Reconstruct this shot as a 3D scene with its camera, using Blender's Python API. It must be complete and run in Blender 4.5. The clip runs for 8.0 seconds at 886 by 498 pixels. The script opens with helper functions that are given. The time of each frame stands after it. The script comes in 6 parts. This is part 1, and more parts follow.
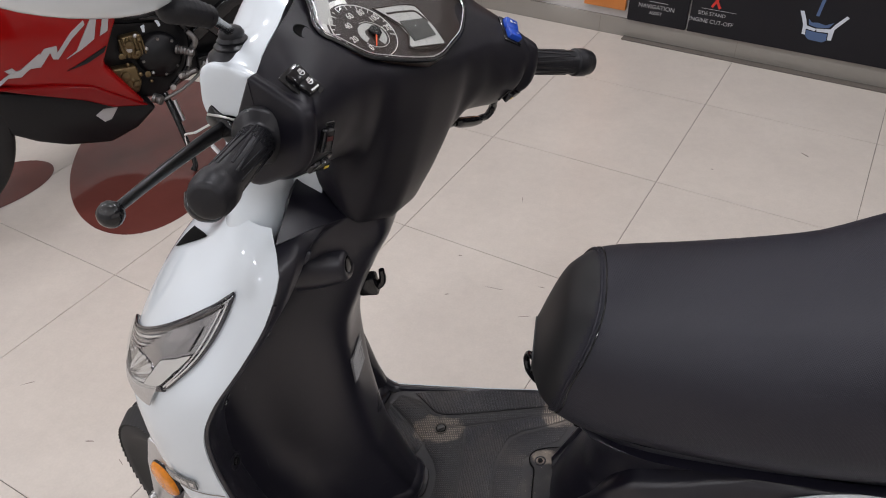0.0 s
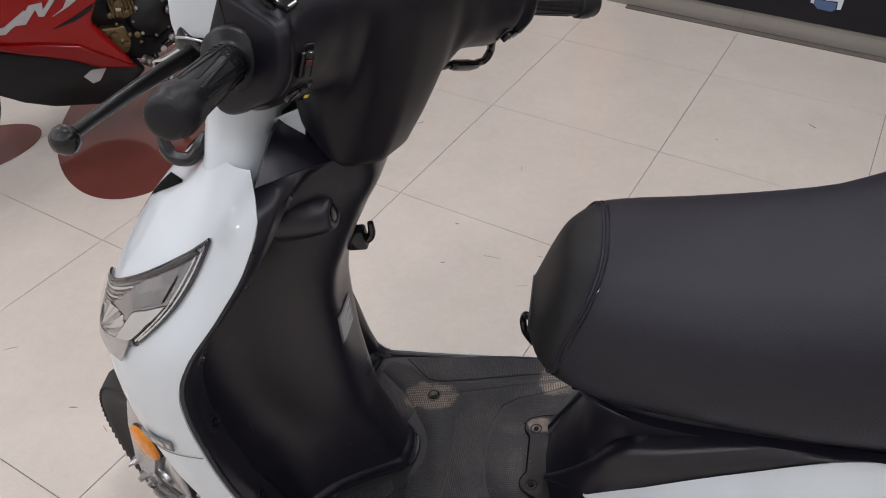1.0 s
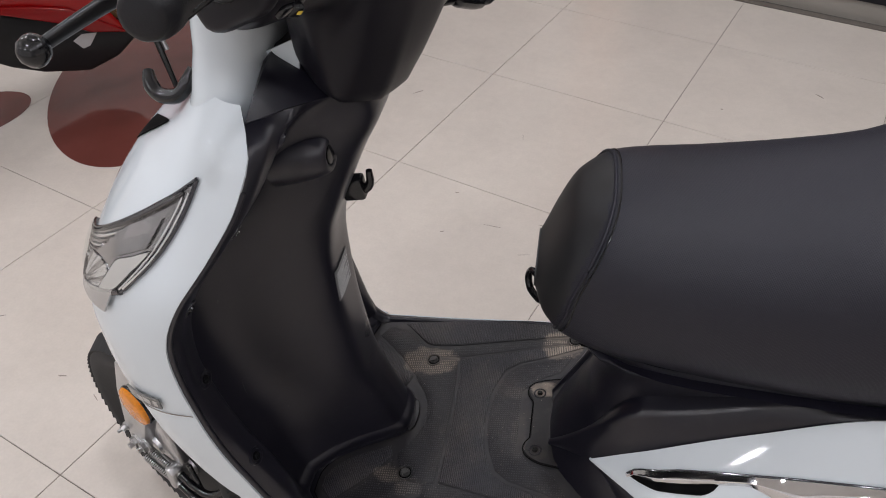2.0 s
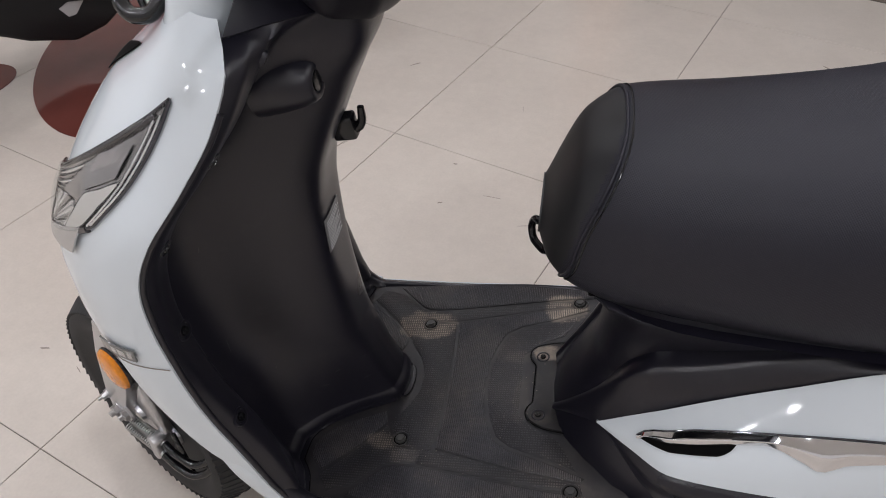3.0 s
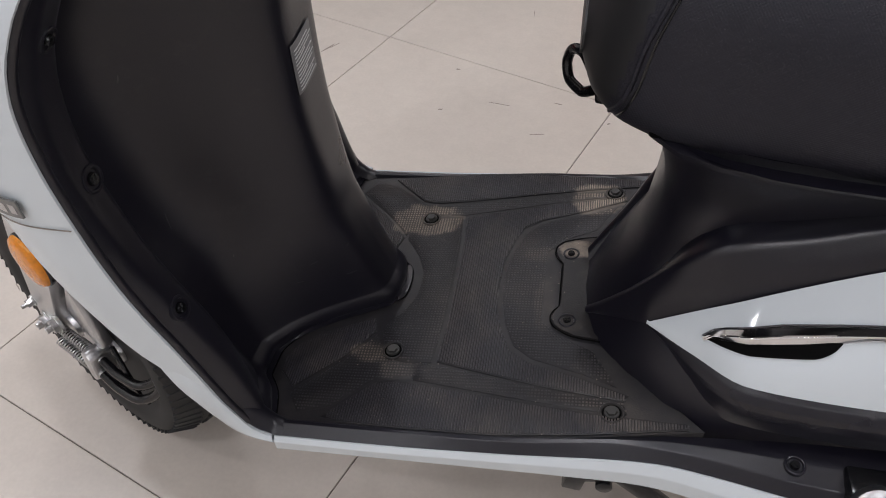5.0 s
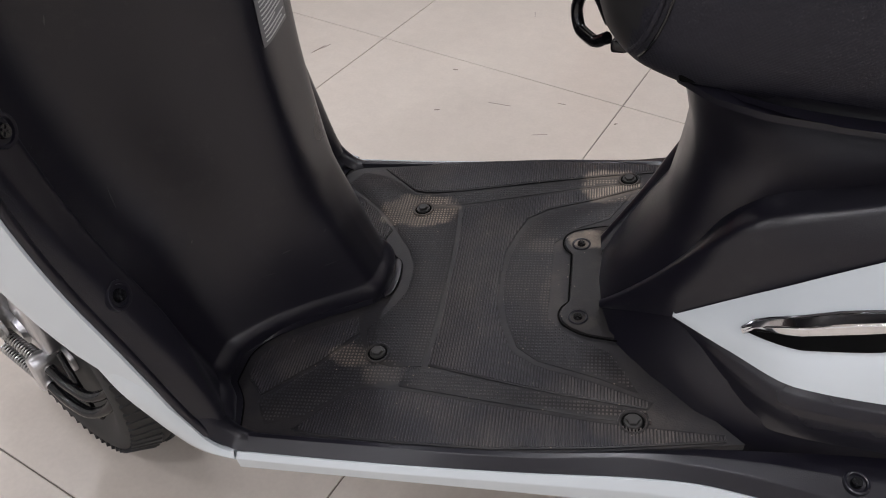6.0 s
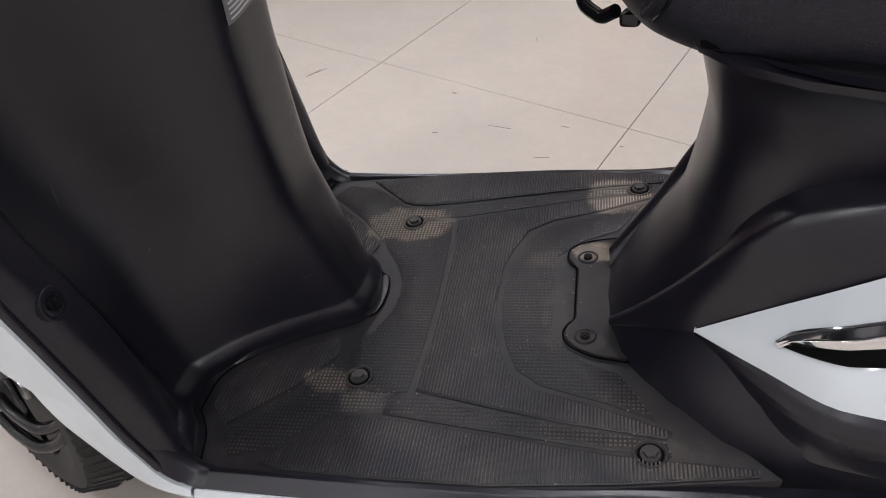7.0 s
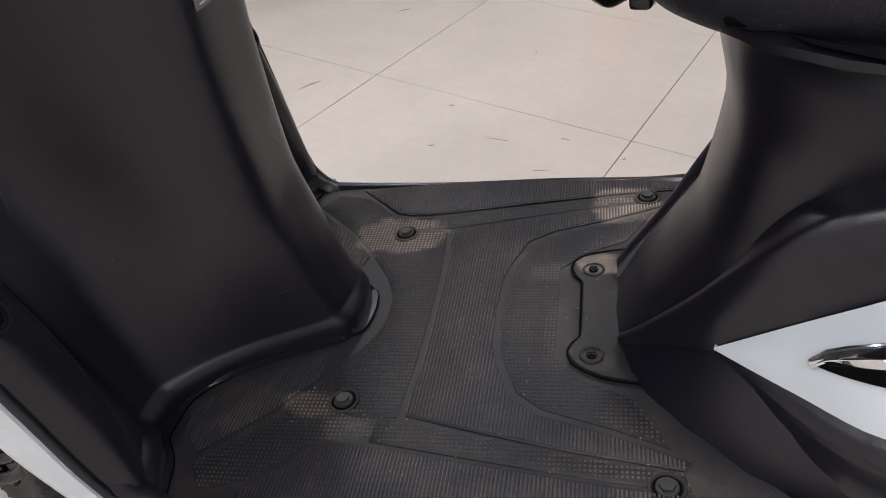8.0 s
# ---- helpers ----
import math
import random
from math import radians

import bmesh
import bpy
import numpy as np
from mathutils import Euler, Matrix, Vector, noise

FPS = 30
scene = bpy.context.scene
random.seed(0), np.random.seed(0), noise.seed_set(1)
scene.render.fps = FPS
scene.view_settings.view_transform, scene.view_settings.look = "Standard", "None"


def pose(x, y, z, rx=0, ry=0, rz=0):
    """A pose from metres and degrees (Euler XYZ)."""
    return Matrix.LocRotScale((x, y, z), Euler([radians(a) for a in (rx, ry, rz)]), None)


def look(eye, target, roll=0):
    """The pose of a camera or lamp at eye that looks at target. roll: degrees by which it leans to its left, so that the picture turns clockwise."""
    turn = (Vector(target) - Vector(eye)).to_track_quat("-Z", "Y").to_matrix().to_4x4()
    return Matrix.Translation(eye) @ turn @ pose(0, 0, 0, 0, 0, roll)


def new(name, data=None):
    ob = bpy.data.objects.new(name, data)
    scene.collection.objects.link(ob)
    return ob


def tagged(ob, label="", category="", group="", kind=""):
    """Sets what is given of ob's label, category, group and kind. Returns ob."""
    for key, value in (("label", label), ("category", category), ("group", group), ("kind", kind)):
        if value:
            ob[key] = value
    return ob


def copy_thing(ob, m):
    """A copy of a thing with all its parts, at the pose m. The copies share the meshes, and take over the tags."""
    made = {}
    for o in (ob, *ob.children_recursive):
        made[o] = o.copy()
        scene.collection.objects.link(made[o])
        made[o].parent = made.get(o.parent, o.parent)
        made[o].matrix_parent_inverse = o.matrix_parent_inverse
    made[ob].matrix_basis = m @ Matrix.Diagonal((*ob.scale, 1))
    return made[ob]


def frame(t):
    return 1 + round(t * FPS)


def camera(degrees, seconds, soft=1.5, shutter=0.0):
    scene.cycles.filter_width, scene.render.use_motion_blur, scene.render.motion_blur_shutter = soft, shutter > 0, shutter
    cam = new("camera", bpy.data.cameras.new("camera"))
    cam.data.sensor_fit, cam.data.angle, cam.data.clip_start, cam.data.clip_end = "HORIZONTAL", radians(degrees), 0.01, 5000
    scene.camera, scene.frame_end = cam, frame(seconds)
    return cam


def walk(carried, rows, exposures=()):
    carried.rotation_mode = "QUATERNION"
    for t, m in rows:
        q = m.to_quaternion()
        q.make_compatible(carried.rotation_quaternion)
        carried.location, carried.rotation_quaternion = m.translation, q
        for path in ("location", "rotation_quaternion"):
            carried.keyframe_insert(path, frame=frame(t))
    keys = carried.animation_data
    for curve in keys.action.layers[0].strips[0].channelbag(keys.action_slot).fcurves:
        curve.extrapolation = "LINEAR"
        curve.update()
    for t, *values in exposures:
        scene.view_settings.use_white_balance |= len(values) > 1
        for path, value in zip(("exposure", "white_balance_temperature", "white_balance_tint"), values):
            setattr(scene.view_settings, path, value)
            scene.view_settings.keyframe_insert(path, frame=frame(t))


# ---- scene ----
cam = camera(60.0, 8.0, soft=1.0)
PATH = [
    (0, (0.166, -0.785, 1.423), (-0.104, 0.748, 0.166), -1.0),
    (0.5, (0.169, -0.768, 1.393), (-0.096, 0.747, 0.115), -0.5),
    (1, (0.17, -0.762, 1.36), (-0.093, 0.738, 0.064), -0.4),
    (1.5, (0.165, -0.756, 1.329), (-0.093, 0.728, 0.013), -0.2),
    (3, (0.161, -0.743, 1.211), (-0.084, 0.723, -0.126), 0.0),
    (3.5, (0.16, -0.725, 1.152), (-0.083, 0.729, -0.199), 0.2),
    (4, (0.147, -0.704, 1.095), (-0.084, 0.731, -0.278), 0.6),
    (4.5, (0.138, -0.681, 1.033), (-0.09, 0.735, -0.36), 0.5),
    (5, (0.138, -0.653, 0.975), (-0.089, 0.753, -0.43), 0.5),
    (6.5, (0.142, -0.58, 0.828), (-0.108, 0.913, -0.479), 0.0),
    (7, (0.145, -0.56, 0.796), (-0.117, 0.964, -0.472), -0.1),
    (7.5, (0.145, -0.539, 0.768), (-0.12, 1.008, -0.471), -0.2),
    (8, (0.144, -0.521, 0.755), (-0.123, 1.036, -0.472), -0.2),
]
walk(cam, [(t, look(eye, target, roll)) for t, eye, target, roll in PATH],
     [(0, -0.08), (1.5, -0.08), (3, -0.15), (4.5, -0.22), (5, -0.16), (6.5, 0.08), (7.5, 0.2), (8, 0.2)])


# ---- light ----
world = bpy.data.worlds.new("showroom")
scene.world = world
world.use_nodes = True
world.node_tree.nodes["Background"].inputs[0].default_value = (0.9, 0.95, 1.0, 1)
world.node_tree.nodes["Background"].inputs[1].default_value = 0.05

ANG = radians(20.55)
E1 = Vector((math.cos(ANG), -math.sin(ANG), 0))
E2 = Vector((math.sin(ANG), math.cos(ANG), 0))
TILE0 = Vector((-0.276, 1.048, 0))


def room(u, v, z=0.0):
    """Room coordinates: u along the banner wall, v towards it."""
    return TILE0 + E1 * u + E2 * v + Vector((0, 0, z))


ROOM = Matrix.Translation(TILE0) @ Matrix.Rotation(-ANG, 4, "Z")
ROOM_U0, ROOM_U1, ROOM_V0, ROOM_V1, ROOM_H = -5.4, 5.4, -5.4, 1.668, 3.1
LAMPS = [(u, v) for u in (-3.6, -1.5, 0.6, 2.7) for v in (-4.4, -2.6, -0.8, 1.0)]
for u, v in LAMPS:
    lamp = bpy.data.lights.new("ceiling_lamp", "AREA")
    lamp.shape, lamp.size, lamp.energy, lamp.color = "SQUARE", 0.2, 15.6, (0.95, 0.95, 1.025)
    ob = new("ceiling_lamp", lamp)
    ob.matrix_world = ROOM @ pose(u, v, ROOM_H - 0.05)


# ---- materials ----
def material(name, colour, rough=0.5, metal=0.0, coat=0.0, spec=0.5, vary=0.0, scale=8.0, bump=0.0, bump_scale=200.0, rough_vary=0.0, dust=0.0, dust_colour=(0.4, 0.37, 0.33), sheen=0.0):
    """A surface with slow variation of its colour, fine relief, uneven gloss and a little dust."""
    m = bpy.data.materials.new(name)
    m.use_nodes = True
    nt = m.node_tree
    b = nt.nodes["Principled BSDF"]
    b.inputs["Base Color"].default_value = (*colour, 1)
    b.inputs["Roughness"].default_value = rough
    b.inputs["Metallic"].default_value = metal
    b.inputs["Coat Weight"].default_value = coat
    b.inputs["Coat Roughness"].default_value = 0.04
    b.inputs["Specular IOR Level"].default_value = spec
    b.inputs["Sheen Weight"].default_value = sheen
    b.inputs["Sheen Roughness"].default_value = 0.45
    b.inputs["Sheen Tint"].default_value = (0.88, 0.9, 1.0, 1)
    tc = nt.nodes.new("ShaderNodeTexCoord")
    last = None
    if vary or rough_vary:
        n = nt.nodes.new("ShaderNodeTexNoise")
        n.inputs["Scale"].default_value, n.inputs["Detail"].default_value = scale, 6
        nt.links.new(tc.outputs["Object"], n.inputs["Vector"])
        if vary:
            r = nt.nodes.new("ShaderNodeMix")
            r.data_type = "RGBA"
            r.inputs[6].default_value = (*[c * (1 - vary) for c in colour], 1)
            r.inputs[7].default_value = (*[min(1, c * (1 + vary)) for c in colour], 1)
            nt.links.new(n.outputs[0], r.inputs[0])
            nt.links.new(r.outputs[2], b.inputs["Base Color"])
            last = r.outputs[2]
        if rough_vary:
            mr = nt.nodes.new("ShaderNodeMapRange")
            mr.inputs[1].default_value, mr.inputs[2].default_value = 0.3, 0.7
            mr.inputs[3].default_value, mr.inputs[4].default_value = max(0, rough - rough_vary), min(1, rough + rough_vary)
            nt.links.new(n.outputs[0], mr.inputs[0])
            nt.links.new(mr.outputs[0], b.inputs["Roughness"])
    if dust:
        n2 = nt.nodes.new("ShaderNodeTexNoise")
        n2.inputs["Scale"].default_value, n2.inputs["Detail"].default_value, n2.inputs["Roughness"].default_value = 30, 8, 0.75
        nt.links.new(tc.outputs["Object"], n2.inputs["Vector"])
        rp = nt.nodes.new("ShaderNodeMapRange")
        rp.inputs[1].default_value, rp.inputs[2].default_value = 0.55, 0.9
        rp.inputs[3].default_value, rp.inputs[4].default_value = 0.0, dust
        nt.links.new(n2.outputs[0], rp.inputs[0])
        mx = nt.nodes.new("ShaderNodeMix")
        mx.data_type = "RGBA"
        nt.links.new(rp.outputs[0], mx.inputs[0])
        if last:
            nt.links.new(last, mx.inputs[6])
        else:
            mx.inputs[6].default_value = (*colour, 1)
        mx.inputs[7].default_value = (*dust_colour, 1)
        nt.links.new(mx.outputs[2], b.inputs["Base Color"])
    if bump:
        n3 = nt.nodes.new("ShaderNodeTexNoise")
        n3.inputs["Scale"].default_value, n3.inputs["Detail"].default_value = bump_scale, 3
        nt.links.new(tc.outputs["Object"], n3.inputs["Vector"])
        bp = nt.nodes.new("ShaderNodeBump")
        bp.inputs["Strength"].default_value, bp.inputs["Distance"].default_value = bump, 0.001
        nt.links.new(n3.outputs[0], bp.inputs["Height"])
        nt.links.new(bp.outputs[0], b.inputs["Normal"])
    return m


# near-black that paints the shade inside openings; also used for joints and buffers
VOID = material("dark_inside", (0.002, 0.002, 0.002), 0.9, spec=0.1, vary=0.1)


def emitter(name, colour, strength):
    m = bpy.data.materials.new(name)
    m.use_nodes = True
    b = m.node_tree.nodes["Principled BSDF"]
    b.inputs["Base Color"].default_value = (*colour, 1)
    b.inputs["Emission Color"].default_value = (*colour, 1)
    b.inputs["Emission Strength"].default_value = strength
    return m


WHITE = material("white_paint", (0.615, 0.66, 0.685), 0.075, spec=0.35, vary=0.015, scale=3, rough_vary=0.02)
BLACK = material("black_grained_plastic", (0.0062, 0.0056, 0.0105), 0.31, spec=0.52, sheen=0.03, vary=0.15, scale=6, bump=0.12, bump_scale=900, rough_vary=0.045, dust=0.045)
GLOSSBLACK = material("gloss_black_plastic", (0.0065, 0.0065, 0.0075), 0.18, vary=0.1)
VINYL = material("black_seat_vinyl", (0.0125, 0.0125, 0.0195), 0.52, spec=0.38, vary=0.12, scale=5, bump=0.3, bump_scale=700, rough_vary=0.05)
def weave(m, pitch):
    """Adds a fine diagonal weave to a material's relief."""
    nt = m.node_tree
    tc = nt.nodes.new("ShaderNodeTexCoord")
    old = next(n for n in nt.nodes if n.type == "BUMP")
    last = old.outputs[0]
    for turn in (35, -55):
        mp, wv, bp = nt.nodes.new("ShaderNodeMapping"), nt.nodes.new("ShaderNodeTexWave"), nt.nodes.new("ShaderNodeBump")
        mp.inputs["Rotation"].default_value = (radians(20), radians(turn), 0)
        wv.inputs["Scale"].default_value = 1 / pitch / 6.28 * 3.14
        bp.inputs["Strength"].default_value, bp.inputs["Distance"].default_value = 0.2, 0.0005
        nt.links.new(tc.outputs["Object"], mp.inputs[0])
        nt.links.new(mp.outputs[0], wv.inputs["Vector"])
        nt.links.new(wv.outputs[0], bp.inputs["Height"])
        nt.links.new(last, bp.inputs["Normal"])
        last = bp.outputs[0]
    nt.links.new(last, nt.nodes["Principled BSDF"].inputs["Normal"])


weave(VINYL, 0.0030)
VINYL_FRONT = material("smooth_seat_vinyl", (0.012, 0.012, 0.013), 0.55, vary=0.1)
RUBBER = material("floor_rubber", (0.022, 0.022, 0.023), 0.6, vary=0.3, scale=14, bump=0.4, bump_scale=500, dust=0.14)
GRIPRUBBER = material("grip_rubber", (0.0065, 0.0065, 0.0085), 0.40, spec=0.35, vary=0.1, bump=0.2, bump_scale=600)
TYRE = material("tyre_rubber", (0.011, 0.011, 0.0115), 0.7, vary=0.2, scale=20, dust=0.06)
CHROME = material("chrome", (0.75, 0.75, 0.76), 0.06, metal=1.0, rough_vary=0.03)
ALU = material("cast_aluminium", (0.55, 0.55, 0.56), 0.32, metal=1.0, vary=0.1, scale=30, bump=0.3, bump_scale=400)
STEEL = material("zinc_steel", (0.5, 0.5, 0.5), 0.3, metal=1.0, vary=0.15, scale=40)
AMBER = material("amber_lens", (0.72, 0.23, 0.006), 0.14, spec=0.5, vary=0.45, scale=160, bump=0.8, bump_scale=350)
GROUT = material("dark_grout", (0.22, 0.195, 0.17), 0.8, vary=0.2, scale=30)
WALL = material("beige_wall", (0.52, 0.50, 0.48), 0.5, vary=0.05, scale=3)
# for the unseen walls, paler than the banner wall to bounce more light
BOUNCEWALL = material("pale_bounce_wall", (0.78, 0.77, 0.76), 0.5, vary=0.04, scale=3)
CEIL = material("white_ceiling", (0.75, 0.74, 0.72), 0.8, vary=0.03, scale=2)


# ---- mesh helpers ----
def curve1(xs, ys):
    """A smooth function through the points (xs, ys)."""
    xs, ys = np.asarray(xs, float), np.asarray(ys, float)
    d = np.diff(ys) / np.diff(xs)
    m = np.concatenate([[d[0]], np.where(d[1:] * d[:-1] > 0, 2 * d[1:] * d[:-1] / (d[1:] + d[:-1] + 1e-12 * np.sign(d[1:] + d[:-1] + 1e-15)), 0), [d[-1]]])

    def f(x):
        x = min(max(x, xs[0]), xs[-1])
        i = min(int(np.searchsorted(xs, x, "right")) - 1, len(xs) - 2)
        h = xs[i + 1] - xs[i]
        t = (x - xs[i]) / h
        return float((1 + 2 * t) * (1 - t) ** 2 * ys[i] + t * (1 - t) ** 2 * h * m[i] + t * t * (3 - 2 * t) * ys[i + 1] + t * t * (t - 1) * h * m[i + 1])
    return f


def spline(points, n):
    """n points along a smooth line through the given points."""
    p = np.array(points, float)
    s = np.concatenate([[0], np.cumsum(np.linalg.norm(np.diff(p, axis=0), axis=1))])
    fs = [curve1(s, p[:, k]) for k in range(p.shape[1])]
    return [tuple(f(t) for f in fs) for t in np.linspace(0, s[-1], n)]


def mesh_object(name, verts, faces, mat, parent=None, label="", smooth=True):
    me = bpy.data.meshes.new(name)
    me.from_pydata([tuple(v) for v in verts], [], faces)
    me.update()
    me.materials.append(mat)
    if smooth:
        me.polygons.foreach_set("use_smooth", [True] * len(me.polygons))
        me.set_sharp_from_angle(angle=radians(40))
    ob = new(name, me)
    if parent:
        ob.parent = parent
    if label:
        ob["label"] = label
    return ob


def part(name, bm, mat, parent=None, label="", smooth=True):
    bmesh.ops.recalc_face_normals(bm, faces=bm.faces)
    me = bpy.data.meshes.new(name)
    bm.to_mesh(me)
    bm.free()
    me.materials.append(mat)
    if smooth:
        me.polygons.foreach_set("use_smooth", [True] * len(me.polygons))
        me.set_sharp_from_angle(angle=radians(35))
    ob = new(name, me)
    if parent:
        ob.parent = parent
    if label:
        ob["label"] = label
    return ob


def sheet(name, f, nu, nv, thick, mat, parent=None, label="", u=(0, 1), v=(0, 1)):
    """A curved panel f(u, v) with thickness, laid behind its outer face."""
    P = np.array([[f(a, b) for b in np.linspace(v[0], v[1], nv)] for a in np.linspace(u[0], u[1], nu)], float)
    n = np.cross(np.gradient(P, axis=0), np.gradient(P, axis=1))
    n /= np.linalg.norm(n, axis=2, keepdims=True) + 1e-12
    verts = np.concatenate([P.reshape(-1, 3), (P - n * thick).reshape(-1, 3)])
    k = nu * nv
    faces = []
    for i in range(nu - 1):
        for j in range(nv - 1):
            a = i * nv + j
            faces.append((a, a + nv, a + nv + 1, a + 1))
            faces.append((k + a, k + a + 1, k + a + nv + 1, k + a + nv))
    edge = [i * nv for i in range(nu)] + [(nu - 1) * nv + j for j in range(1, nv)] + [i * nv + nv - 1 for i in range(nu - 2, -1, -1)] + [j for j in range(nv - 2, 0, -1)]
    for a, b in zip(edge, edge[1:] + edge[:1]):
        faces.append((b, a, k + a, k + b))
    return mesh_object(name, verts, faces, mat, parent, label)


def loft(name, rings, mat, parent=None, label="", cap=True):
    """A skin over closed rings of equally many points."""
    n = len(rings[0])
    verts = [p for ring in rings for p in ring]
    faces = []
    for i in range(len(rings) - 1):
        for j in range(n):
            a, b = i * n + j, i * n + (j + 1) % n
            faces.append((a, b, b + n, a + n))
    if cap:
        faces.append(tuple(range(n - 1, -1, -1)))
        faces.append(tuple((len(rings) - 1) * n + j for j in range(n)))
    ob = mesh_object(name, verts, faces, mat, parent, label)
    bm = bmesh.new()
    bm.from_mesh(ob.data)
    bmesh.ops.recalc_face_normals(bm, faces=bm.faces)
    bm.to_mesh(ob.data)
    bm.free()
    ob.data.set_sharp_from_angle(angle=radians(45))
    return ob


def tube(name, points, radius, mat, parent=None, label="", n=24, sides=10):
    """A round bar along a smooth line; radius is a number or one for each given point."""
    rad = radius if isinstance(radius, (list, tuple)) else [radius] * len(points)
    pts = spline([(*p, r) for p, r in zip(points, rad)], n)
    rings = []
    up = Vector((0.31, 0.2, 0.93)).normalized()
    for i, p in enumerate(pts):
        a, b = Vector(pts[max(0, i - 1)][:3]), Vector(pts[min(n - 1, i + 1)][:3])
        t = (b - a).normalized()
        x = t.cross(up).normalized()
        y = x.cross(t)
        rings.append([Vector(p[:3]) + (x * math.cos(q) + y * math.sin(q)) * p[3] for q in (2 * math.pi * k / sides for k in range(sides))])
    return loft(name, rings, mat, parent, label)


def lathe(name, profile, at, axis, mat, parent=None, label="", sides=24):
    """A turned body: profile of (along, radius) from at along axis."""
    axis = Vector(axis).normalized()
    x = axis.orthogonal().normalized()
    y = axis.cross(x)
    rings = [[Vector(at) + axis * s + (x * math.cos(q) + y * math.sin(q)) * max(r, 1e-4) for q in (2 * math.pi * k / sides for k in range(sides))] for s, r in profile]
    return loft(name, rings, mat, parent, label)


def bar(bm, size, m, bevel=0.0):
    """Adds a box with rounded edges to bm, with the pose m."""
    made = bmesh.ops.create_cube(bm, size=1.0, matrix=m @ Matrix.Diagonal((*size, 1)))
    if bevel:
        edges = list({e for v in made["verts"] for e in v.link_edges})
        bmesh.ops.bevel(bm, geom=edges, offset=bevel, segments=2, affect="EDGES", profile=0.5)
    return bm


def box(name, size, m, mat, parent=None, label="", bevel=0.0):
    return part(name, bar(bmesh.new(), size, m, bevel), mat, parent, label)


def plate(name, outline, top, thick, mat, parent=None, label="", bevel=0.0):
    """A flat or bent plate: outline of (x, y), its upper face at top(x, y)."""
    bm = bmesh.new()
    face = bm.faces.new([bm.verts.new((x, y, top(x, y))) for x, y in outline])
    bm.normal_update()
    if face.normal.z < 0:
        face.normal_flip()
    ext = bmesh.ops.extrude_face_region(bm, geom=[face])
    down = [g for g in ext["geom"] if isinstance(g, bmesh.types.BMVert)]
    for q in down:
        q.co.z += thick
    for q in bm.verts:
        q.co.z -= thick
    if bevel:
        edges = [e for e in bm.edges if all(q in down for q in e.verts)]
        bmesh.ops.bevel(bm, geom=edges, offset=bevel, segments=2, affect="EDGES", profile=0.5)
    return part(name, bm, mat, parent, label)
# ---- the room ----
floor = mesh_object("floor", [ROOM @ Vector(p) for p in ((ROOM_U0, ROOM_V0, -0.0025), (ROOM_U1, ROOM_V0, -0.0025), (ROOM_U1, ROOM_V1, -0.0025), (ROOM_U0, ROOM_V1, -0.0025),
                              (ROOM_U0, ROOM_V0, -0.1), (ROOM_U1, ROOM_V0, -0.1), (ROOM_U1, ROOM_V1, -0.1), (ROOM_U0, ROOM_V1, -0.1))],
                    [(0, 1, 2, 3), (7, 6, 5, 4), (0, 4, 5, 1), (1, 5, 6, 2), (2, 6, 7, 3), (3, 7, 4, 0)], GROUT, smooth=False)


def tile_material():
    """Cream polished stoneware, softly mottled from place to place."""
    m = material("cream_floor_tile", (0.555, 0.502, 0.444), 0.25, spec=0.4)
    nt = m.node_tree
    b = nt.nodes["Principled BSDF"]
    geo = nt.nodes.new("ShaderNodeNewGeometry")
    info = nt.nodes.new("ShaderNodeObjectInfo")

    def factor(scale, lo, hi, detail):
        n = nt.nodes.new("ShaderNodeTexNoise")
        n.inputs["Scale"].default_value, n.inputs["Detail"].default_value, n.inputs["Roughness"].default_value = scale, detail, 0.5
        nt.links.new(geo.outputs["Position"], n.inputs["Vector"])
        r = nt.nodes.new("ShaderNodeMapRange")
        r.clamp = False
        r.inputs[1].default_value, r.inputs[2].default_value, r.inputs[3].default_value, r.inputs[4].default_value = 0.25, 0.75, lo, hi
        nt.links.new(n.outputs[0], r.inputs[0])
        return r.outputs[0]

    mr = nt.nodes.new("ShaderNodeMapRange")
    mr.inputs[3].default_value, mr.inputs[4].default_value = 0.995, 1.005
    nt.links.new(info.outputs["Random"], mr.inputs[0])
    out = mr.outputs[0]
    for f in (factor(1.6, 0.965, 1.035, 3), factor(7.0, 0.955, 1.045, 5), factor(38.0, 0.97, 1.03, 4), factor(160.0, 0.97, 1.03, 2)):
        mul = nt.nodes.new("ShaderNodeMath")
        mul.operation = "MULTIPLY"
        nt.links.new(out, mul.inputs[0])
        nt.links.new(f, mul.inputs[1])
        out = mul.outputs[0]
    mx = nt.nodes.new("ShaderNodeVectorMath")
    mx.operation = "SCALE"
    mx.inputs[0].default_value = (0.555, 0.502, 0.444)
    nt.links.new(out, mx.inputs["Scale"])
    nt.links.new(mx.outputs[0], b.inputs["Base Color"])
    nt.links.new(factor(3.0, 0.29, 0.33, 3), b.inputs["Roughness"])
    return m


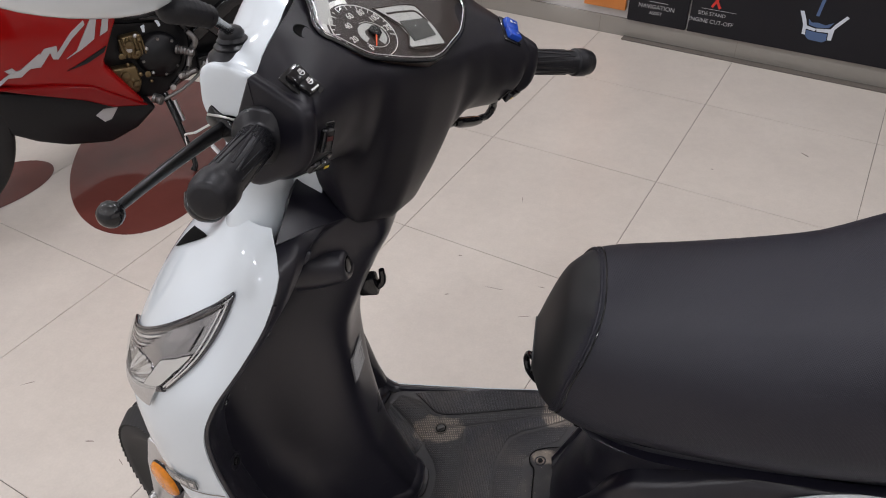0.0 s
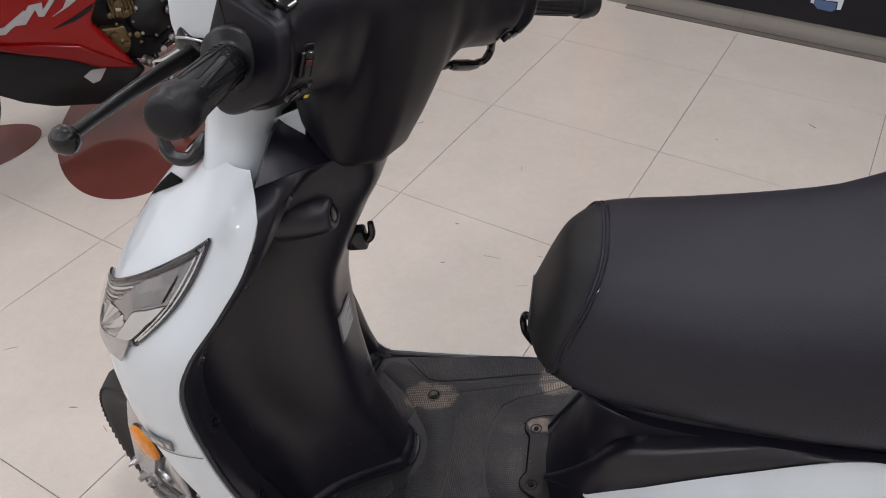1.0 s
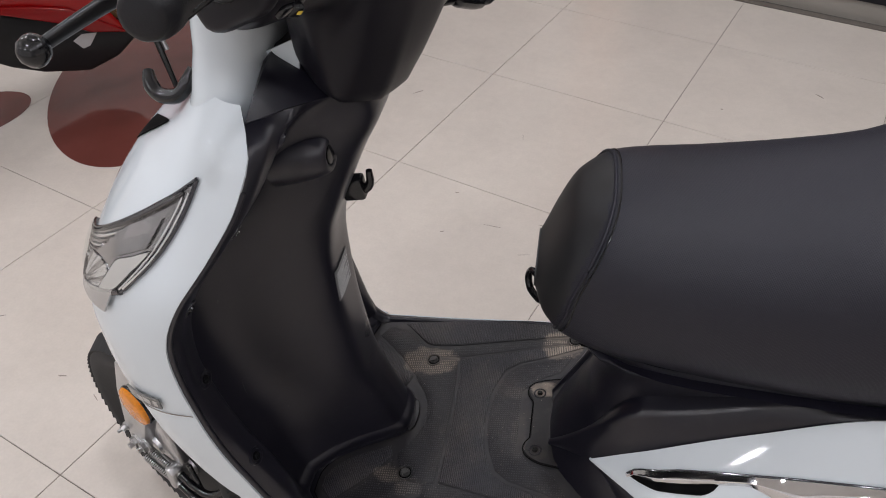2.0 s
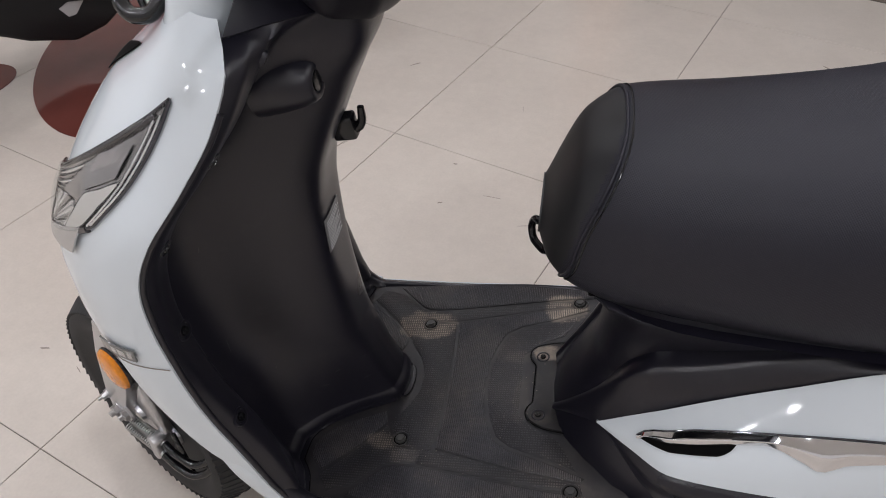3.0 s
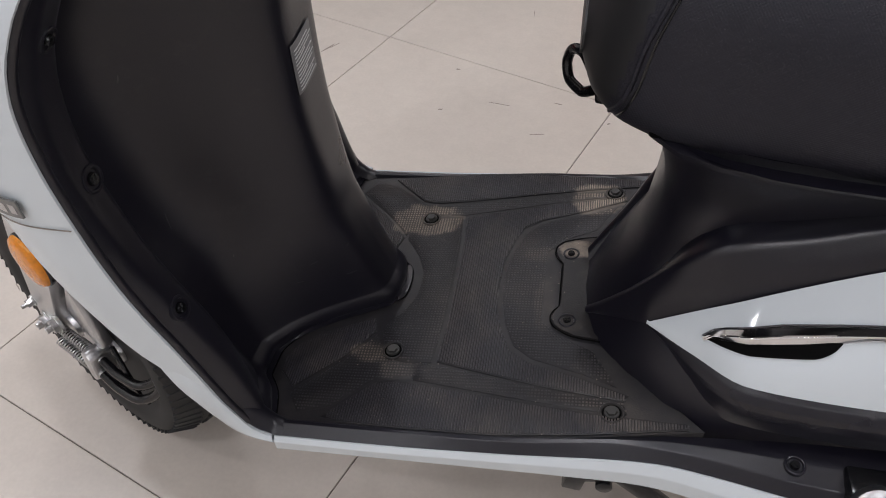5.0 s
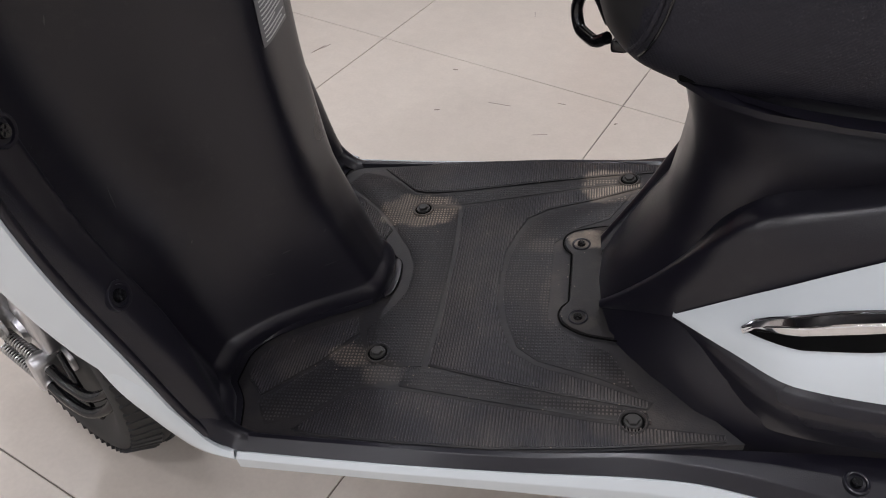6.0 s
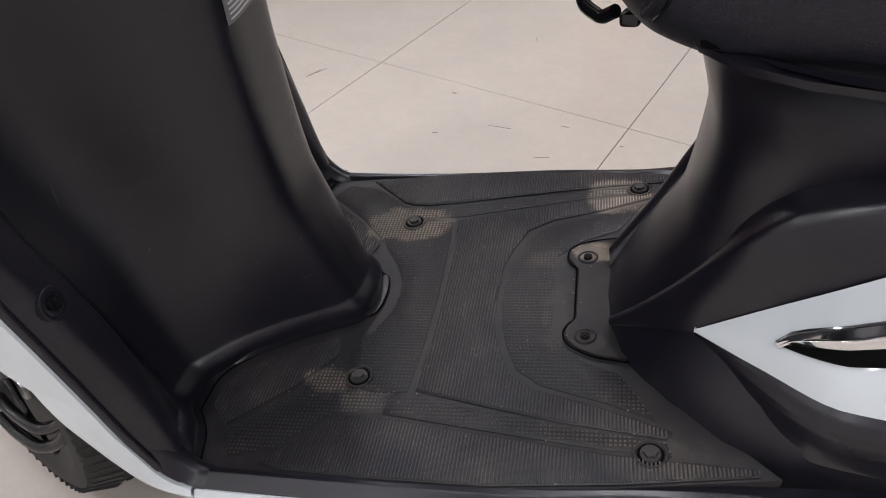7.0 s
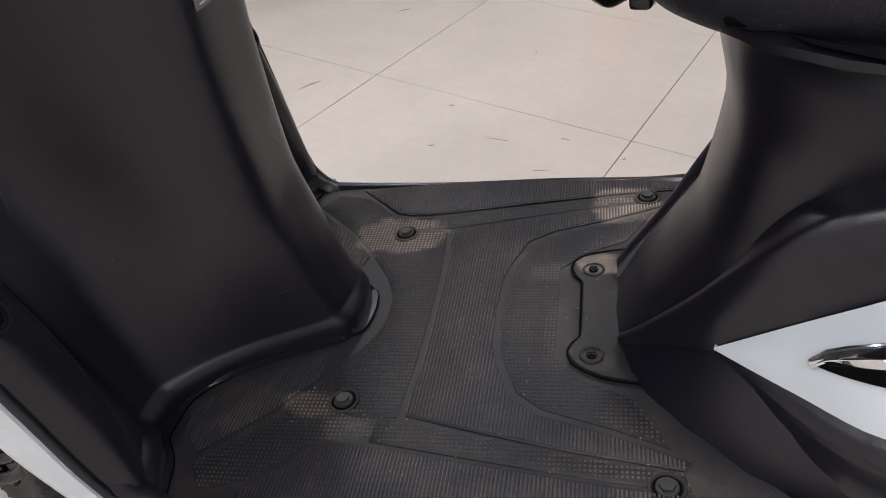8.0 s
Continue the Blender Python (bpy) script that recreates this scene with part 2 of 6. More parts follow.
TILEMAT = tile_material()
tagged(floor, "cream polished floor tiles with thin dark joints", "floor", kind="structure")
# south, west and east walls are unseen; their pale tone brightens the reflections
for name, size, c in (("wall_north", (10.8, 0.15, ROOM_H), (0, ROOM_V1 + 0.075, ROOM_H / 2)), ("wall_south", (10.8, 0.15, ROOM_H), (0, ROOM_V0 - 0.075, ROOM_H / 2)),
                      ("wall_west", (0.15, 7.4, ROOM_H), (ROOM_U0 - 0.075, -1.85, ROOM_H / 2)), ("wall_east", (0.15, 7.4, ROOM_H), (ROOM_U1 + 0.075, -1.85, ROOM_H / 2))):
    tagged(box(name, size, ROOM @ pose(*c), WALL if name == "wall_north" else BOUNCEWALL), "plain pale painted showroom wall", "wall", kind="structure")
tagged(box("ceiling", (11.1, 7.4, 0.12), ROOM @ pose(0, -1.85, ROOM_H + 0.06), CEIL), "plain white ceiling", "ceiling", kind="structure")

# ---- scooter ----
scooter = new("scooter")
scooter.location = (0, -0.038, 0)
tagged(scooter, "white scooter with black inner panels and black seat, steering turned", "scooter")

rim_x = curve1([0.27, 0.284, 0.287, 0.290, 0.297, 0.31, 0.345, 0.375, 0.43, 0.465, 0.507, 0.573, 0.625, 0.655, 0.673, 0.70, 0.74, 0.80, 0.85, 0.89, 0.915],
               [-0.072, -0.090, -0.099, -0.111, -0.122, -0.129, -0.142, -0.151, -0.169, -0.181, -0.192, -0.204, -0.211, -0.2125, -0.212, -0.207, -0.190, -0.150, -0.122, -0.112, -0.135])
apron_x = curve1([0.27, 0.28, 0.295, 0.32, 0.35, 0.44, 0.52, 0.60, 0.66, 0.70, 0.74, 0.80, 0.85, 0.89, 0.915], [-0.080, -0.106, -0.125, -0.142, -0.157, -0.197, -0.214, -0.219, -0.217, -0.208, -0.190, -0.150, -0.122, -0.112, -0.135])
rim_y = curve1([0.27, 0.35, 0.44, 0.56, 0.65, 0.70, 0.74, 0.80, 0.85, 0.89, 0.915], [0.220, 0.226, 0.232, 0.239, 0.240, 0.239, 0.235, 0.214, 0.190, 0.165, 0.112])
spine_x = curve1([0.27, 0.30, 0.33, 0.36, 0.39, 0.43, 0.50, 0.55, 0.60, 0.65, 0.69, 0.76, 0.82, 0.87, 0.915], [0.004, -0.004, -0.020, -0.040, -0.056, -0.068, -0.081, -0.088, -0.092, -0.094, -0.090, -0.067, -0.042, -0.022, -0.03])
spine_w = curve1([0.27, 0.40, 0.60, 0.80, 0.915], [0.056, 0.068, 0.080, 0.085, 0.085])
hollow = curve1([0.27, 0.36, 0.50, 0.65, 0.75, 0.85, 0.915], [0.026, 0.028, 0.042, 0.042, 0.034, 0.018, 0.01])
toe_x = curve1([0, 0.02, 0.035, 0.045, 0.06, 0.075, 0.095, 0.12, 0.145, 0.17, 0.23], [-0.006, -0.008, -0.014, -0.032, -0.064, -0.090, -0.115, -0.134, -0.135, -0.120, -0.106])
band_tilt = curve1([0.27, 0.33, 0.45, 0.54, 0.60, 0.70, 0.92], [0.003, 0.008, 0.003, -0.004, -0.007, -0.002, 0.0])
FOLD = 0.43  # height at which the shield turns into the toe board


def smooth_step(t):
    t = min(1.0, max(0.0, t))
    return t * t * (3 - 2 * t)


def rim_band(w, q):
    """0 on the flat band along the shield's edge, 1 inside it."""
    return smooth_step((w - q - 0.042) / 0.034)


def wall_x(q, z, w):
    """The upright part of the shield: the band, the hollow and the spine."""
    band = rim_band(w, q)
    base = rim_x(z) + band_tilt(z) * smooth_step((w - q) / 0.03) * (1 - 0.6 * band) - hollow(z) * band
    bump = 1.0 / (1.0 + (q / spine_w(z)) ** 5.5)
    return base + (spine_x(z) - base) * bump * (1 - (q / w) ** 6) + 0.008 * smooth_step((w - q) / 0.022) * (1 - band) - 0.003 * max(0.0, (q - (w - 0.006)) / 0.006) ** 2


def shield(u, z, lift=0.0):
    """The inner leg shield, u from -1 (scooter's left) to 1, at height z."""
    w = rim_y(z)
    q = abs(u * w)
    x = wall_x(q, z, w)
    if z < FOLD:  # the toe board slopes from the wall's foot to the lip
        lip = 0.297 + 0.153 * toe_x(q) + 0.023
        t = min(1.0, max(0.0, (z - lip) / (FOLD - lip)))
        toe = toe_x(q) - 0.0115
        x += (toe + (wall_x(q, FOLD, w) - toe) * (t ** 0.92) - x) * rim_band(w + 0.030 * (1 - t), q) * (1 - t ** 6)
    return Vector((x + lift, u * w, z))


def shield_skin(a, b):
    """The shield with its rounded toe lip: a from the footboard (0) to the top (1)."""
    w = rim_y(0.31)
    q = abs(b) * w
    band = rim_band(w + 0.030, q)
    toe = toe_x(q)
    foot = 0.297 + 0.153 * toe
    if a < 0.16:
        t = a / 0.16
        if t < 0.2:
            x, z = toe - 0.002 * t, foot - 0.006 + 0.016 * t / 0.2
        else:
            turn = (t - 0.2) / 0.8 * math.pi * 0.30
            x, z = toe - 0.002 * t - 0.009 * (1 - math.cos(turn)) / (1 - math.cos(math.pi * 0.30)), foot + 0.010 + 0.013 * math.sin(turn) / math.sin(math.pi * 0.30)
        y = b * (rim_y(max(0.272, z)) - 0.001)
        rim = Vector((rim_x(max(0.290, z)), y, z))
        return rim.lerp(Vector((x, y, z)), band)
    t = (a - 0.16) / 0.84
    low = foot + 0.023
    return shield(b, low + (0.905 - low) * t ** 1.35)


sheet("leg_shield", shield_skin, 104, 121, 0.004, BLACK, scooter, v=(1, -1))

nose_x = curve1([0.27, 0.55, 0.62, 0.66, 0.70, 0.76, 0.80, 0.831, 0.853, 0.89, 0.915], [-0.37, -0.38, -0.39, -0.39, -0.378, -0.345, -0.316, -0.288, -0.262, -0.222, -0.205])
apron_low = curve1([0, 45, 55, 65, 71.6, 78, 84, 90], [0.645, 0.635, 0.615, 0.575, 0.525, 0.475, 0.41, 0.322])


def apron(th, z, lift=0.0):
    """The front apron's skin, th degrees from the nose (0) to the rim (90)."""
    edge = smooth_step((abs(th) - 84) / 6)  # the skin turns in to the shield's rim
    w, rx, nx = rim_y(z), apron_x(z) + (rim_x(z) - apron_x(z)) * edge, nose_x(z)
    c, s = math.cos(radians(abs(th))), math.sin(radians(abs(th)))
    return Vector((rx - 0.002 + (nx - rx - lift) * c, math.copysign(s * (w + 0.003 + lift), th) if th else 0.0, z))


def apron_uv(a, b):
    th = 90 * math.sin(b * math.pi / 2)
    lo = apron_low(abs(th))
    return apron(th, lo + (0.914 - lo) * a)


sheet("front_apron", apron_uv, 50, 81, 0.004, WHITE, scooter, "glossy white front apron", v=(-1, 1))


tail_in = [(-0.169, 0.412), (-0.156, 0.377), (-0.1435, 0.344), (-0.132, 0.317), (-0.1225, 0.297), (-0.112, 0.2875), (-0.1015, 0.2835)]
tail_out = [(-0.203, 0.415), (-0.186, 0.371), (-0.163, 0.327), (-0.149, 0.304), (-0.136, 0.287), (-0.123, 0.2785), (-0.110, 0.2755), (-0.1005, 0.2745)]
TAIL_IN, TAIL_OUT = spline(tail_in, 41), spline(tail_out, 41)


def apron_tail(a, b, sy):
    """The apron's narrow end, curving from the shield's edge (b = 0.2) over its bulge to the lower edge (0.8), turned in on both sides."""
    i = min(40, int(round(a * 40)))
    (xi, zi), (xo, zo) = TAIL_IN[i], TAIL_OUT[i]
    w = rim_y(max(0.27, zi)) - 0.004 + 0.0052 * smooth_step(a * 2.5)
    if b < 0.2:
        t = 1 - b / 0.2
        return Vector((xi - 0.002 * t, sy * (w + 0.0015 - 0.012 * t), zi - 0.003 * t))
    if b > 0.8:
        t = (b - 0.8) / 0.2
        return Vector((xo + 0.002 * t, sy * (w + 0.0025 - 0.014 * t), zo - 0.003 * t))
    t = (b - 0.2) / 0.6
    return Vector((xi + (xo - xi) * t, sy * (w + 0.0015 + 0.001 * t + 0.0025 * math.sin(math.pi * t)), zi + (zo - zi) * t))


for sy in (-1, 1):
    sheet("apron_tail", lambda a, b: apron_tail(a, b, sy), 41, 26, 0.002 * sy, WHITE, scooter, "white tail of the front apron")


def deck(x, y=0.0):
    return 0.297 + 0.153 * x


MAT = [(-0.16, -0.203), (-0.04, -0.203), (0.03, -0.206), (0.12, -0.207), (0.21, -0.2), (0.32, -0.186), (0.30, -0.165), (0.25, -0.12), (0.216, -0.076), (0.203, 0.0), (0.216, 0.076), (0.25, 0.12), (0.30, 0.165),
       (0.32, 0.186), (0.25, 0.194), (0.17, 0.197), (0.02, 0.207), (-0.10, 0.216), (-0.16, 0.205)]
mat_ob = plate("floor_mat", MAT, deck, 0.008, RUBBER, scooter, "ribbed black rubber floor mat, dusty")


SILL_X = [-0.13, 0.02, 0.14, 0.24, 0.28, 0.33, 0.40, 0.62]


def sill(sy, name, x0, rows, mat, label):
    """A long moulding beside the footboard: rows of (distance from the middle, height) along SILL_X, from its inner foot over its edge and down."""
    lines = [(curve1(SILL_X, ys), curve1(SILL_X, zs)) for ys, zs in rows]
    rings = []
    for x in np.linspace(x0, 0.62, 70):
        p = [(fy(x), fz(x)) for fy, fz in lines]
        ring = [p[0]]
        for i in range(1, len(p) - 1):  # rounded edges
            for k, t in ((i - 1, 0.12), (i - 1, 0.04), (i + 1, 0.04), (i + 1, 0.12)):
                ring.append((p[i][0] + (p[k][0] - p[i][0]) * t, p[i][1] + (p[k][1] - p[i][1]) * t))
        ring.append(p[-1])
        rings.append([(x, sy * y, z) for y, z in ring])
    return loft(name, rings, mat, scooter, label)


for sy in (-1, 1):
    sill(sy, "side_trim", -0.093, [([0.198, 0.200, 0.200, 0.194, 0.190, 0.19, 0.19, 0.19], [0.2745, 0.295, 0.314, 0.330, 0.336, 0.345, 0.356, 0.375]),
                                   ([0.204, 0.204, 0.205, 0.200, 0.199, 0.202, 0.21, 0.23], [0.2835, 0.3005, 0.319, 0.335, 0.341, 0.348, 0.355, 0.372]),
                                   ([0.2085, 0.2085, 0.2100, 0.2045, 0.208, 0.2155, 0.228, 0.25], [0.285, 0.301, 0.318, 0.334, 0.340, 0.346, 0.350, 0.365]),
                                   ([0.2205, 0.2195, 0.2180, 0.2155, 0.217, 0.2245, 0.237, 0.262], [0.2785, 0.2925, 0.308, 0.323, 0.329, 0.333, 0.336, 0.350]),
                                   ([0.205, 0.205, 0.205, 0.20, 0.20, 0.205, 0.215, 0.23], [0.262, 0.276, 0.290, 0.302, 0.308, 0.312, 0.315, 0.33])], BLACK, "black side trim")
    sill(sy, "side_sill", -0.100, [([0.205, 0.205, 0.203, 0.2, 0.2, 0.205, 0.215, 0.23], [0.268, 0.284, 0.299, 0.313, 0.318, 0.322, 0.325, 0.34]),
                                   ([0.2215, 0.2210, 0.2195, 0.217, 0.2185, 0.226, 0.2385, 0.2635], [0.279, 0.2935, 0.309, 0.3235, 0.3295, 0.3335, 0.3365, 0.350]),
                                   ([0.2255, 0.2245, 0.2235, 0.222, 0.224, 0.233, 0.246, 0.27], [0.274, 0.287, 0.301, 0.312, 0.317, 0.320, 0.322, 0.335]),
                                   ([0.2225, 0.2225, 0.222, 0.2215, 0.224, 0.233, 0.246, 0.27], [0.255, 0.272, 0.284, 0.293, 0.297, 0.299, 0.300, 0.31]),
                                   ([0.205, 0.205, 0.205, 0.205, 0.205, 0.21, 0.22, 0.24], [0.250, 0.264, 0.276, 0.284, 0.288, 0.290, 0.292, 0.30])], WHITE, "glossy white sill")


def toe_corner(sy):
    """The rounded corner where the shield's edge runs out into the side trim."""
    path = np.array(spline([(-0.131, 0.338), (-0.1265, 0.325), (-0.1215, 0.312), (-0.1150, 0.3025), (-0.1070, 0.2955), (-0.0985, 0.2898), (-0.0890, 0.2876)], 30))
    along = np.gradient(path, axis=0)
    along /= np.linalg.norm(along, axis=1, keepdims=True)
    rings = []
    for i, ((x, z), (tx, tz)) in enumerate(zip(path, along)):
        t, sink = smooth_step(i / 29), 0.011 * (1 - smooth_step(i / 13))
        rows = [((0.183, 0.198), (-0.012, -0.0075)), ((0.192, 0.2015), (-0.004, -0.003)), ((0.200, 0.2045), (-0.0005, -0.0005)), ((0.209, 0.2085), (0.0, 0.0)), ((0.2165, 0.2135), (-0.0015, -0.002)), ((0.2235, 0.2205), (-0.0075, -0.007)), ((0.208, 0.205), (-0.016, -0.016))]
        rings.append([(x - tz * n, sy * y, z + tx * n) for y, n in ((a[0] + (a[1] - a[0]) * t, b[0] + (b[1] - b[0]) * t - sink) for a, b in rows)])
    loft("toe_corner", rings, BLACK, scooter)


for sy in (-1, 1):
    toe_corner(sy)

# body under the seat
SEAT_Z = curve1([0.16, 0.2, 0.24, 0.34, 0.5, 0.62, 0.8, 1.0], [0.68, 0.765, 0.79, 0.801, 0.832, 0.889, 0.915, 0.90])
SEAT_B = curve1([0.16, 0.172, 0.2, 0.24, 0.3, 0.5, 1.0], [0.640, 0.613, 0.592, 0.583, 0.579, 0.571, 0.582])
SEAT_W = curve1([0.16, 0.175, 0.2, 0.25, 0.35, 0.5, 0.7, 1.0], [0.045, 0.075, 0.10, 0.122, 0.138, 0.15, 0.155, 0.13])


def seat_point(x, q, lift=0.0):
    """The seat's skin at x, q round it from the right side over the top."""
    zt, zb, w = SEAT_Z(x) + lift, SEAT_B(x) - lift, SEAT_W(x) + lift
    c, h = (zt + zb) / 2, (zt - zb) / 2
    cs, sn = math.cos(q), math.sin(q)
    return Vector((x, w * math.copysign(abs(cs) ** 0.7, cs), c + h * math.copysign(abs(sn) ** (0.8 if sn > 0 else 0.70), sn)))


def seat_ring(x, n=56):
    return [seat_point(x, 2 * math.pi * k / n) for k in range(n)]


seat_ob = loft("seat", [seat_ring(x) for x in np.concatenate([[0.158, 0.159], np.linspace(0.16, 0.25, 26), np.linspace(0.26, 1.0, 30)])], VINYL, scooter, "long black vinyl seat")
seat_ob.data.materials.append(VINYL_FRONT)

BODY = [  # height, half widths, and how far back the skin lies at each
    (0.325, [0, 0.05, 0.085, 0.12, 0.15, 0.178, 0.19, 0.195], [0.203, 0.206, 0.216, 0.250, 0.272, 0.314, 0.40, 1.0]),
    (0.36, [0, 0.05, 0.078, 0.115, 0.145, 0.175, 0.187, 0.192], [0.212, 0.219, 0.234, 0.258, 0.282, 0.325, 0.40, 1.0]),
    (0.40, [0, 0.05, 0.070, 0.098, 0.134, 0.170, 0.183, 0.19], [0.230, 0.236, 0.249, 0.272, 0.300, 0.345, 0.40, 1.0]),
    (0.45, [0, 0.036, 0.057, 0.072, 0.082, 0.088, 0.092, 0.10], [0.250, 0.253, 0.262, 0.286, 0.33, 0.40, 0.50, 1.0]),
    (0.51, [0, 0.036, 0.057, 0.071, 0.079, 0.084, 0.088, 0.10], [0.253, 0.256, 0.265, 0.289, 0.33, 0.40, 0.50, 1.0]),
    (0.57, [0, 0.038, 0.060, 0.077, 0.088, 0.096, 0.102, 0.11], [0.236, 0.239, 0.249, 0.274, 0.31, 0.38, 0.50, 1.0]),
    (0.615, [0, 0.05, 0.080, 0.100, 0.114, 0.122, 0.126, 0.13], [0.214, 0.218, 0.229, 0.252, 0.29, 0.36, 0.50, 1.0]),
]
_hz = [b[0] for b in BODY]
_by = [curve1(_hz, [b[1][i] for b in BODY]) for i in range(8)]
_bx = [curve1(_hz, [b[2][i] for b in BODY]) for i in range(8)]


def body_ring(z):
    half = spline([(_bx[i](z), _by[i](z)) for i in range(8)], 26)
    return [(x, y, z) for x, y in half] + [(x, -y, z) for x, y in half[:0:-1]]


loft("underseat_body", [body_ring(z) for z in np.linspace(0.325, 0.615, 30)], BLACK, scooter, "black panel below the seat")

# white side panels
PX = [0.258, 0.298, 0.340, 0.397, 0.455, 0.555, 0.75, 0.95]
top_z, top_y = curve1(PX, [0.397, 0.432, 0.466, 0.503, 0.534, 0.59, 0.63, 0.65]), curve1(PX, [0.103, 0.112, 0.120, 0.123, 0.124, 0.132, 0.14, 0.13])
low_z, low_y = curve1(PX, [0.395, 0.404, 0.413, 0.421, 0.429, 0.44, 0.47, 0.51]), curve1(PX, [0.103, 0.142, 0.178, 0.190, 0.197, 0.203, 0.20, 0.17])


def flank(x, b, sy, lift=0.0):
    """The side panel's skin at x, b from its lower (0) to its upper edge (1)."""
    return Vector((x, sy * (low_y(x) + (top_y(x) - low_y(x)) * b + (0.012 * min(1, (x - 0.258) / 0.08)) * math.sin(math.pi * b) + lift), low_z(x) + (top_z(x) - low_z(x)) * b + 0.6 * lift))


panels = {}
for sy in (-1, 1):
    panels[sy] = sheet("side_panel", lambda a, b: flank(0.258 + 0.692 * a ** 1.5, b, sy), 60, 18, 0.004 * -sy, WHITE, scooter, "glossy white side panel")

# black shoulders between the recessed body and the white panels
RIDGE = [0.196, 0.218, 0.243, 0.262, 0.29, 0.313, 0.361, 0.50, 0.75, 0.95]
ridge_y = curve1(RIDGE, [0.041, 0.055, 0.068, 0.079, 0.093, 0.099, 0.103, 0.108, 0.115, 0.11])
ridge_z = curve1(RIDGE, [0.328, 0.360, 0.400, 0.437, 0.484, 0.503, 0.522, 0.575, 0.605, 0.61])


def shoulder(x, b, sy):
    """From the recess (b = 0) over the rounded ridge (0.35) down behind the white panel's upper edge (1)."""
    edge = Vector((x, sy * (top_y(max(0.26, x)) - 0.004), top_z(max(0.26, x)) - 0.008)) if x > 0.258 else Vector((x, sy * (0.050 + 1.1 * (x - 0.215)), 0.345 + 1.05 * (x - 0.215)))
    ridge = Vector((x, sy * ridge_y(x), ridge_z(x)))
    if b < 0.35:
        t = b / 0.35
        back = smooth_step((x - 0.255) / 0.07)
        return ridge + Vector((0, -sy * (0.010 + 0.040 * back) * (1 - t), (0.002 + 0.002 * back) * math.sin(math.pi * t) + (0.014 * back - 0.010) * (1 - t)))
    t = (b - 0.35) / 0.65
    p = ridge.lerp(edge, t)
    return p + Vector((0, sy, 0.6)) * (0.003 * math.sin(math.pi * t))


for sy in (-1, 1):
    sheet("body_shoulder", lambda a, b: shoulder(0.206 + 0.714 * a ** 1.5, b, sy), 70, 26, 0.003 * -sy, BLACK, scooter, "black shoulder above the white panel")



def lower_flank(x, b, sy):
    """The black skirt below the white panel: a narrow chamfer, a soft ridge and the upright face."""
    y, z = low_y(x), low_z(x)
    rows = [(-0.004, 0.003), (0.004, -0.004), (0.0085, -0.012), (0.0095, -0.017), (0.008, -0.030), (0.002, -0.052)]
    t = b * (len(rows) - 1)
    i = min(len(rows) - 2, int(t))
    dy, dz = (rows[i][k] + (rows[i + 1][k] - rows[i][k]) * (t - i) for k in (0, 1))
    grow = smooth_step((x - 0.256) / 0.06)
    tuck = (1 - smooth_step((x - 0.262) / 0.04)) * smooth_step((b - 0.4) / 0.6)  # its foot runs into the body at the front
    return Vector((x, sy * (y + dy * grow - 0.004 * (1 - grow) - 0.012 * tuck), z + dz * (0.4 + 0.6 * grow) - 0.001))


for sy in (-1, 1):
    sheet("lower_flank", lambda a, b: lower_flank(0.260 + 0.688 * a ** 1.5, b, sy), 60, 26, 0.003 * sy, BLACK, scooter, "black skirt below the white panel")

# steering head: r backwards, y to the right, k up along the steering axis
CAST, STEER = radians(26), radians(29)
HEAD = Vector((-0.02, 0, 1.07))
KK = Vector((math.sin(CAST), 0, math.cos(CAST)))
R0, Y0 = Vector((math.cos(CAST), 0, -math.sin(CAST))), Vector((0, 1, 0))
RR, YY = R0 * math.cos(STEER) - Y0 * math.sin(STEER), Y0 * math.cos(STEER) + R0 * math.sin(STEER)


def head(r, y, k):
    return HEAD + RR * r + YY * y + KK * k


def profile_sheet(name, stations, mat, thick, n=30, ny=81, label=""):
    """A shell over profiles of (r, k), one for each |y|, mirrored and closed at its ends."""
    m = len(stations) - 1
    rows = [spline(q[1], n) for q in stations]
    idx = list(range(m + 1))
    fr = [curve1(idx, [row[i][0] for row in rows]) for i in range(n)]
    fk = [curve1(idx, [row[i][1] for row in rows]) for i in range(n)]
    fy = curve1(idx, [q[0] for q in stations])

    def f(a, b):
        i = min(n - 1, max(0, round(a * (n - 1))))
        return head(fr[i](abs(b) * m), (fy(abs(b) * m) * (1 - 0.035 * min(1, max(0, abs(b) * m - 2) / 3) ** 2) if b > 0 else -fy(abs(b) * m)), fk[i](abs(b) * m))
    return sheet(name, f, n, ny, thick, mat, scooter, label, v=(-1, 1))


def shrunk(points, c, q):
    return [(c[0] + (r - c[0]) * q, c[1] + (k - c[1]) * q) for r, k in points]


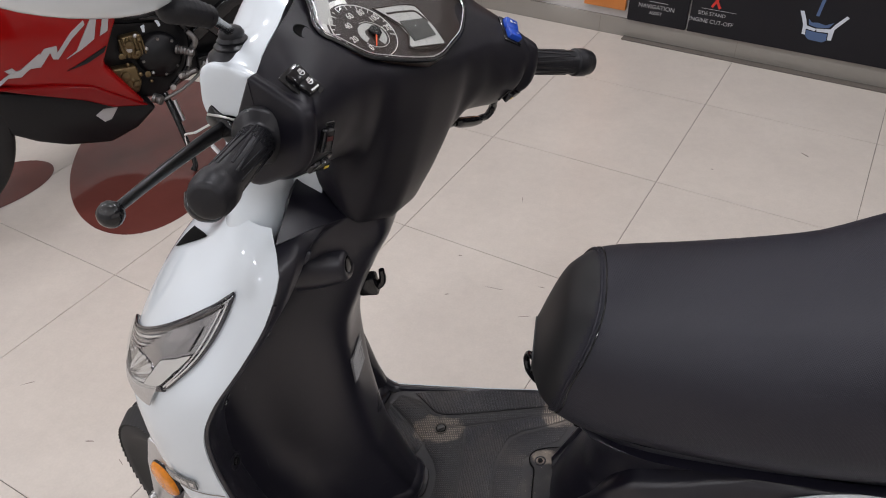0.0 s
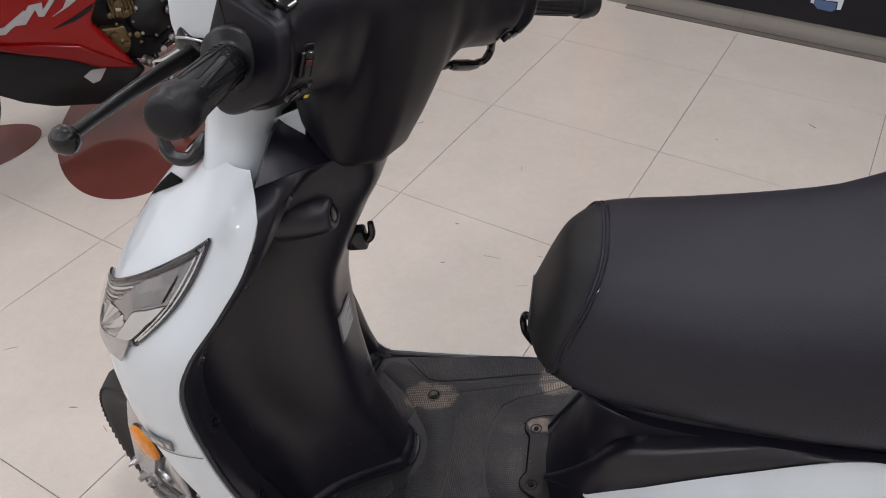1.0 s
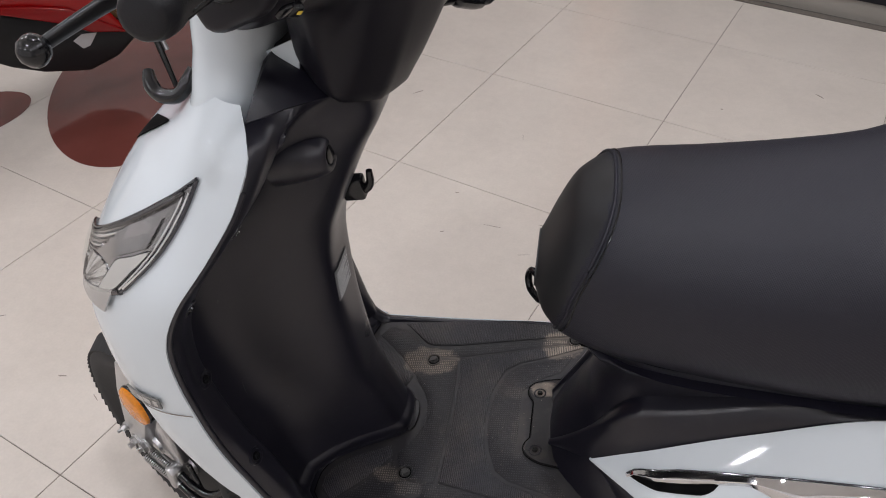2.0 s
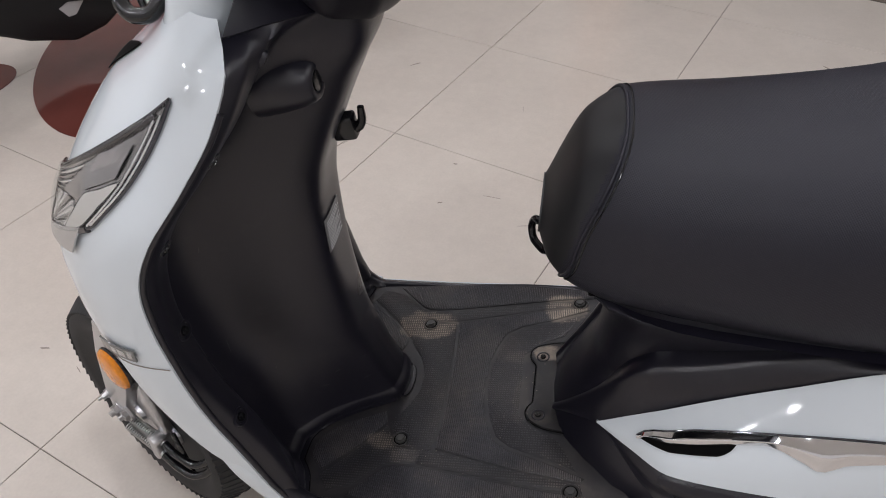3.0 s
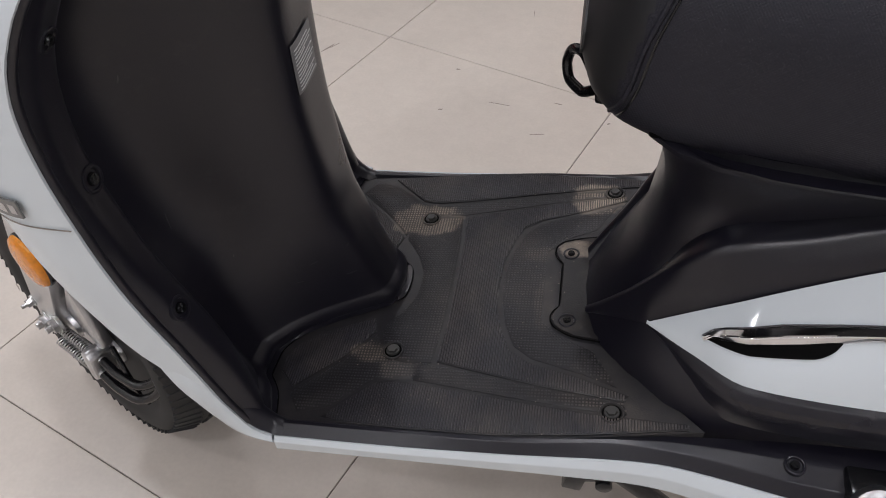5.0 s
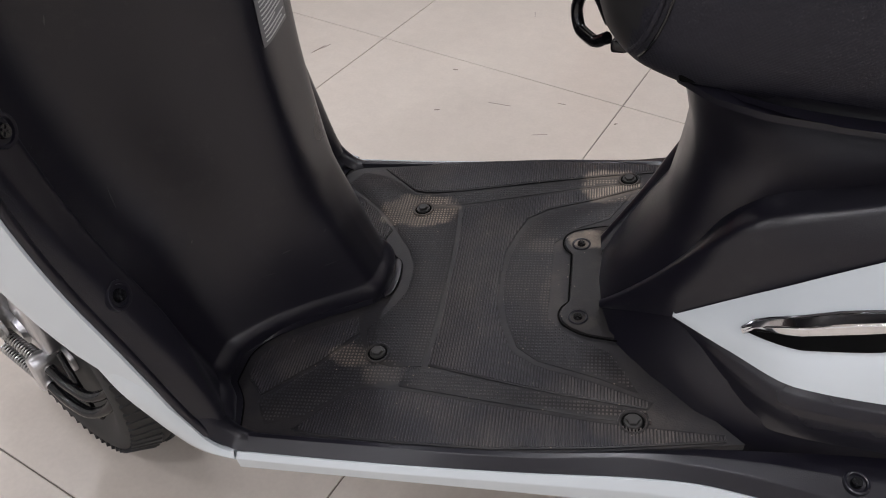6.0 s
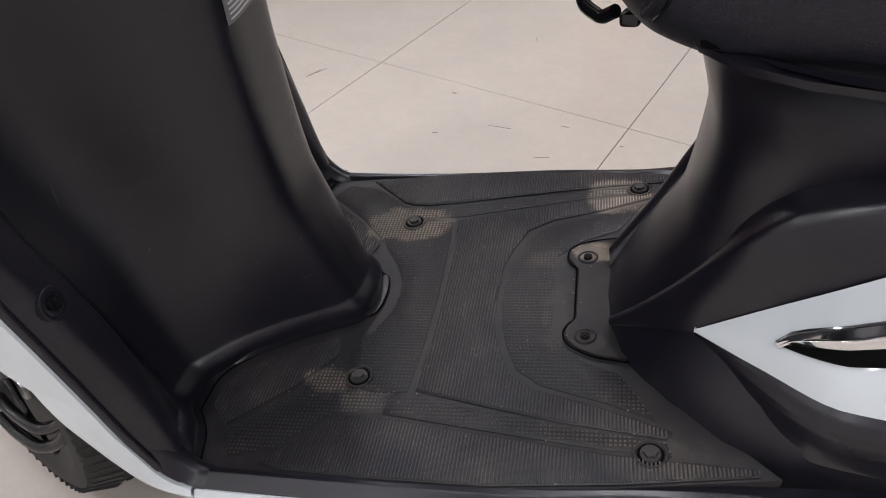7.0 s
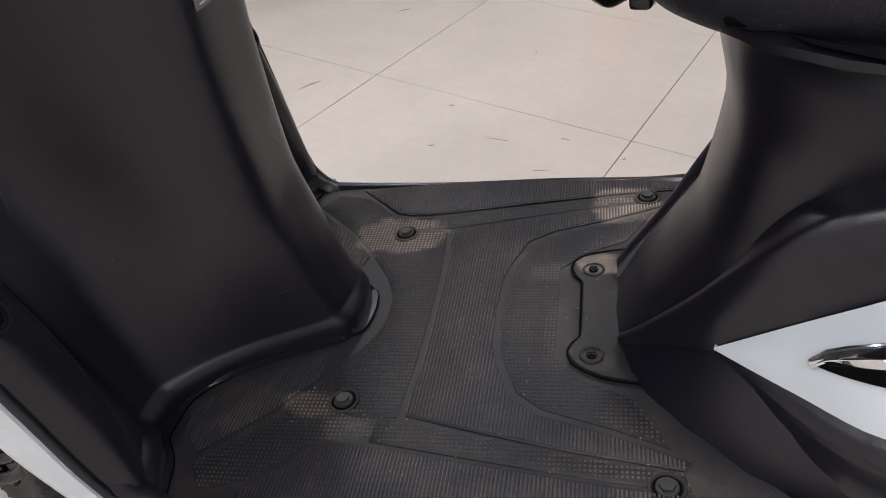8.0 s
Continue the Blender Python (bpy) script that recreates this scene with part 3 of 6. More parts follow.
WING = [(0.003, 0.0155), (0.034, 0.0225), (0.062, 0.0270), (0.067, 0.0262), (0.0705, 0.022), (0.079, 0.006), (0.0825, -0.012), (0.0815, -0.020), (0.062, -0.050), (0.046, -0.070), (0.038, -0.0735), (0.030, -0.072), (0.012, -0.062), (0.005, -0.02), (0.003, 0.014)]
COWL = [
    (0.0, [(-0.11, 0.045), (-0.06, 0.038), (0, 0.03), (0.045, 0.02), (0.068, -0.02), (0.082, -0.08), (0.09, -0.13), (0.092, -0.157), (0.075, -0.162), (0.04, -0.16)]),
    (0.05, [(-0.10, 0.045), (-0.055, 0.038), (0, 0.032), (0.045, 0.022), (0.066, -0.02), (0.078, -0.075), (0.082, -0.125), (0.082, -0.155), (0.065, -0.16), (0.03, -0.155)]),
    (0.08, [(-0.085, 0.045), (-0.05, 0.038), (0, 0.034), (0.042, 0.024), (0.06, -0.012), (0.066, -0.055), (0.062, -0.092), (0.055, -0.112), (0.04, -0.112), (0.01, -0.104)]),
    (0.11, [(-0.055, 0.042), (-0.035, 0.039), (0, 0.036), (0.04, 0.028), (0.059, 0.004), (0.066, -0.026), (0.062, -0.048), (0.050, -0.061), (0.03, -0.067), (0.0, -0.065)]),
    (0.15, [(-0.028, 0.037), (-0.012, 0.036), (0.012, 0.036), (0.044, 0.031), (0.064, 0.012), (0.072, -0.014), (0.068, -0.042), (0.055, -0.060), (0.032, -0.069), (0.004, -0.063)]),
    (0.178, [(-0.010, 0.028), (0.008, 0.032), (0.03, 0.034), (0.054, 0.030), (0.070, 0.014), (0.077, -0.010), (0.070, -0.042), (0.055, -0.064), (0.034, -0.076), (0.008, -0.066)]),
    (0.1955, shrunk(WING, (0.04, -0.02), 1.012)),
    (0.2005, WING), (0.2025, shrunk(WING, (0.04, -0.02), 0.965)), (0.2035, shrunk(WING, (0.04, -0.02), 0.6)), (0.204, shrunk(WING, (0.04, -0.02), 0.002)),
]
# the panels' black made darker and duller, for the shade on the cowl
SHADEDBLACK = material("shaded_black_plastic", (0.0058, 0.0052, 0.0085), 0.40, spec=0.27, vary=0.12, scale=7, bump=0.08, bump_scale=900, rough_vary=0.04)
cowl = profile_sheet("handlebar_cowl", COWL, SHADEDBLACK, -0.003, label="black handlebar cowl", n=48, ny=121)
FWING = [(0.001, 0.016), (-0.018, 0.009), (-0.036, 0.0), (-0.050, -0.009), (-0.0565, -0.022), (-0.050, -0.038), (-0.042, -0.050), (-0.033, -0.055), (-0.010, -0.038), (0.013, -0.019), (0.010, -0.006), (0.004, 0.010), (0.001, 0.016)]
profile_sheet("front_cowl", [
    (0.0, [(-0.112, 0.045), (-0.145, 0.035), (-0.17, 0.01), (-0.185, -0.03), (-0.182, -0.06), (-0.175, -0.09), (-0.155, -0.115), (-0.13, -0.13), (-0.11, -0.138), (-0.08, -0.14)]),
    (0.10, [(-0.066, 0.0425), (-0.086, 0.036), (-0.108, 0.018), (-0.122, -0.01), (-0.122, -0.03), (-0.115, -0.055), (-0.10, -0.068), (-0.085, -0.075), (-0.07, -0.08), (-0.05, -0.08)]),
    (0.15, [(-0.030, 0.037), (-0.046, 0.026), (-0.064, 0.010), (-0.078, -0.006), (-0.084, -0.025), (-0.078, -0.045), (-0.066, -0.056), (-0.055, -0.06), (-0.035, -0.06), (-0.01, -0.055)]),
    (0.178, [(-0.012, 0.028), (-0.032, 0.016), (-0.050, 0.003), (-0.064, -0.008), (-0.071, -0.024), (-0.064, -0.041), (-0.054, -0.053), (-0.044, -0.057), (-0.020, -0.046), (0.006, -0.024), (0.003, -0.006), (-0.004, 0.012), (-0.012, 0.028)]),
    (0.194, FWING), (0.200, shrunk(FWING, (-0.022, -0.018), 0.95)), (0.2015, shrunk(FWING, (-0.022, -0.018), 0.8)), (0.202, shrunk(FWING, (-0.022, -0.018), 0.002)),
], WHITE, 0.0006, label="glossy white front cowl", n=56, ny=121)

grips = {}
for sy in (-1, 1):
    a, b = head(0.036, sy * (0.203 if sy < 0 else 0.197), -0.019), head(0.099, sy * 0.322, 0.003)
    d = b - a
    L = d.length
    grips[sy] = lathe("grip", [(-0.006, 0.020), (0, 0.0245), (0.004, 0.0262), (0.009, 0.0262), (0.012, 0.024), (0.016, 0.018), (0.019, 0.0155), (L - 0.03, 0.0158), (L - 0.028, 0.0182), (L - 0.022, 0.0186), (L - 0.012, 0.0182), (L - 0.010, 0.0165), (L - 0.004, 0.0160), (L - 0.001, 0.0142), (L, 0.011), (L + 0.0004, 0.001)], a, d, GRIPRUBBER, scooter, "ribbed black rubber grip")

# white collar between apron and handlebar
def collar_ring(x, z, a, b):
    return [(x + a * math.copysign(abs(math.cos(q)) ** 0.8, math.cos(q)), b * math.copysign(abs(math.sin(q)) ** 0.8, math.sin(q)), z) for q in (2 * math.pi * k / 72 for k in range(72))]


loft("apron_collar", [collar_ring(-0.175, 0.855, 0.052, 0.118), collar_ring(-0.170, 0.885, 0.050, 0.116), collar_ring(-0.166, 0.905, 0.047, 0.111), collar_ring(-0.165, 0.925, 0.046, 0.102), collar_ring(-0.163, 0.945, 0.046, 0.092), collar_ring(-0.16, 0.99, 0.046, 0.086)], WHITE, scooter, "glossy white collar")
sheet("shield_top", lambda a, b: shield(b, 0.905).lerp(Vector((-0.122, 0.080 * b, 0.942)), a), 6, 41, -0.003, BLACK, scooter, v=(1, -1))

# front wheel
AXLE = Vector((-0.403, -0.012, 0.2075))
fwd = Vector((-math.cos(STEER), math.sin(STEER), 0)).normalized()
side = Vector((0, 0, 1)).cross(fwd).normalized()
wheel = lathe("front_wheel", [(-0.046, 0.143), (-0.054, 0.158), (-0.057, 0.172), (-0.051, 0.189), (-0.028, 0.2015), (0, 0.2045), (0.028, 0.2015), (0.051, 0.189), (0.057, 0.172), (0.054, 0.158), (0.046, 0.143)], AXLE, side, TYRE, scooter, "black front tyre", sides=64)

# ---- scooter: lamps, badges, screws ----
def clear_plastic(name, gloss=0.9):
    """Thin clear plastic: straight through, with gloss on top."""
    m = bpy.data.materials.new(name)
    m.use_nodes = True
    nt = m.node_tree
    nt.nodes.remove(nt.nodes["Principled BSDF"])
    tr, gl, mix, fr = nt.nodes.new("ShaderNodeBsdfTransparent"), nt.nodes.new("ShaderNodeBsdfGlossy"), nt.nodes.new("ShaderNodeMixShader"), nt.nodes.new("ShaderNodeLayerWeight")
    tr.inputs[0].default_value = (0.96, 0.97, 0.97, 1)
    gl.inputs["Color"].default_value = (gloss, gloss, gloss, 1)
    gl.inputs["Roughness"].default_value = 0.03
    fr.inputs[0].default_value = 0.5
    pw = nt.nodes.new("ShaderNodeMath")
    pw.operation = "POWER"
    pw.inputs[1].default_value = 5.0
    nt.links.new(fr.outputs["Facing"], pw.inputs[0])
    mr = nt.nodes.new("ShaderNodeMapRange")
    mr.inputs[3].default_value, mr.inputs[4].default_value = 0.016, 0.20
    nt.links.new(pw.outputs[0], mr.inputs[0])
    nt.links.new(mr.outputs[0], mix.inputs[0])
    nt.links.new(tr.outputs[0], mix.inputs[1])
    nt.links.new(gl.outputs[0], mix.inputs[2])
    nt.links.new(mix.outputs[0], nt.nodes["Material Output"].inputs[0])
    return m


CLEAR = clear_plastic("clear_lens")
LENSRIM = material("smoked_chrome", (0.10, 0.10, 0.11), 0.12, metal=0.9, vary=0.1)
REFLECTOR = material("lamp_reflector", (0.48, 0.46, 0.465), 0.12, metal=1.0, vary=0.2, scale=60, rough_vary=0.06)
BRIGHTCHROME = material("bright_reflector", (0.85, 0.85, 0.87), 0.2, metal=1.0, vary=0.08, scale=60)
DARKCHROME = material("dark_chrome", (0.12, 0.115, 0.12), 0.18, metal=0.9, vary=0.3, scale=80)
PEARL = material("pale_reflector", (0.55, 0.53, 0.50), 0.35, metal=0.3, vary=0.08, scale=40)
BADGE = material("grey_badge", (0.16, 0.16, 0.155), 0.25, metal=0.4, vary=0.2, scale=60)
BADGE_LIGHT = material("silver_badge", (0.5, 0.5, 0.5), 0.25, metal=0.8, vary=0.1, scale=60)
LABEL = material("silver_label", (0.15, 0.15, 0.155), 0.4, vary=0.08, scale=60)
LABELINK = material("label_print", (0.55, 0.55, 0.55), 0.5, vary=0.1)


def lamp_point(a, b, sy, lift):
    """The front position lamp: a along it to its upper tip, b from its lower to its upper edge."""
    lo = (30 + (67.5 - 30) * a, 0.688 + (0.748 - 0.688) * a - 0.008 * math.sin(math.pi * a))
    hi = (19 + (69.5 - 19) * a, 0.712 + (0.866 - 0.712) * a - 0.010 * math.sin(math.pi * a))
    th, z = lo[0] + (hi[0] - lo[0]) * b + 4.5 * math.sin(math.pi * b) * a ** 4, lo[1] + (hi[1] - lo[1]) * b
    return apron(sy * th, z, 0.55 * lift)


for sy in (-1, 1):
    lamp = sheet("position_lamp", lambda a, b: lamp_point(a, b, sy, 0.0008 + 0.0012 * math.sin(9 * a)), 40, 30, 0.002 * sy, REFLECTOR, scooter, "clear position lamp with a ribbed chrome reflector")
    for k in range(9):  # stepped ribs, shorter towards the fan
        b0 = 0.93 - 0.075 * k
        a1 = 0.66 - 0.055 * k
        # alternating tones and dark tubes stand in for light and dark reflections
        tube("reflector_rib", [lamp_point(a, b0 - 0.03 * a, sy, 0.004) for a in np.linspace(0.03, a1, 6)], [0.0024, 0.0026, 0.0026, 0.0026, 0.0024, 0.0012], BRIGHTCHROME if k % 2 else REFLECTOR, lamp, n=20, sides=8)
        tube("rib_gap_shade", [lamp_point(a, b0 - 0.036 - 0.03 * a, sy, 0.0042) for a in np.linspace(0.03, a1 - 0.02, 6)], 0.0010, DARKCHROME, lamp, n=16, sides=6)
    for k in range(11):  # the fan of facets round the bulb
        w0, w1 = radians(8 + 9.5 * k), radians(8 + 9.5 * (k + 1))
        sheet("fan_facet", lambda a, b: lamp_point(0.30 + (0.10 + 0.36 * a) * math.sin(w0 + (w1 - w0) * b), 0.03 + (0.08 + 0.52 * a) * math.cos(w0 + (w1 - w0) * b) * 0.95, sy, 0.0062 + 0.004 * abs(b - 0.5) + 0.002 * (k % 2)), 5, 5, 0.001 * sy, BRIGHTCHROME if k % 3 else REFLECTOR, lamp)
    sheet("dark_shell", lambda a, b: lamp_point(0.70 + 0.20 * a, 0.52 + (0.38 - 0.1 * a) * b, sy, 0.0084 + 0.0012 * math.sin(3 * b)), 12, 12, 0.001 * sy, REFLECTOR, lamp, "grey inner shell")
    sheet("lamp_bowl", lambda a, b: lamp_point(0.70 + 0.20 * a + 0.04 * b, 0.05 + 0.42 * b, sy, 0.0104), 8, 10, 0.001 * sy, PEARL, lamp, "pale flat lamp bowl")
    bowl = [(0.70, 0.05), (0.90, 0.05), (0.94, 0.47), (0.74, 0.47), (0.70, 0.05)]
    tube("bowl_edge", [lamp_point(p[0] + (q[0] - p[0]) * t, p[1] + (q[1] - p[1]) * t, sy, 0.0108) for p, q in zip(bowl, bowl[1:]) for t in (0.02, 0.5, 0.98)], 0.0011, DARKCHROME, lamp, n=50, sides=6)
    for a_ in (0.955, 0.985):
        tube("chrome_edge", [lamp_point(a_, b, sy, 0.0095) for b in np.linspace(0.04, 0.92, 10)], 0.0013, BRIGHTCHROME, lamp, "bright chrome edge", n=40, sides=8)
    tube("upper_edge", [lamp_point(a, 0.955, sy, 0.0085) for a in np.linspace(0.04, 0.95, 12)], [0.0012, 0.0012, 0.0013, 0.0014, 0.0016, 0.0018, 0.002, 0.0024, 0.003, 0.0036, 0.004, 0.002], DARKCHROME, lamp, n=40, sides=8)
    cover = sheet("lens", lambda a, b: lamp_point(a, b, sy, 0.0125 - 0.003 * (2 * b - 1) ** 2), 24, 14, 0.002 * sy, CLEAR, lamp, "clear plastic lens")
    cover.visible_shadow = False
    sheet("lamp_sill", lambda a, b: lamp_point(0.0 + 0.5 * a, 0.02 + 0.16 * b * (1 - a), sy, 0.0085), 16, 5, 0.001 * sy, DARKCHROME, lamp, "dark lower reflector strip")
    tube("lower_edge", [lamp_point(a, -0.02, sy, 0.004) for a in np.linspace(0.0, 0.98, 10)], 0.0042, DARKCHROME, lamp, "dark chrome lower bar", n=40, sides=10)
    edge = [lamp_point(a, 0, sy, 0.006) for a in np.linspace(0, 1, 10)] + [lamp_point(1, b, sy, 0.006) for b in np.linspace(0.15, 1, 6)] + [lamp_point(a, 1, sy, 0.006) for a in np.linspace(0.9, 0, 10)] + [lamp_point(0, b, sy, 0.006) for b in np.linspace(0.9, 0, 8)]
    tube("lamp_bezel", edge, 0.0022, LENSRIM, lamp, "smoked chrome bezel", n=90, sides=8)
    sheet("lamp_foot", lambda a, b: apron(sy * (26 + 38 * a), 0.669 + 0.075 * a - (0.006 + 0.026 * a ** 1.5) * (1 - b), 0.005), 16, 6, 0.002 * sy, BADGE_LIGHT, lamp, "silver trim below the lens")
    # air slot beside the collar, its dark inside painted as a flat patch
    sheet("air_slot_shade", lambda a, b: apron(sy * (13.9 + 13.8 * a - 2.4 * b * (1 - a)), 0.816 + 0.051 * a + 0.027 * b * (1 - a) ** 0.8, 0.0016), 10, 6, 0.0012 * sy, VOID, scooter, "flat black patch for the shade inside a triangular air slot")
    badge = sheet("apron_badge", lambda a, b: apron(sy * (66 + 17 * a), 0.577 + 0.006 * a + 0.017 * b, 0.003), 8, 4, 0.002 * sy, BADGE, scooter, "grey rectangular badge")
    for i, (p, w) in enumerate(((0.42, 0.16), (0.63, 0.2), (0.87, 0.12))):
        sheet("badge_mark", lambda a, b: apron(sy * (66 + 17 * (p + w * (a - 0.5))), 0.581 + 0.006 * p + 0.009 * b, 0.0042), 4, 3, 0.001 * sy, BADGE_LIGHT, badge)
    tube("apron_joint", [apron(sy * th, 0.566 + 0.0004 * (th - 70), 0.0012) for th in (69, 74, 80, 86, 89.5)], 0.0006, GROUT, scooter, "thin joint line", n=12, sides=6)


def screw(at, normal, r=0.010, parent=None, mat=None):
    """A recessed fixing: a moulded ring with a screw head inside."""
    n = Vector(normal).normalized()
    ring = lathe("screw_recess", [(-0.004, r * 1.3), (0.0004, r * 1.25), (0.0010, r * 1.1), (0.0006, r * 0.95), (-0.002, r * 0.85), (-0.0021, 0.0002)], at, n, mat or BLACK, parent or scooter)
    head_bm = bmesh.new()
    x = n.orthogonal().normalized()
    rot = Matrix((x, n.cross(x), n)).transposed().to_4x4()
    m = Matrix.Translation(Vector(at)) @ rot
    bmesh.ops.create_cone(head_bm, segments=14, radius1=r * 0.62, radius2=r * 0.5, depth=0.004, cap_ends=True, matrix=m)
    bar(head_bm, (r * 0.8, r * 0.18, 0.0012), m @ pose(0, 0, 0.0022))
    bar(head_bm, (r * 0.18, r * 0.8, 0.0012), m @ pose(0, 0, 0.0022))
    part("screw", head_bm, GLOSSBLACK, ring)


for sy in (-1, 1):
    for z, q, r in ((0.880, 0.120, 0.0075), (0.806, 0.178, 0.007), (0.715, 0.205, 0.008), (0.593, 0.203, 0.0095), (0.453, 0.207, 0.0095)):
        u = q / rim_y(z)
        p = shield(sy * u, z)
        du, dz = shield(sy * u + 0.01, z) - p, shield(sy * u, z + 0.005) - p
        n = du.cross(dz)
        n = n if n.x > 0 else -n
        screw(p + n.normalized() * 0.001, n, r)

for sy in (-1, 1):
    tube("shield_edge", [(rim_x(z) - 0.0010, sy * (rim_y(z) - 0.0035), z) for z in np.linspace(0.30, 0.86, 26)], 0.0040, BLACK, scooter, "rounded black edge", n=90, sides=10)

# ignition lock, bag hook, label on the spine
p0 = shield(-0.40, 0.838)
axis = Vector((0.95, -0.06, 0.12)).normalized()
boss = lathe("lock_boss", [(-0.045, 0.036), (-0.02, 0.031), (0.000, 0.0255), (0.010, 0.0215), (0.0145, 0.0185), (0.016, 0.015), (0.0148, 0.0115), (0.0125, 0.0108), (0.0125, 0.0002)], p0 - axis * 0.002, axis, BLACK, scooter, "round lock boss", sides=36)
lathe("lock_barrel", [(0, 0.0100), (0.0016, 0.0098), (0.002, 0.0085), (0.002, 0.0002)], p0 + axis * 0.0115, axis, GLOSSBLACK, boss, "dark lock barrel")
hook_bm = bmesh.new()
bar(hook_bm, (0.028, 0.02, 0.030), pose(-0.070, 0.004, 0.735, 0, -12, 0), 0.004)
hook = part("bag_hook", hook_bm, GLOSSBLACK, scooter, "black plastic bag hook")
tube("hook_arm", [(-0.062, 0.004, 0.731), (-0.053, 0.004, 0.737), (-0.049, 0.004, 0.747), (-0.050, 0.004, 0.762)], [0.006, 0.006, 0.005, 0.004], GLOSSBLACK, hook, n=16)
label = sheet("warning_label", lambda a, b: shield(-0.155 + 0.205 * a, 0.575 + 0.050 * b + 0.003 * a, 0.0012), 14, 8, -0.0006, LABEL, scooter, "grey printed warning label with pale lines")
for k in range(12):
    z0 = 0.578 + k * 0.0036
    sheet("print_line", lambda a, b: shield(-0.14 + (0.18, 0.15, 0.175, 0.10, 0.165)[k % 5] * a, z0 + 0.0011 * b + 0.003 * a, 0.0019), 10, 3, -0.0004, LABELINK, label)

# ---- floor mat pieces ----
def rib_material(name, kind, shade=1.0):
    """Rubber, dusty where feet have been, kind: how much the dust clings."""
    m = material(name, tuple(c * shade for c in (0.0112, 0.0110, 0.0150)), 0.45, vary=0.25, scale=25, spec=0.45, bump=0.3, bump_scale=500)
    nt = m.node_tree
    b = nt.nodes["Principled BSDF"]
    base = b.inputs["Base Color"].links[0].from_socket
    tc = nt.nodes.new("ShaderNodeTexCoord")
    sep = nt.nodes.new("ShaderNodeSeparateXYZ")
    nt.links.new(tc.outputs["Object"], sep.inputs[0])

    def math_node(op, a, c=None):
        n = nt.nodes.new("ShaderNodeMath")
        n.operation = op
        for i, v in enumerate((a, c)):
            if v is None:
                continue
            if isinstance(v, (int, float)):
                n.inputs[i].default_value = v
            else:
                nt.links.new(v, n.inputs[i])
        return n.outputs[0]

    n = nt.nodes.new("ShaderNodeTexNoise")
    n.inputs["Scale"].default_value, n.inputs["Detail"].default_value, n.inputs["Roughness"].default_value = 45, 6, 0.7
    nt.links.new(tc.outputs["Object"], n.inputs["Vector"])
    # dust, strongest round the fixings
    total = None
    for x, y, rx, ry, k in ((0.000, 0.114, 0.046, 0.031, 1.2), (0.215, 0.152, 0.034, 0.032, 1.2), (-0.022, -0.108, 0.026, 0.014, 0.40), (0.012, -0.128, 0.022, 0.016, 0.2), (0.235, -0.175, 0.04, 0.02, 0.14), (0.15, 0.05, 0.022, 0.014, 0.22), (0.16, -0.03, 0.012, 0.04, 0.12), (0.192, 0.058, 0.022, 0.016, 1.0), (0.19, -0.062, 0.016, 0.010, 0.08)):
        dx = math_node("DIVIDE", math_node("SUBTRACT", sep.outputs[0], x), rx)
        dy = math_node("DIVIDE", math_node("SUBTRACT", sep.outputs[1], y), ry)
        d2 = math_node("ADD", math_node("POWER", math_node("ABSOLUTE", dx), 2.5), math_node("POWER", math_node("ABSOLUTE", dy), 2.5))
        f = math_node("MULTIPLY", math_node("MINIMUM", math_node("MULTIPLY", math_node("SUBTRACT", math_node("ADD", 0.0, math_node("MULTIPLY", n.outputs[0], 2.1)), d2), 1.7), 1.0), k)
        f = math_node("MAXIMUM", f, 0.0)
        total = f if total is None else math_node("ADD", total, f)
    broad = nt.nodes.new("ShaderNodeTexNoise")
    broad.inputs["Scale"].default_value, broad.inputs["Detail"].default_value, broad.inputs["Roughness"].default_value = 9, 5, 0.65
    nt.links.new(tc.outputs["Object"], broad.inputs["Vector"])
    haze = math_node("MULTIPLY", math_node("MAXIMUM", math_node("SUBTRACT", broad.outputs[0], 0.44), 0.0), 0.9)
    total = math_node("MINIMUM", math_node("ADD", math_node("ADD", total, haze), 0.03), 1.0)
    grime = math_node("MULTIPLY", math_node("MULTIPLY", total, math_node("MULTIPLY", n.outputs[0], 1.5)), kind)
    spots = nt.nodes.new("ShaderNodeTexVoronoi")
    spots.inputs["Scale"].default_value = 110
    nt.links.new(tc.outputs["Object"], spots.inputs["Vector"])
    speck = math_node("MULTIPLY", math_node("LESS_THAN", spots.outputs["Distance"], 0.075), math_node("GREATER_THAN", n.outputs[0], 0.50))
    amount = math_node("MINIMUM", math_node("ADD", math_node("MULTIPLY", grime, 0.95), math_node("MULTIPLY", speck, 0.6)), 1.0)
    mx = nt.nodes.new("ShaderNodeMix")
    mx.data_type = "RGBA"
    nt.links.new(amount, mx.inputs[0])
    nt.links.new(base, mx.inputs[6])
    mx.inputs[7].default_value = (0.40, 0.33, 0.26, 1)
    nt.links.new(mx.outputs[2], b.inputs["Base Color"])
    b.inputs["Sheen Weight"].default_value = 0.07
    b.inputs["Sheen Roughness"].default_value = 0.5
    return m


# one rubber: grooves darkened, rib tops lightened as painted relief shading; tops also dustier
GROOVE, RIBTOP, PLAIN = rib_material("shaded_groove_rubber", 0.25, 0.38), rib_material("lit_worn_rib_rubber", 1.15, 2.0), rib_material("plain_rubber", 0.4, 0.7)
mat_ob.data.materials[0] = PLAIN


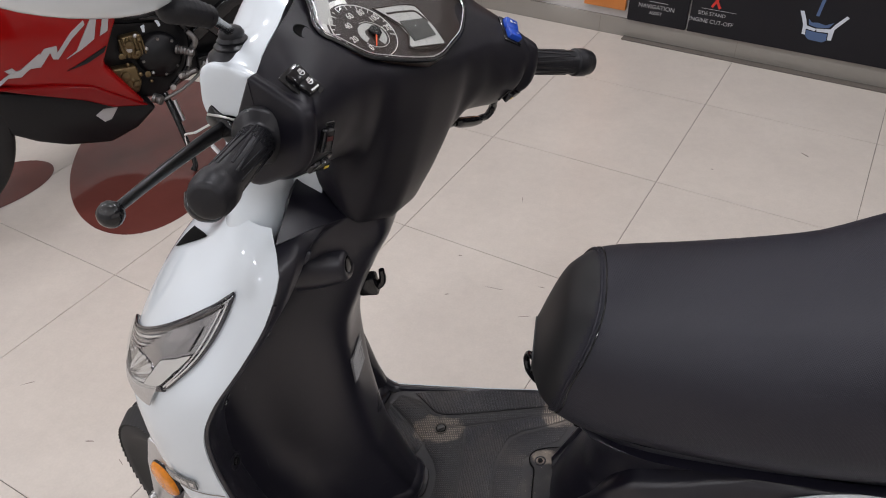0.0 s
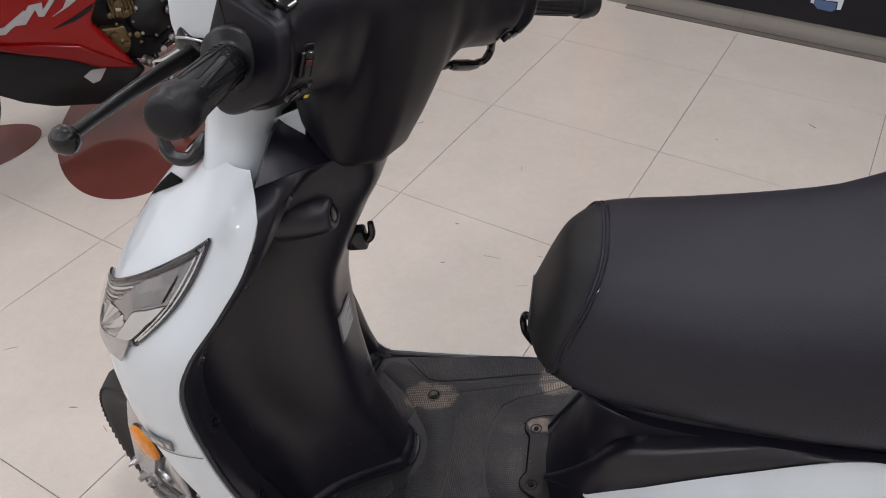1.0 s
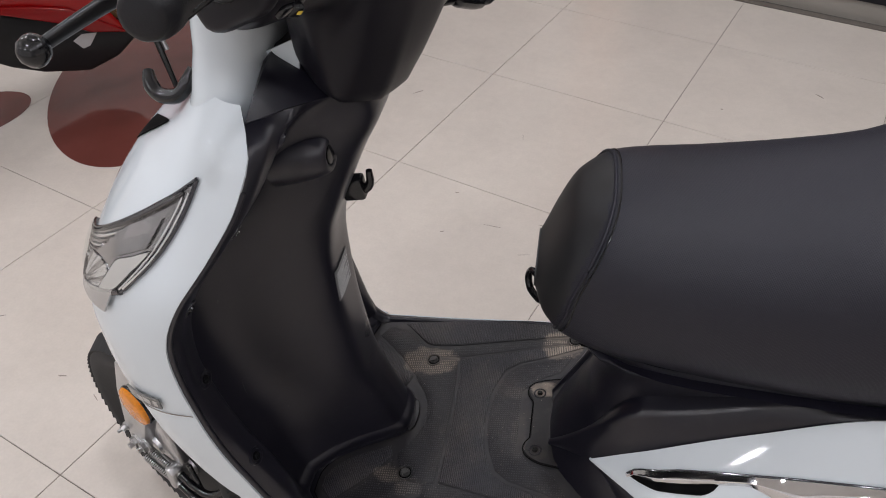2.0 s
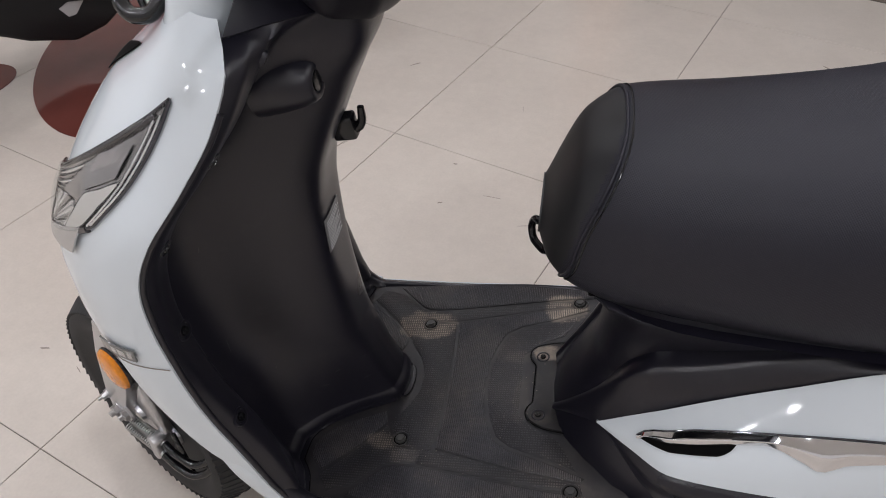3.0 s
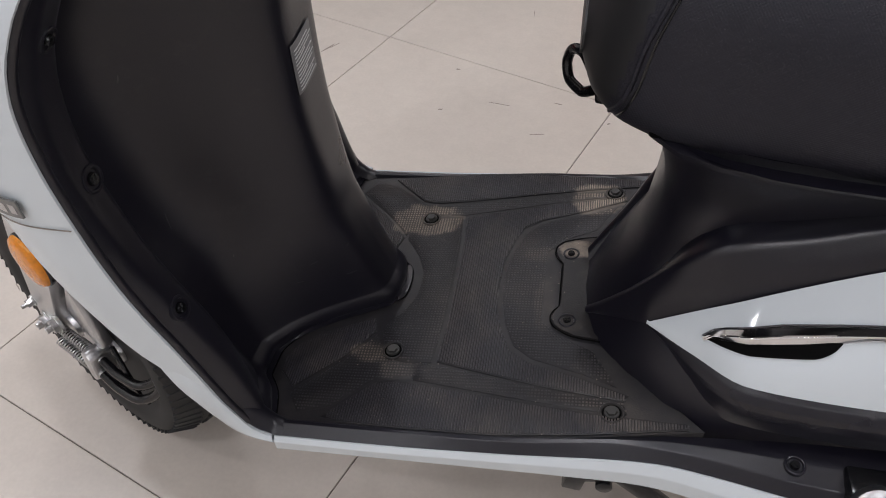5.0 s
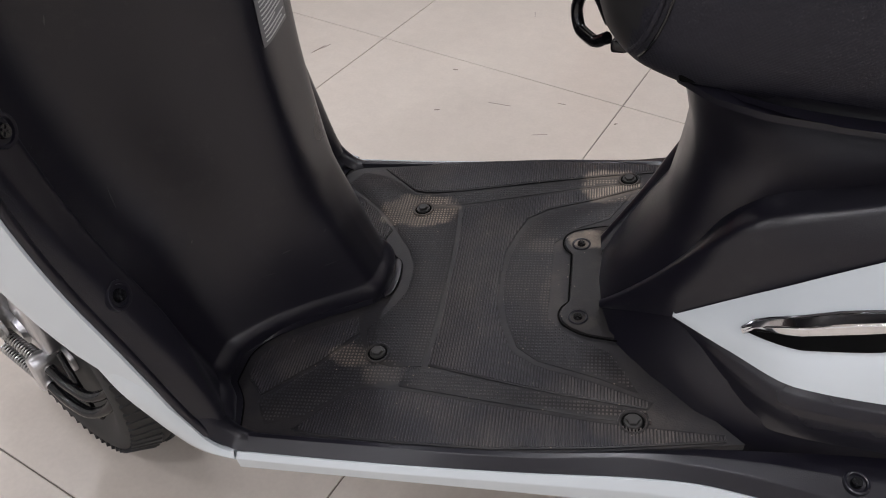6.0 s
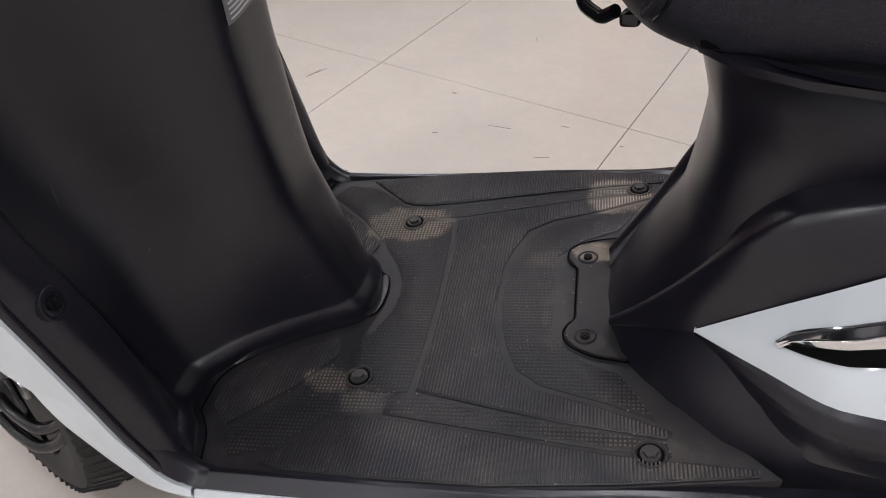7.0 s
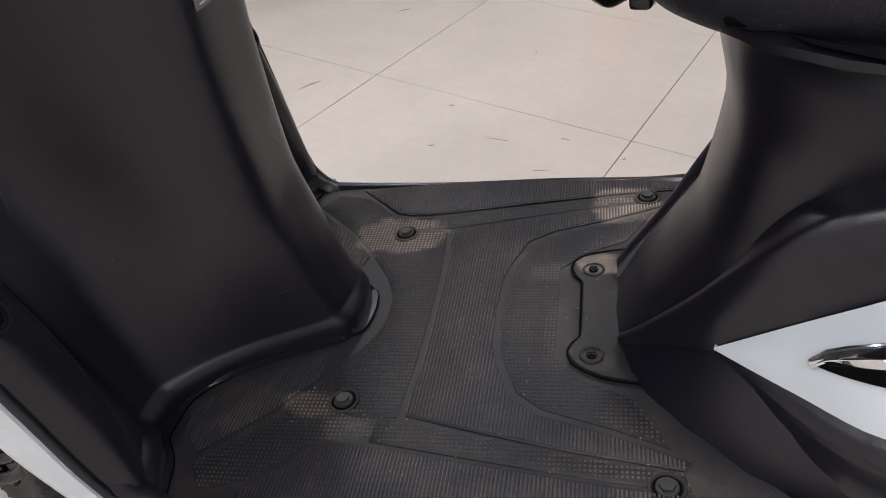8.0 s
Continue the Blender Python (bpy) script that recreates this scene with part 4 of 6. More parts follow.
def spans(outline, x):
    """The stretches of y inside the outline at x."""
    ys = []
    for (x0, y0), (x1, y1) in zip(outline, outline[1:] + outline[:1]):
        if (x0 <= x) != (x1 <= x):
            ys.append(y0 + (y1 - y0) * (x - x0) / (x1 - x0))
    ys.sort()
    return list(zip(ys[::2], ys[1::2]))


def relief(name, outline, up, knobs):
    """Moulded ribs across the mat, or small knobs, inside the outline."""
    verts, faces = [], []

    def frustum(x, y0, y1, w, t, h):
        n = len(verts)
        for zz, q, e in ((up - 0.0004, w, 0.0), (up + h, t, (w - t))):
            for dx, yy in ((-q, y0 + e), (q, y0 + e), (q, y1 - e), (-q, y1 - e)):
                verts.append((x + dx, yy, deck(x + dx) + zz))
        faces.extend([(n + 4, n + 5, n + 6, n + 7)] + [(n + k, n + (k + 1) % 4, n + 4 + (k + 1) % 4, n + 4 + k) for k in range(4)])

    lo, hi = min(p[0] for p in outline), max(p[0] for p in outline)
    pitch = 0.0034 if knobs else 0.0028
    for i in range(math.ceil(lo / pitch), int(hi / pitch) + 1):
        for y0, y1 in spans(outline, i * pitch):
            if knobs:
                for j in range(math.ceil((y0 + 0.003) / 0.0038), int((y1 - 0.003) / 0.0038) + 1):
                    frustum(i * pitch, j * 0.0038 - 0.0011, j * 0.0038 + 0.0011, 0.0010, 0.0006, 0.0006)
            elif y1 - y0 > 0.006:
                frustum(i * pitch, y0 + 0.0015, y1 - 0.0015, 0.0009, 0.0004, 0.0010)
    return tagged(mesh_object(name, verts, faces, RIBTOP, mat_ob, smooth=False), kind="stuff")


def mat_piece(name, outline, knobs, up, label="", both=True):
    for sy in ((-1, 1) if both else (1,)):
        pts = [(x, y * sy) for x, y in outline]
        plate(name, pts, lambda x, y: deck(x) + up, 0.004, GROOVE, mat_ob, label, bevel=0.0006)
        relief("knobbed_relief" if knobs else "ribbed_relief", pts, up, knobs)


mat_piece("ribbed_panel", [(0.052, -0.118), (0.112, -0.132), (0.172, -0.145), (0.247, -0.157), (0.252, -0.150), (0.20, -0.129), (0.150, -0.113), (0.127, -0.097), (0.115, -0.066), (0.108, -0.04), (0.106, 0.0), (0.108, 0.04), (0.115, 0.066), (0.127, 0.097),
           (0.150, 0.113), (0.20, 0.129), (0.252, 0.150), (0.247, 0.157), (0.172, 0.145), (0.112, 0.132), (0.052, 0.118), (0.055, 0.06), (0.056, 0.0), (0.055, -0.06)], False, 0.0012, both=False)
mat_piece("ribbed_border", [(-0.058, -0.196), (-0.012, -0.1505), (0.0, -0.147), (0.014, -0.146), (0.048, -0.149), (0.134, -0.162), (0.205, -0.172), (0.262, -0.1765), (0.306, -0.179), (0.306, -0.186), (0.21, -0.198), (0.12, -0.205), (0.03, -0.204), (-0.04, -0.2)], False, 0.0016)
mat_piece("knobbed_band", [(0.03, -0.122), (0.05, -0.1225), (0.112, -0.1355), (0.172, -0.1485), (0.247, -0.1605), (0.25, -0.172), (0.205, -0.1685), (0.134, -0.1585), (0.048, -0.1455), (0.03, -0.143)], True, 0.0008)
mat_piece("knobbed_corner", [(-0.10, -0.168), (-0.052, -0.121), (-0.022, -0.082), (-0.006, -0.116), (0.028, -0.123), (0.028, -0.141), (-0.012, -0.146), (-0.05, -0.182), (-0.085, -0.192)], True, 0.0003)
mat_piece("ribbed_corner", [(-0.118, -0.140), (-0.099, -0.160), (-0.053, -0.117), (-0.024, -0.078), (-0.030, -0.058), (-0.06, -0.070), (-0.09, -0.085), (-0.11, -0.102), (-0.119, -0.12)], False, 0.0012)
mat_piece("knobbed_panel", [(-0.018, -0.075), (0.002, -0.045), (0.012, -0.02), (0.014, 0.0), (0.012, 0.02), (0.002, 0.045), (-0.018, 0.075), (-0.02, 0.095), (-0.012, 0.122), (0.046, 0.119), (0.050, 0.06), (0.051, 0.0), (0.050, -0.06), (0.046, -0.119), (0.02, -0.121), (-0.004, -0.115)], True, 0.0008, both=False)
mat_piece("knobbed_inset", [(0.120, -0.062), (0.132, -0.092), (0.152, -0.108), (0.205, -0.125), (0.240, -0.140), (0.215, -0.095), (0.180, -0.078), (0.158, -0.055), (0.158, 0.055), (0.180, 0.078), (0.215, 0.095), (0.240, 0.140), (0.205, 0.125), (0.152, 0.108), (0.132, 0.092), (0.120, 0.062), (0.113, 0.03), (0.111, 0.0), (0.113, -0.03)], True, 0.0008, both=False)

DN = Vector((-0.153, 0, 1)).normalized()
for x, y in ((0.005, 0.114), (0.001, -0.105), (0.236, 0.164), (0.235, -0.171)):
    at = Vector((x, y, deck(x) + 0.001))
    cup = lathe("bolt_cup", [(-0.004, 0.0128), (0.0010, 0.0126), (0.0017, 0.0120), (0.0017, 0.0106), (0.0004, 0.0095), (0.0002, 0.0002)], at, DN, GROOVE, mat_ob, "moulded rubber cup", sides=28)
    bb = bmesh.new()
    rot = DN.to_track_quat("Z", "Y").to_matrix().to_4x4()
    bmesh.ops.create_cone(bb, segments=6, radius1=0.0058, radius2=0.0053, depth=0.004, cap_ends=True, matrix=Matrix.Translation(at + DN * 0.0032) @ rot)
    bmesh.ops.create_cone(bb, segments=24, radius1=0.0078, radius2=0.0073, depth=0.0022, cap_ends=True, matrix=Matrix.Translation(at + DN * 0.0014) @ rot)
    # shade in the cup, laid in as a black disc
    lathe("well", [(0.0, 0.0097), (0.0008, 0.0096), (0.0009, 0.0002)], at, DN, VOID, cup, "black disc for the shade in the well round the bolt", sides=24)
    part("bolt", bb, material("dull_bolt", (0.06, 0.058, 0.056), 0.45, metal=0.5, vary=0.2, scale=80), cup, "dull grey hexagon bolt")
tab = plate("rear_tab", [(0.219, 0.079), (0.201, 0.077), (0.178, 0.070), (0.170, 0.061), (0.169, 0.052), (0.172, 0.043), (0.178, 0.034), (0.178, 0.0), (0.178, -0.032), (0.172, -0.041), (0.169, -0.05), (0.172, -0.06), (0.180, -0.068), (0.195, -0.076), (0.219, -0.080), (0.235, -0.05), (0.235, 0.05)], lambda x, y: deck(x) + 0.0035, 0.006, rib_material("dusty_tab", 0.75, 0.45), scooter, "black tab with two screws", bevel=0.001)
TAB_EDGE = [(0.222, 0.081), (0.201, 0.0785), (0.177, 0.0715), (0.1685, 0.0615), (0.1675, 0.052), (0.1705, 0.0425), (0.1765, 0.0345), (0.1765, 0.0), (0.1765, -0.0325), (0.1705, -0.0405), (0.1675, -0.05), (0.1705, -0.061), (0.179, -0.0695), (0.1945, -0.0775), (0.222, -0.083)]
tube("tab_joint", [(x, y, deck(x) + 0.0022) for x, y in TAB_EDGE], 0.0008, VOID, tab, "dark joint line", n=90, sides=6)
for y in (0.050, -0.055):
    screw((0.186, y, deck(0.186) + 0.0035), DN, 0.0078, tab)
def flange_line(y, out):
    """A point of the toe board's lower edge, out metres behind it."""
    dx, dy = (toe_x(abs(y) + 0.002) - toe_x(max(0.0, abs(y) - 0.002))) / 0.004, 1.0
    n = Vector((1.0, -math.copysign(dx, y), 0)).normalized() if abs(y) > 0.004 else Vector((1, 0, 0))
    x, yy = toe_x(abs(y)) + n.x * out, y + n.y * out
    return Vector((x, yy, deck(x)))


FLANGE_Y = np.concatenate([np.linspace(-0.200, -0.05, 34), np.linspace(-0.046, 0.046, 33), np.linspace(0.05, 0.200, 34)])
sheet("toe_flange", lambda a, b: flange_line(float(np.interp(b, np.linspace(0, 1, 101), FLANGE_Y)), -0.003 + 0.0095 * a) + Vector((0, 0, 0.0032 - 0.0008 * a)), 4, 101, 0.005, BLACK, scooter, "thin flange round the toe board")
tube("flange_joint", [flange_line(y, 0.0072) + Vector((0, 0, 0.0018)) for y in FLANGE_Y[::3]], 0.0008, VOID, scooter, "dark joint line", n=150, sides=6)

# scratches on the black panels
SCRATCH = material("pale_scratch", (0.045, 0.044, 0.046), 0.6, vary=0.4, scale=300)
rng = random.Random(11)
for y0, z0, ln, turn in ((-0.118, 0.470, 0.034, 75), (-0.060, 0.375, 0.010, 40), (-0.046, 0.352, 0.012, 20), (-0.092, 0.405, 0.006, 60), (-0.070, 0.352, 0.008, 10), (-0.150, 0.540, 0.005, 30), (-0.105, 0.620, 0.014, 80), (-0.040, 0.390, 0.008, 50)):
    c, d = math.cos(radians(turn)), math.sin(radians(turn))
    sheet("scratch", lambda a, b: shield((y0 + 0.6 * ln * (a - 0.5) * c - 0.0007 * (b - 0.5) * math.sin(math.pi * a) * d) / rim_y(z0), z0 + 0.6 * ln * (a - 0.5) * d + 0.0007 * (b - 0.5) * math.sin(math.pi * a), 0.0004), 7, 3, -0.0003, SCRATCH, scooter)

# ---- seat trim ----
def seam_x(q):
    return 0.200 + 0.036 * max(0.0, math.sin(q)) ** 1.2 - 0.020 * max(0.0, -math.sin(q))


tube("seat_piping", [seat_point(seam_x(q), q, 0.001) for q in np.radians(np.linspace(-40, 220, 40))], 0.0022, VINYL, seat_ob, "stitched seam", n=90, sides=8)
tube("seat_stitch", [seat_point(seam_x(q) + 0.006, q, 0.0005) for q in np.radians(np.linspace(-40, 220, 40))], 0.0011, GLOSSBLACK, seat_ob, n=90, sides=6)
for p in seat_ob.data.polygons:
    c = p.center
    q = math.atan2(c.z - 0.7, c.y)
    if c.x < seam_x(q) - 0.001:
        p.material_index = 1
loop = tube("seat_loop", [(0.176, -0.010, 0.606), (0.162, 0.006, 0.622), (0.153, 0.022, 0.614), (0.150, 0.027, 0.598), (0.155, 0.018, 0.584), (0.165, 0.004, 0.583), (0.175, -0.008, 0.592)], 0.005, GLOSSBLACK, scooter, "black rubber strap loop", n=50, sides=10)
box("loop_block", (0.02, 0.022, 0.012), pose(0.184, -0.006, 0.612, 0, 20, -20), GLOSSBLACK, loop, bevel=0.003)
box("loop_end", (0.014, 0.016, 0.010), pose(0.186, -0.012, 0.590, 0, -10, -20), GLOSSBLACK, loop, bevel=0.003)
# lip of the body under the seat
lip = [(x, y) for x, y, z in body_ring(0.608)]
rings = []
for dz, grow in ((0.0, 0.0), (0.004, 0.010), (0.010, 0.012), (0.014, 0.006), (0.014, -0.02)):
    rings.append([(x - grow * (0.5 if x < 0.3 else 0.0), y + math.copysign(grow, y) * min(1, abs(y) / 0.05), 0.594 + dz) for x, y in lip])
loft("seat_rim", rings, BLACK, scooter, "black rim below the seat", cap=False)
for sy in (-1, 1):
    hinge = bmesh.new()
    bar(hinge, (0.03, 0.016, 0.012), pose(0.235, sy * 0.085, 0.612), 0.003)
    bar(hinge, (0.012, 0.022, 0.012), pose(0.27, sy * 0.09, 0.612), 0.003)
    part("seat_buffer", hinge, VOID, scooter, "small rubber buffers")

# ---- side panel trim ----
strip_hi = curve1([0.302, 0.310, 0.325, 0.350, 0.386, 0.457, 0.54, 0.76], [0.57, 0.70, 0.745, 0.745, 0.71, 0.64, 0.57, 0.48])
strip_lo = curve1([0.302, 0.310, 0.325, 0.387, 0.430, 0.470, 0.490, 0.515, 0.60, 0.76], [0.56, 0.58, 0.60, 0.58, 0.57, 0.42, 0.33, 0.40, 0.43, 0.44])
slot_lo = curve1([0.303, 0.318, 0.341, 0.385, 0.398, 0.404], [0.56, 0.50, 0.47, 0.45, 0.50, 0.57])
for sy in (-1, 1):
    panel = panels[sy]
    # polished strip over the long slot
    strip = sheet("chrome_strip", lambda a, b: flank(0.302 + 0.45 * a ** 2, strip_lo(0.302 + 0.45 * a ** 2) * (1 - b) + strip_hi(0.302 + 0.45 * a ** 2) * b, sy, 0.0015 + 0.0055 * max(0.0, 1 - abs(b - 0.55) / 0.55)), 70, 13, 0.002 * -sy, CHROME, panel, "polished chrome strip")
    # the slot is not cut: its inner shade is a flat black sheet
    sheet("slot", lambda a, b: flank(0.303 + 0.101 * a, slot_lo(0.303 + 0.101 * a) * (1 - b) + strip_lo(0.303 + 0.101 * a) * b, sy, 0.0016), 24, 6, 0.0012 * -sy, VOID, panel, "flat black sheet for the shade inside the slot")
    tube("slot_edge", [flank(x, strip_hi(x) + 0.01, sy, 0.002) for x in 0.303 + 0.437 * np.linspace(0, 1, 24) ** 2], 0.0012, LENSRIM, panel, n=40, sides=6)
    screw((0.395, sy * 0.213, 0.3555), (-0.05, sy * 0.12, 1), 0.0075)
    peg = lathe("footpeg", [(0, 0.016), (0.004, 0.022), (0.012, 0.022), (0.014, 0.018), (0.016, 0.008), (0.05, 0.008)], (0.455, sy * 0.255, 0.362), (0, -sy * 0.5, -0.3), ALU, scooter, "grey folding footrest")
    box("peg_bracket", (0.07, 0.03, 0.02), pose(0.47, sy * 0.225, 0.355), GLOSSBLACK, peg, bevel=0.004)

# stand bracket below the sill
stand = box("stand_bracket", (0.020, 0.014, 0.030), pose(0.209, -0.206, 0.266, 0, 8, 0), GLOSSBLACK, scooter, "black stand bracket", bevel=0.002)
box("bracket_arm", (0.036, 0.012, 0.010), pose(0.232, -0.206, 0.276, 0, -14, 0), GLOSSBLACK, stand, bevel=0.002)
lathe("bracket_bolt", [(-0.012, 0.0085), (0.006, 0.0085), (0.0072, 0.007), (0.0075, 0.0002)], (0.238, -0.209, 0.268), (0, -1, 0), GLOSSBLACK, stand, sides=16)
tube("stand_leg", [(0.22, -0.17, 0.26), (0.34, -0.165, 0.14), (0.42, -0.16, 0.016)], 0.011, GLOSSBLACK, stand, n=12)

# ---- front suspension and wheel ----
def wheel_pt(f, s, z):
    return Vector((AXLE.x, AXLE.y, 0)) + fwd * f + side * s + Vector((0, 0, z))


WM = Matrix((fwd, side, Vector((0, 0, 1)))).transposed().to_4x4()
WM.translation = (AXLE.x, AXLE.y, 0)


def slab(name, outline, s0, s1, m, parent, label="", bevel=0.004):
    """A plate cut in the wheel's plane: outline of (forward, height), from s0 to s1 sideways."""
    bm = bmesh.new()
    face = bm.faces.new([bm.verts.new((f, s0, z)) for f, z in outline])
    ext = bmesh.ops.extrude_face_region(bm, geom=[face])
    bmesh.ops.translate(bm, verts=[g for g in ext["geom"] if isinstance(g, bmesh.types.BMVert)], vec=(0, s1 - s0, 0))
    if bevel:
        bmesh.ops.bevel(bm, geom=list(bm.edges), offset=bevel, segments=2, affect="EDGES", profile=0.5)
    bm.transform(WM)
    return part(name, bm, m, parent, label)


tread = bmesh.new()
for k in range(76):
    q = 2 * math.pi * k / 76
    for s, lean, shift in ((0.036, 26, 0), (-0.036, -26, 0.5)):
        a = q + shift * 2 * math.pi / 76
        m = Matrix.Translation(AXLE) @ WM.to_3x3().to_4x4() @ Matrix.Rotation(a, 4, "Y") @ pose(0, s * 1.09, 0.1938, -lean * 1.12, 0, 14 * (1 if s > 0 else -1))
        bar(tread, (0.0142, 0.034, 0.0042), m)
    m = Matrix.Translation(AXLE) @ WM.to_3x3().to_4x4() @ Matrix.Rotation(q + 0.03, 4, "Y") @ pose(0, 0, 0.2045, 0, 0, 25 if k % 2 else -25)
    bar(tread, (0.0140, 0.026, 0.004), m)
part("tread", tread, TYRE, wheel, "worn tyre tread blocks")
lathe("rim", [(-0.040, 0.147), (-0.036, 0.141), (-0.030, 0.126), (-0.012, 0.120), (-0.008, 0.06), (0.008, 0.06), (0.012, 0.120), (0.030, 0.126), (0.036, 0.141), (0.040, 0.147)], AXLE, side, GLOSSBLACK, wheel, "black steel rim", sides=48)
lathe("brake_drum", [(-0.02, 0.068), (0.03, 0.068), (0.045, 0.062), (0.052, 0.045), (0.060, 0.02), (0.066, 0.018), (0.066, 0.001)], AXLE, side, ALU, wheel, "cast aluminium brake drum", sides=32)
fork = slab("fork_leg", [(0.050, 0.205), (0.036, 0.192), (0.016, 0.192), (0.002, 0.206), (-0.004, 0.24), (-0.045, 0.33), (-0.085, 0.45), (-0.02, 0.45), (0.018, 0.36), (0.048, 0.25)], 0.052, 0.078, ALU, scooter, "cast aluminium fork leg")
slab("fork_web", [(-0.02, 0.26), (-0.07, 0.215), (-0.082, 0.225), (-0.05, 0.32)], 0.050, 0.066, ALU, fork)
slab("fork_leg_far", [(0.04, 0.21), (0.0, 0.21), (-0.09, 0.45), (-0.03, 0.45)], -0.075, -0.052, ALU, fork)
for f, z, r in ((0.026, 0.214, 0.011), (0.047, 0.236, 0.006), (-0.004, 0.228, 0.010)):
    nb = bmesh.new()
    rot = side.to_track_quat("Z", "Y").to_matrix().to_4x4()
    bmesh.ops.create_cone(nb, segments=18, radius1=r * 1.35, radius2=r * 1.3, depth=0.004, cap_ends=True, matrix=Matrix.Translation(wheel_pt(f, 0.078, z)) @ rot)
    bmesh.ops.create_cone(nb, segments=6, radius1=r, radius2=r * 0.95, depth=0.012, cap_ends=True, matrix=Matrix.Translation(wheel_pt(f, 0.081, z)) @ rot)
    bmesh.ops.create_cone(nb, segments=12, radius1=r * 0.5, radius2=r * 0.45, depth=0.010, cap_ends=True, matrix=Matrix.Translation(wheel_pt(f, 0.089, z)) @ rot)
    part("nut", nb, STEEL, fork, "zinc plated nut")
slab("link_arm", [(0.045, 0.225), (0.05, 0.205), (0.03, 0.19), (-0.06, 0.18), (-0.085, 0.185), (-0.085, 0.205), (-0.05, 0.225)], 0.040, 0.052, ALU, fork, "cast link arm")
slab("cable_clamp", [(-0.056, 0.172), (-0.056, 0.218), (-0.068, 0.222), (-0.076, 0.214), (-0.074, 0.176), (-0.066, 0.168)], 0.055, 0.085, ALU, fork, "aluminium cable clamp", bevel=0.003)
for dz, ds in ((0.0, 0.0), (0.022, -0.006)):
    a, b = wheel_pt(0.004, 0.082 + ds, 0.192 + dz), wheel_pt(-0.058, 0.078 + ds, 0.185 + dz)
    d = (b - a)
    x = d.cross(Vector((0, 0, 1))).normalized()
    y = x.cross(d).normalized()
    turns, rr = 15, 0.0062
    pts = [a + d * (k / (turns * 10)) + (x * math.cos(2 * math.pi * k / 10) + y * math.sin(2 * math.pi * k / 10)) * rr for k in range(turns * 10 + 1)]
    rings = []
    for k, c in enumerate(pts):
        t = (pts[min(k + 1, len(pts) - 1)] - pts[max(k - 1, 0)]).normalized()
        u_ = t.cross(d).normalized()
        v_ = t.cross(u_)
        rings.append([c + (u_ * math.cos(w) + v_ * math.sin(w)) * 0.0011 for w in (0, 1.257, 2.513, 3.77, 5.027)])
    spring = loft("return_spring", rings, STEEL, fork, "zinc coil spring")
    tube("cable_core", [a, b], 0.003, GLOSSBLACK, spring, n=4, sides=8)
    tube("cable_ferrule", [b, b + d * 0.22, b + d * 0.35], [0.0065, 0.006, 0.005], STEEL, spring, n=6, sides=10)
    tube("brake_cable", [b + d * 0.3, b + d * 0.8 + Vector((0, 0, -0.006)), b + d * 1.3 + Vector((0, 0.004, -0.002)), b + d * 1.8 + Vector((0.0, 0.02, 0.02)), b + d * 2.2 + Vector((0, 0.05, 0.10))], 0.0062, GLOSSBLACK, spring, "black cable sleeve", n=24)
tube("brake_arm", [wheel_pt(-0.095, 0.06, 0.235), wheel_pt(-0.115, 0.062, 0.19), wheel_pt(-0.118, 0.06, 0.15), wheel_pt(-0.135, 0.06, 0.155)], 0.0035, GLOSSBLACK, fork, n=16, sides=8)
amber = lathe("side_reflector", [(-0.012, 0.033), (0.0, 0.034), (0.004, 0.032), (0.0065, 0.026), (0.0078, 0.014), (0.008, 0.0005)], wheel_pt(-0.042, 0.083, 0.368), side, AMBER, fork, "round amber reflector", sides=36)
lathe("reflector_back", [(-0.013, 0.030), (-0.012, 0.0345), (-0.003, 0.0355), (-0.001, 0.0345)], wheel_pt(-0.042, 0.083, 0.368), side, GLOSSBLACK, amber, sides=36)
slab("front_fender", [(-0.05, 0.46), (0.02, 0.44), (0.05, 0.40), (0.045, 0.395), (0.0, 0.425), (-0.05, 0.44)], -0.05, 0.05, GLOSSBLACK, scooter, "black inner mudguard")

# ---- handlebar controls ----
def on(p, n, along):
    """A frame at p with z along n and x near along."""
    z = Vector(n).normalized()
    x = (Vector(along) - z * Vector(along).dot(z)).normalized()
    m = Matrix((x, z.cross(x), z)).transposed().to_4x4()
    m.translation = p
    return m


def cowl_frame(r, y, k, nr, ny, nk, along=(1, 0, 0)):
    ax = RR * along[0] + YY * along[1] + KK * along[2]
    return on(head(r, y, k), RR * nr + YY * ny + KK * nk, ax)


SWWHITE = material("white_print", (0.75, 0.75, 0.75), 0.5, vary=0.02)
YELLOW = material("yellow_print", (0.75, 0.55, 0.05), 0.5, vary=0.02)
BLUE = material("blue_switch", (0.008, 0.06, 0.42), 0.3, vary=0.1, coat=0.3)
REDPRINT = material("dim_red", (0.07, 0.012, 0.01), 0.4, vary=0.1)


def switch(name, m, size, mat, label, symbols=(), sym=None):
    base = box(name, (size[0] + 0.008, size[1] + 0.008, 0.004), m, GLOSSBLACK, cowl, label, bevel=0.0015)
    for sx, tilt in ((-0.25, 8), (0.25, -8)):
        box("rocker", (size[0] * 0.5, size[1], 0.008), m @ pose(size[0] * sx, 0, 0.004, 0, tilt, 0), mat, base, bevel=0.0015)
    for x, y, w, h in symbols:
        box("symbol", (w, h, 0.0006), m @ pose(x, y, 0.0088), sym or SWWHITE, base)
    return base


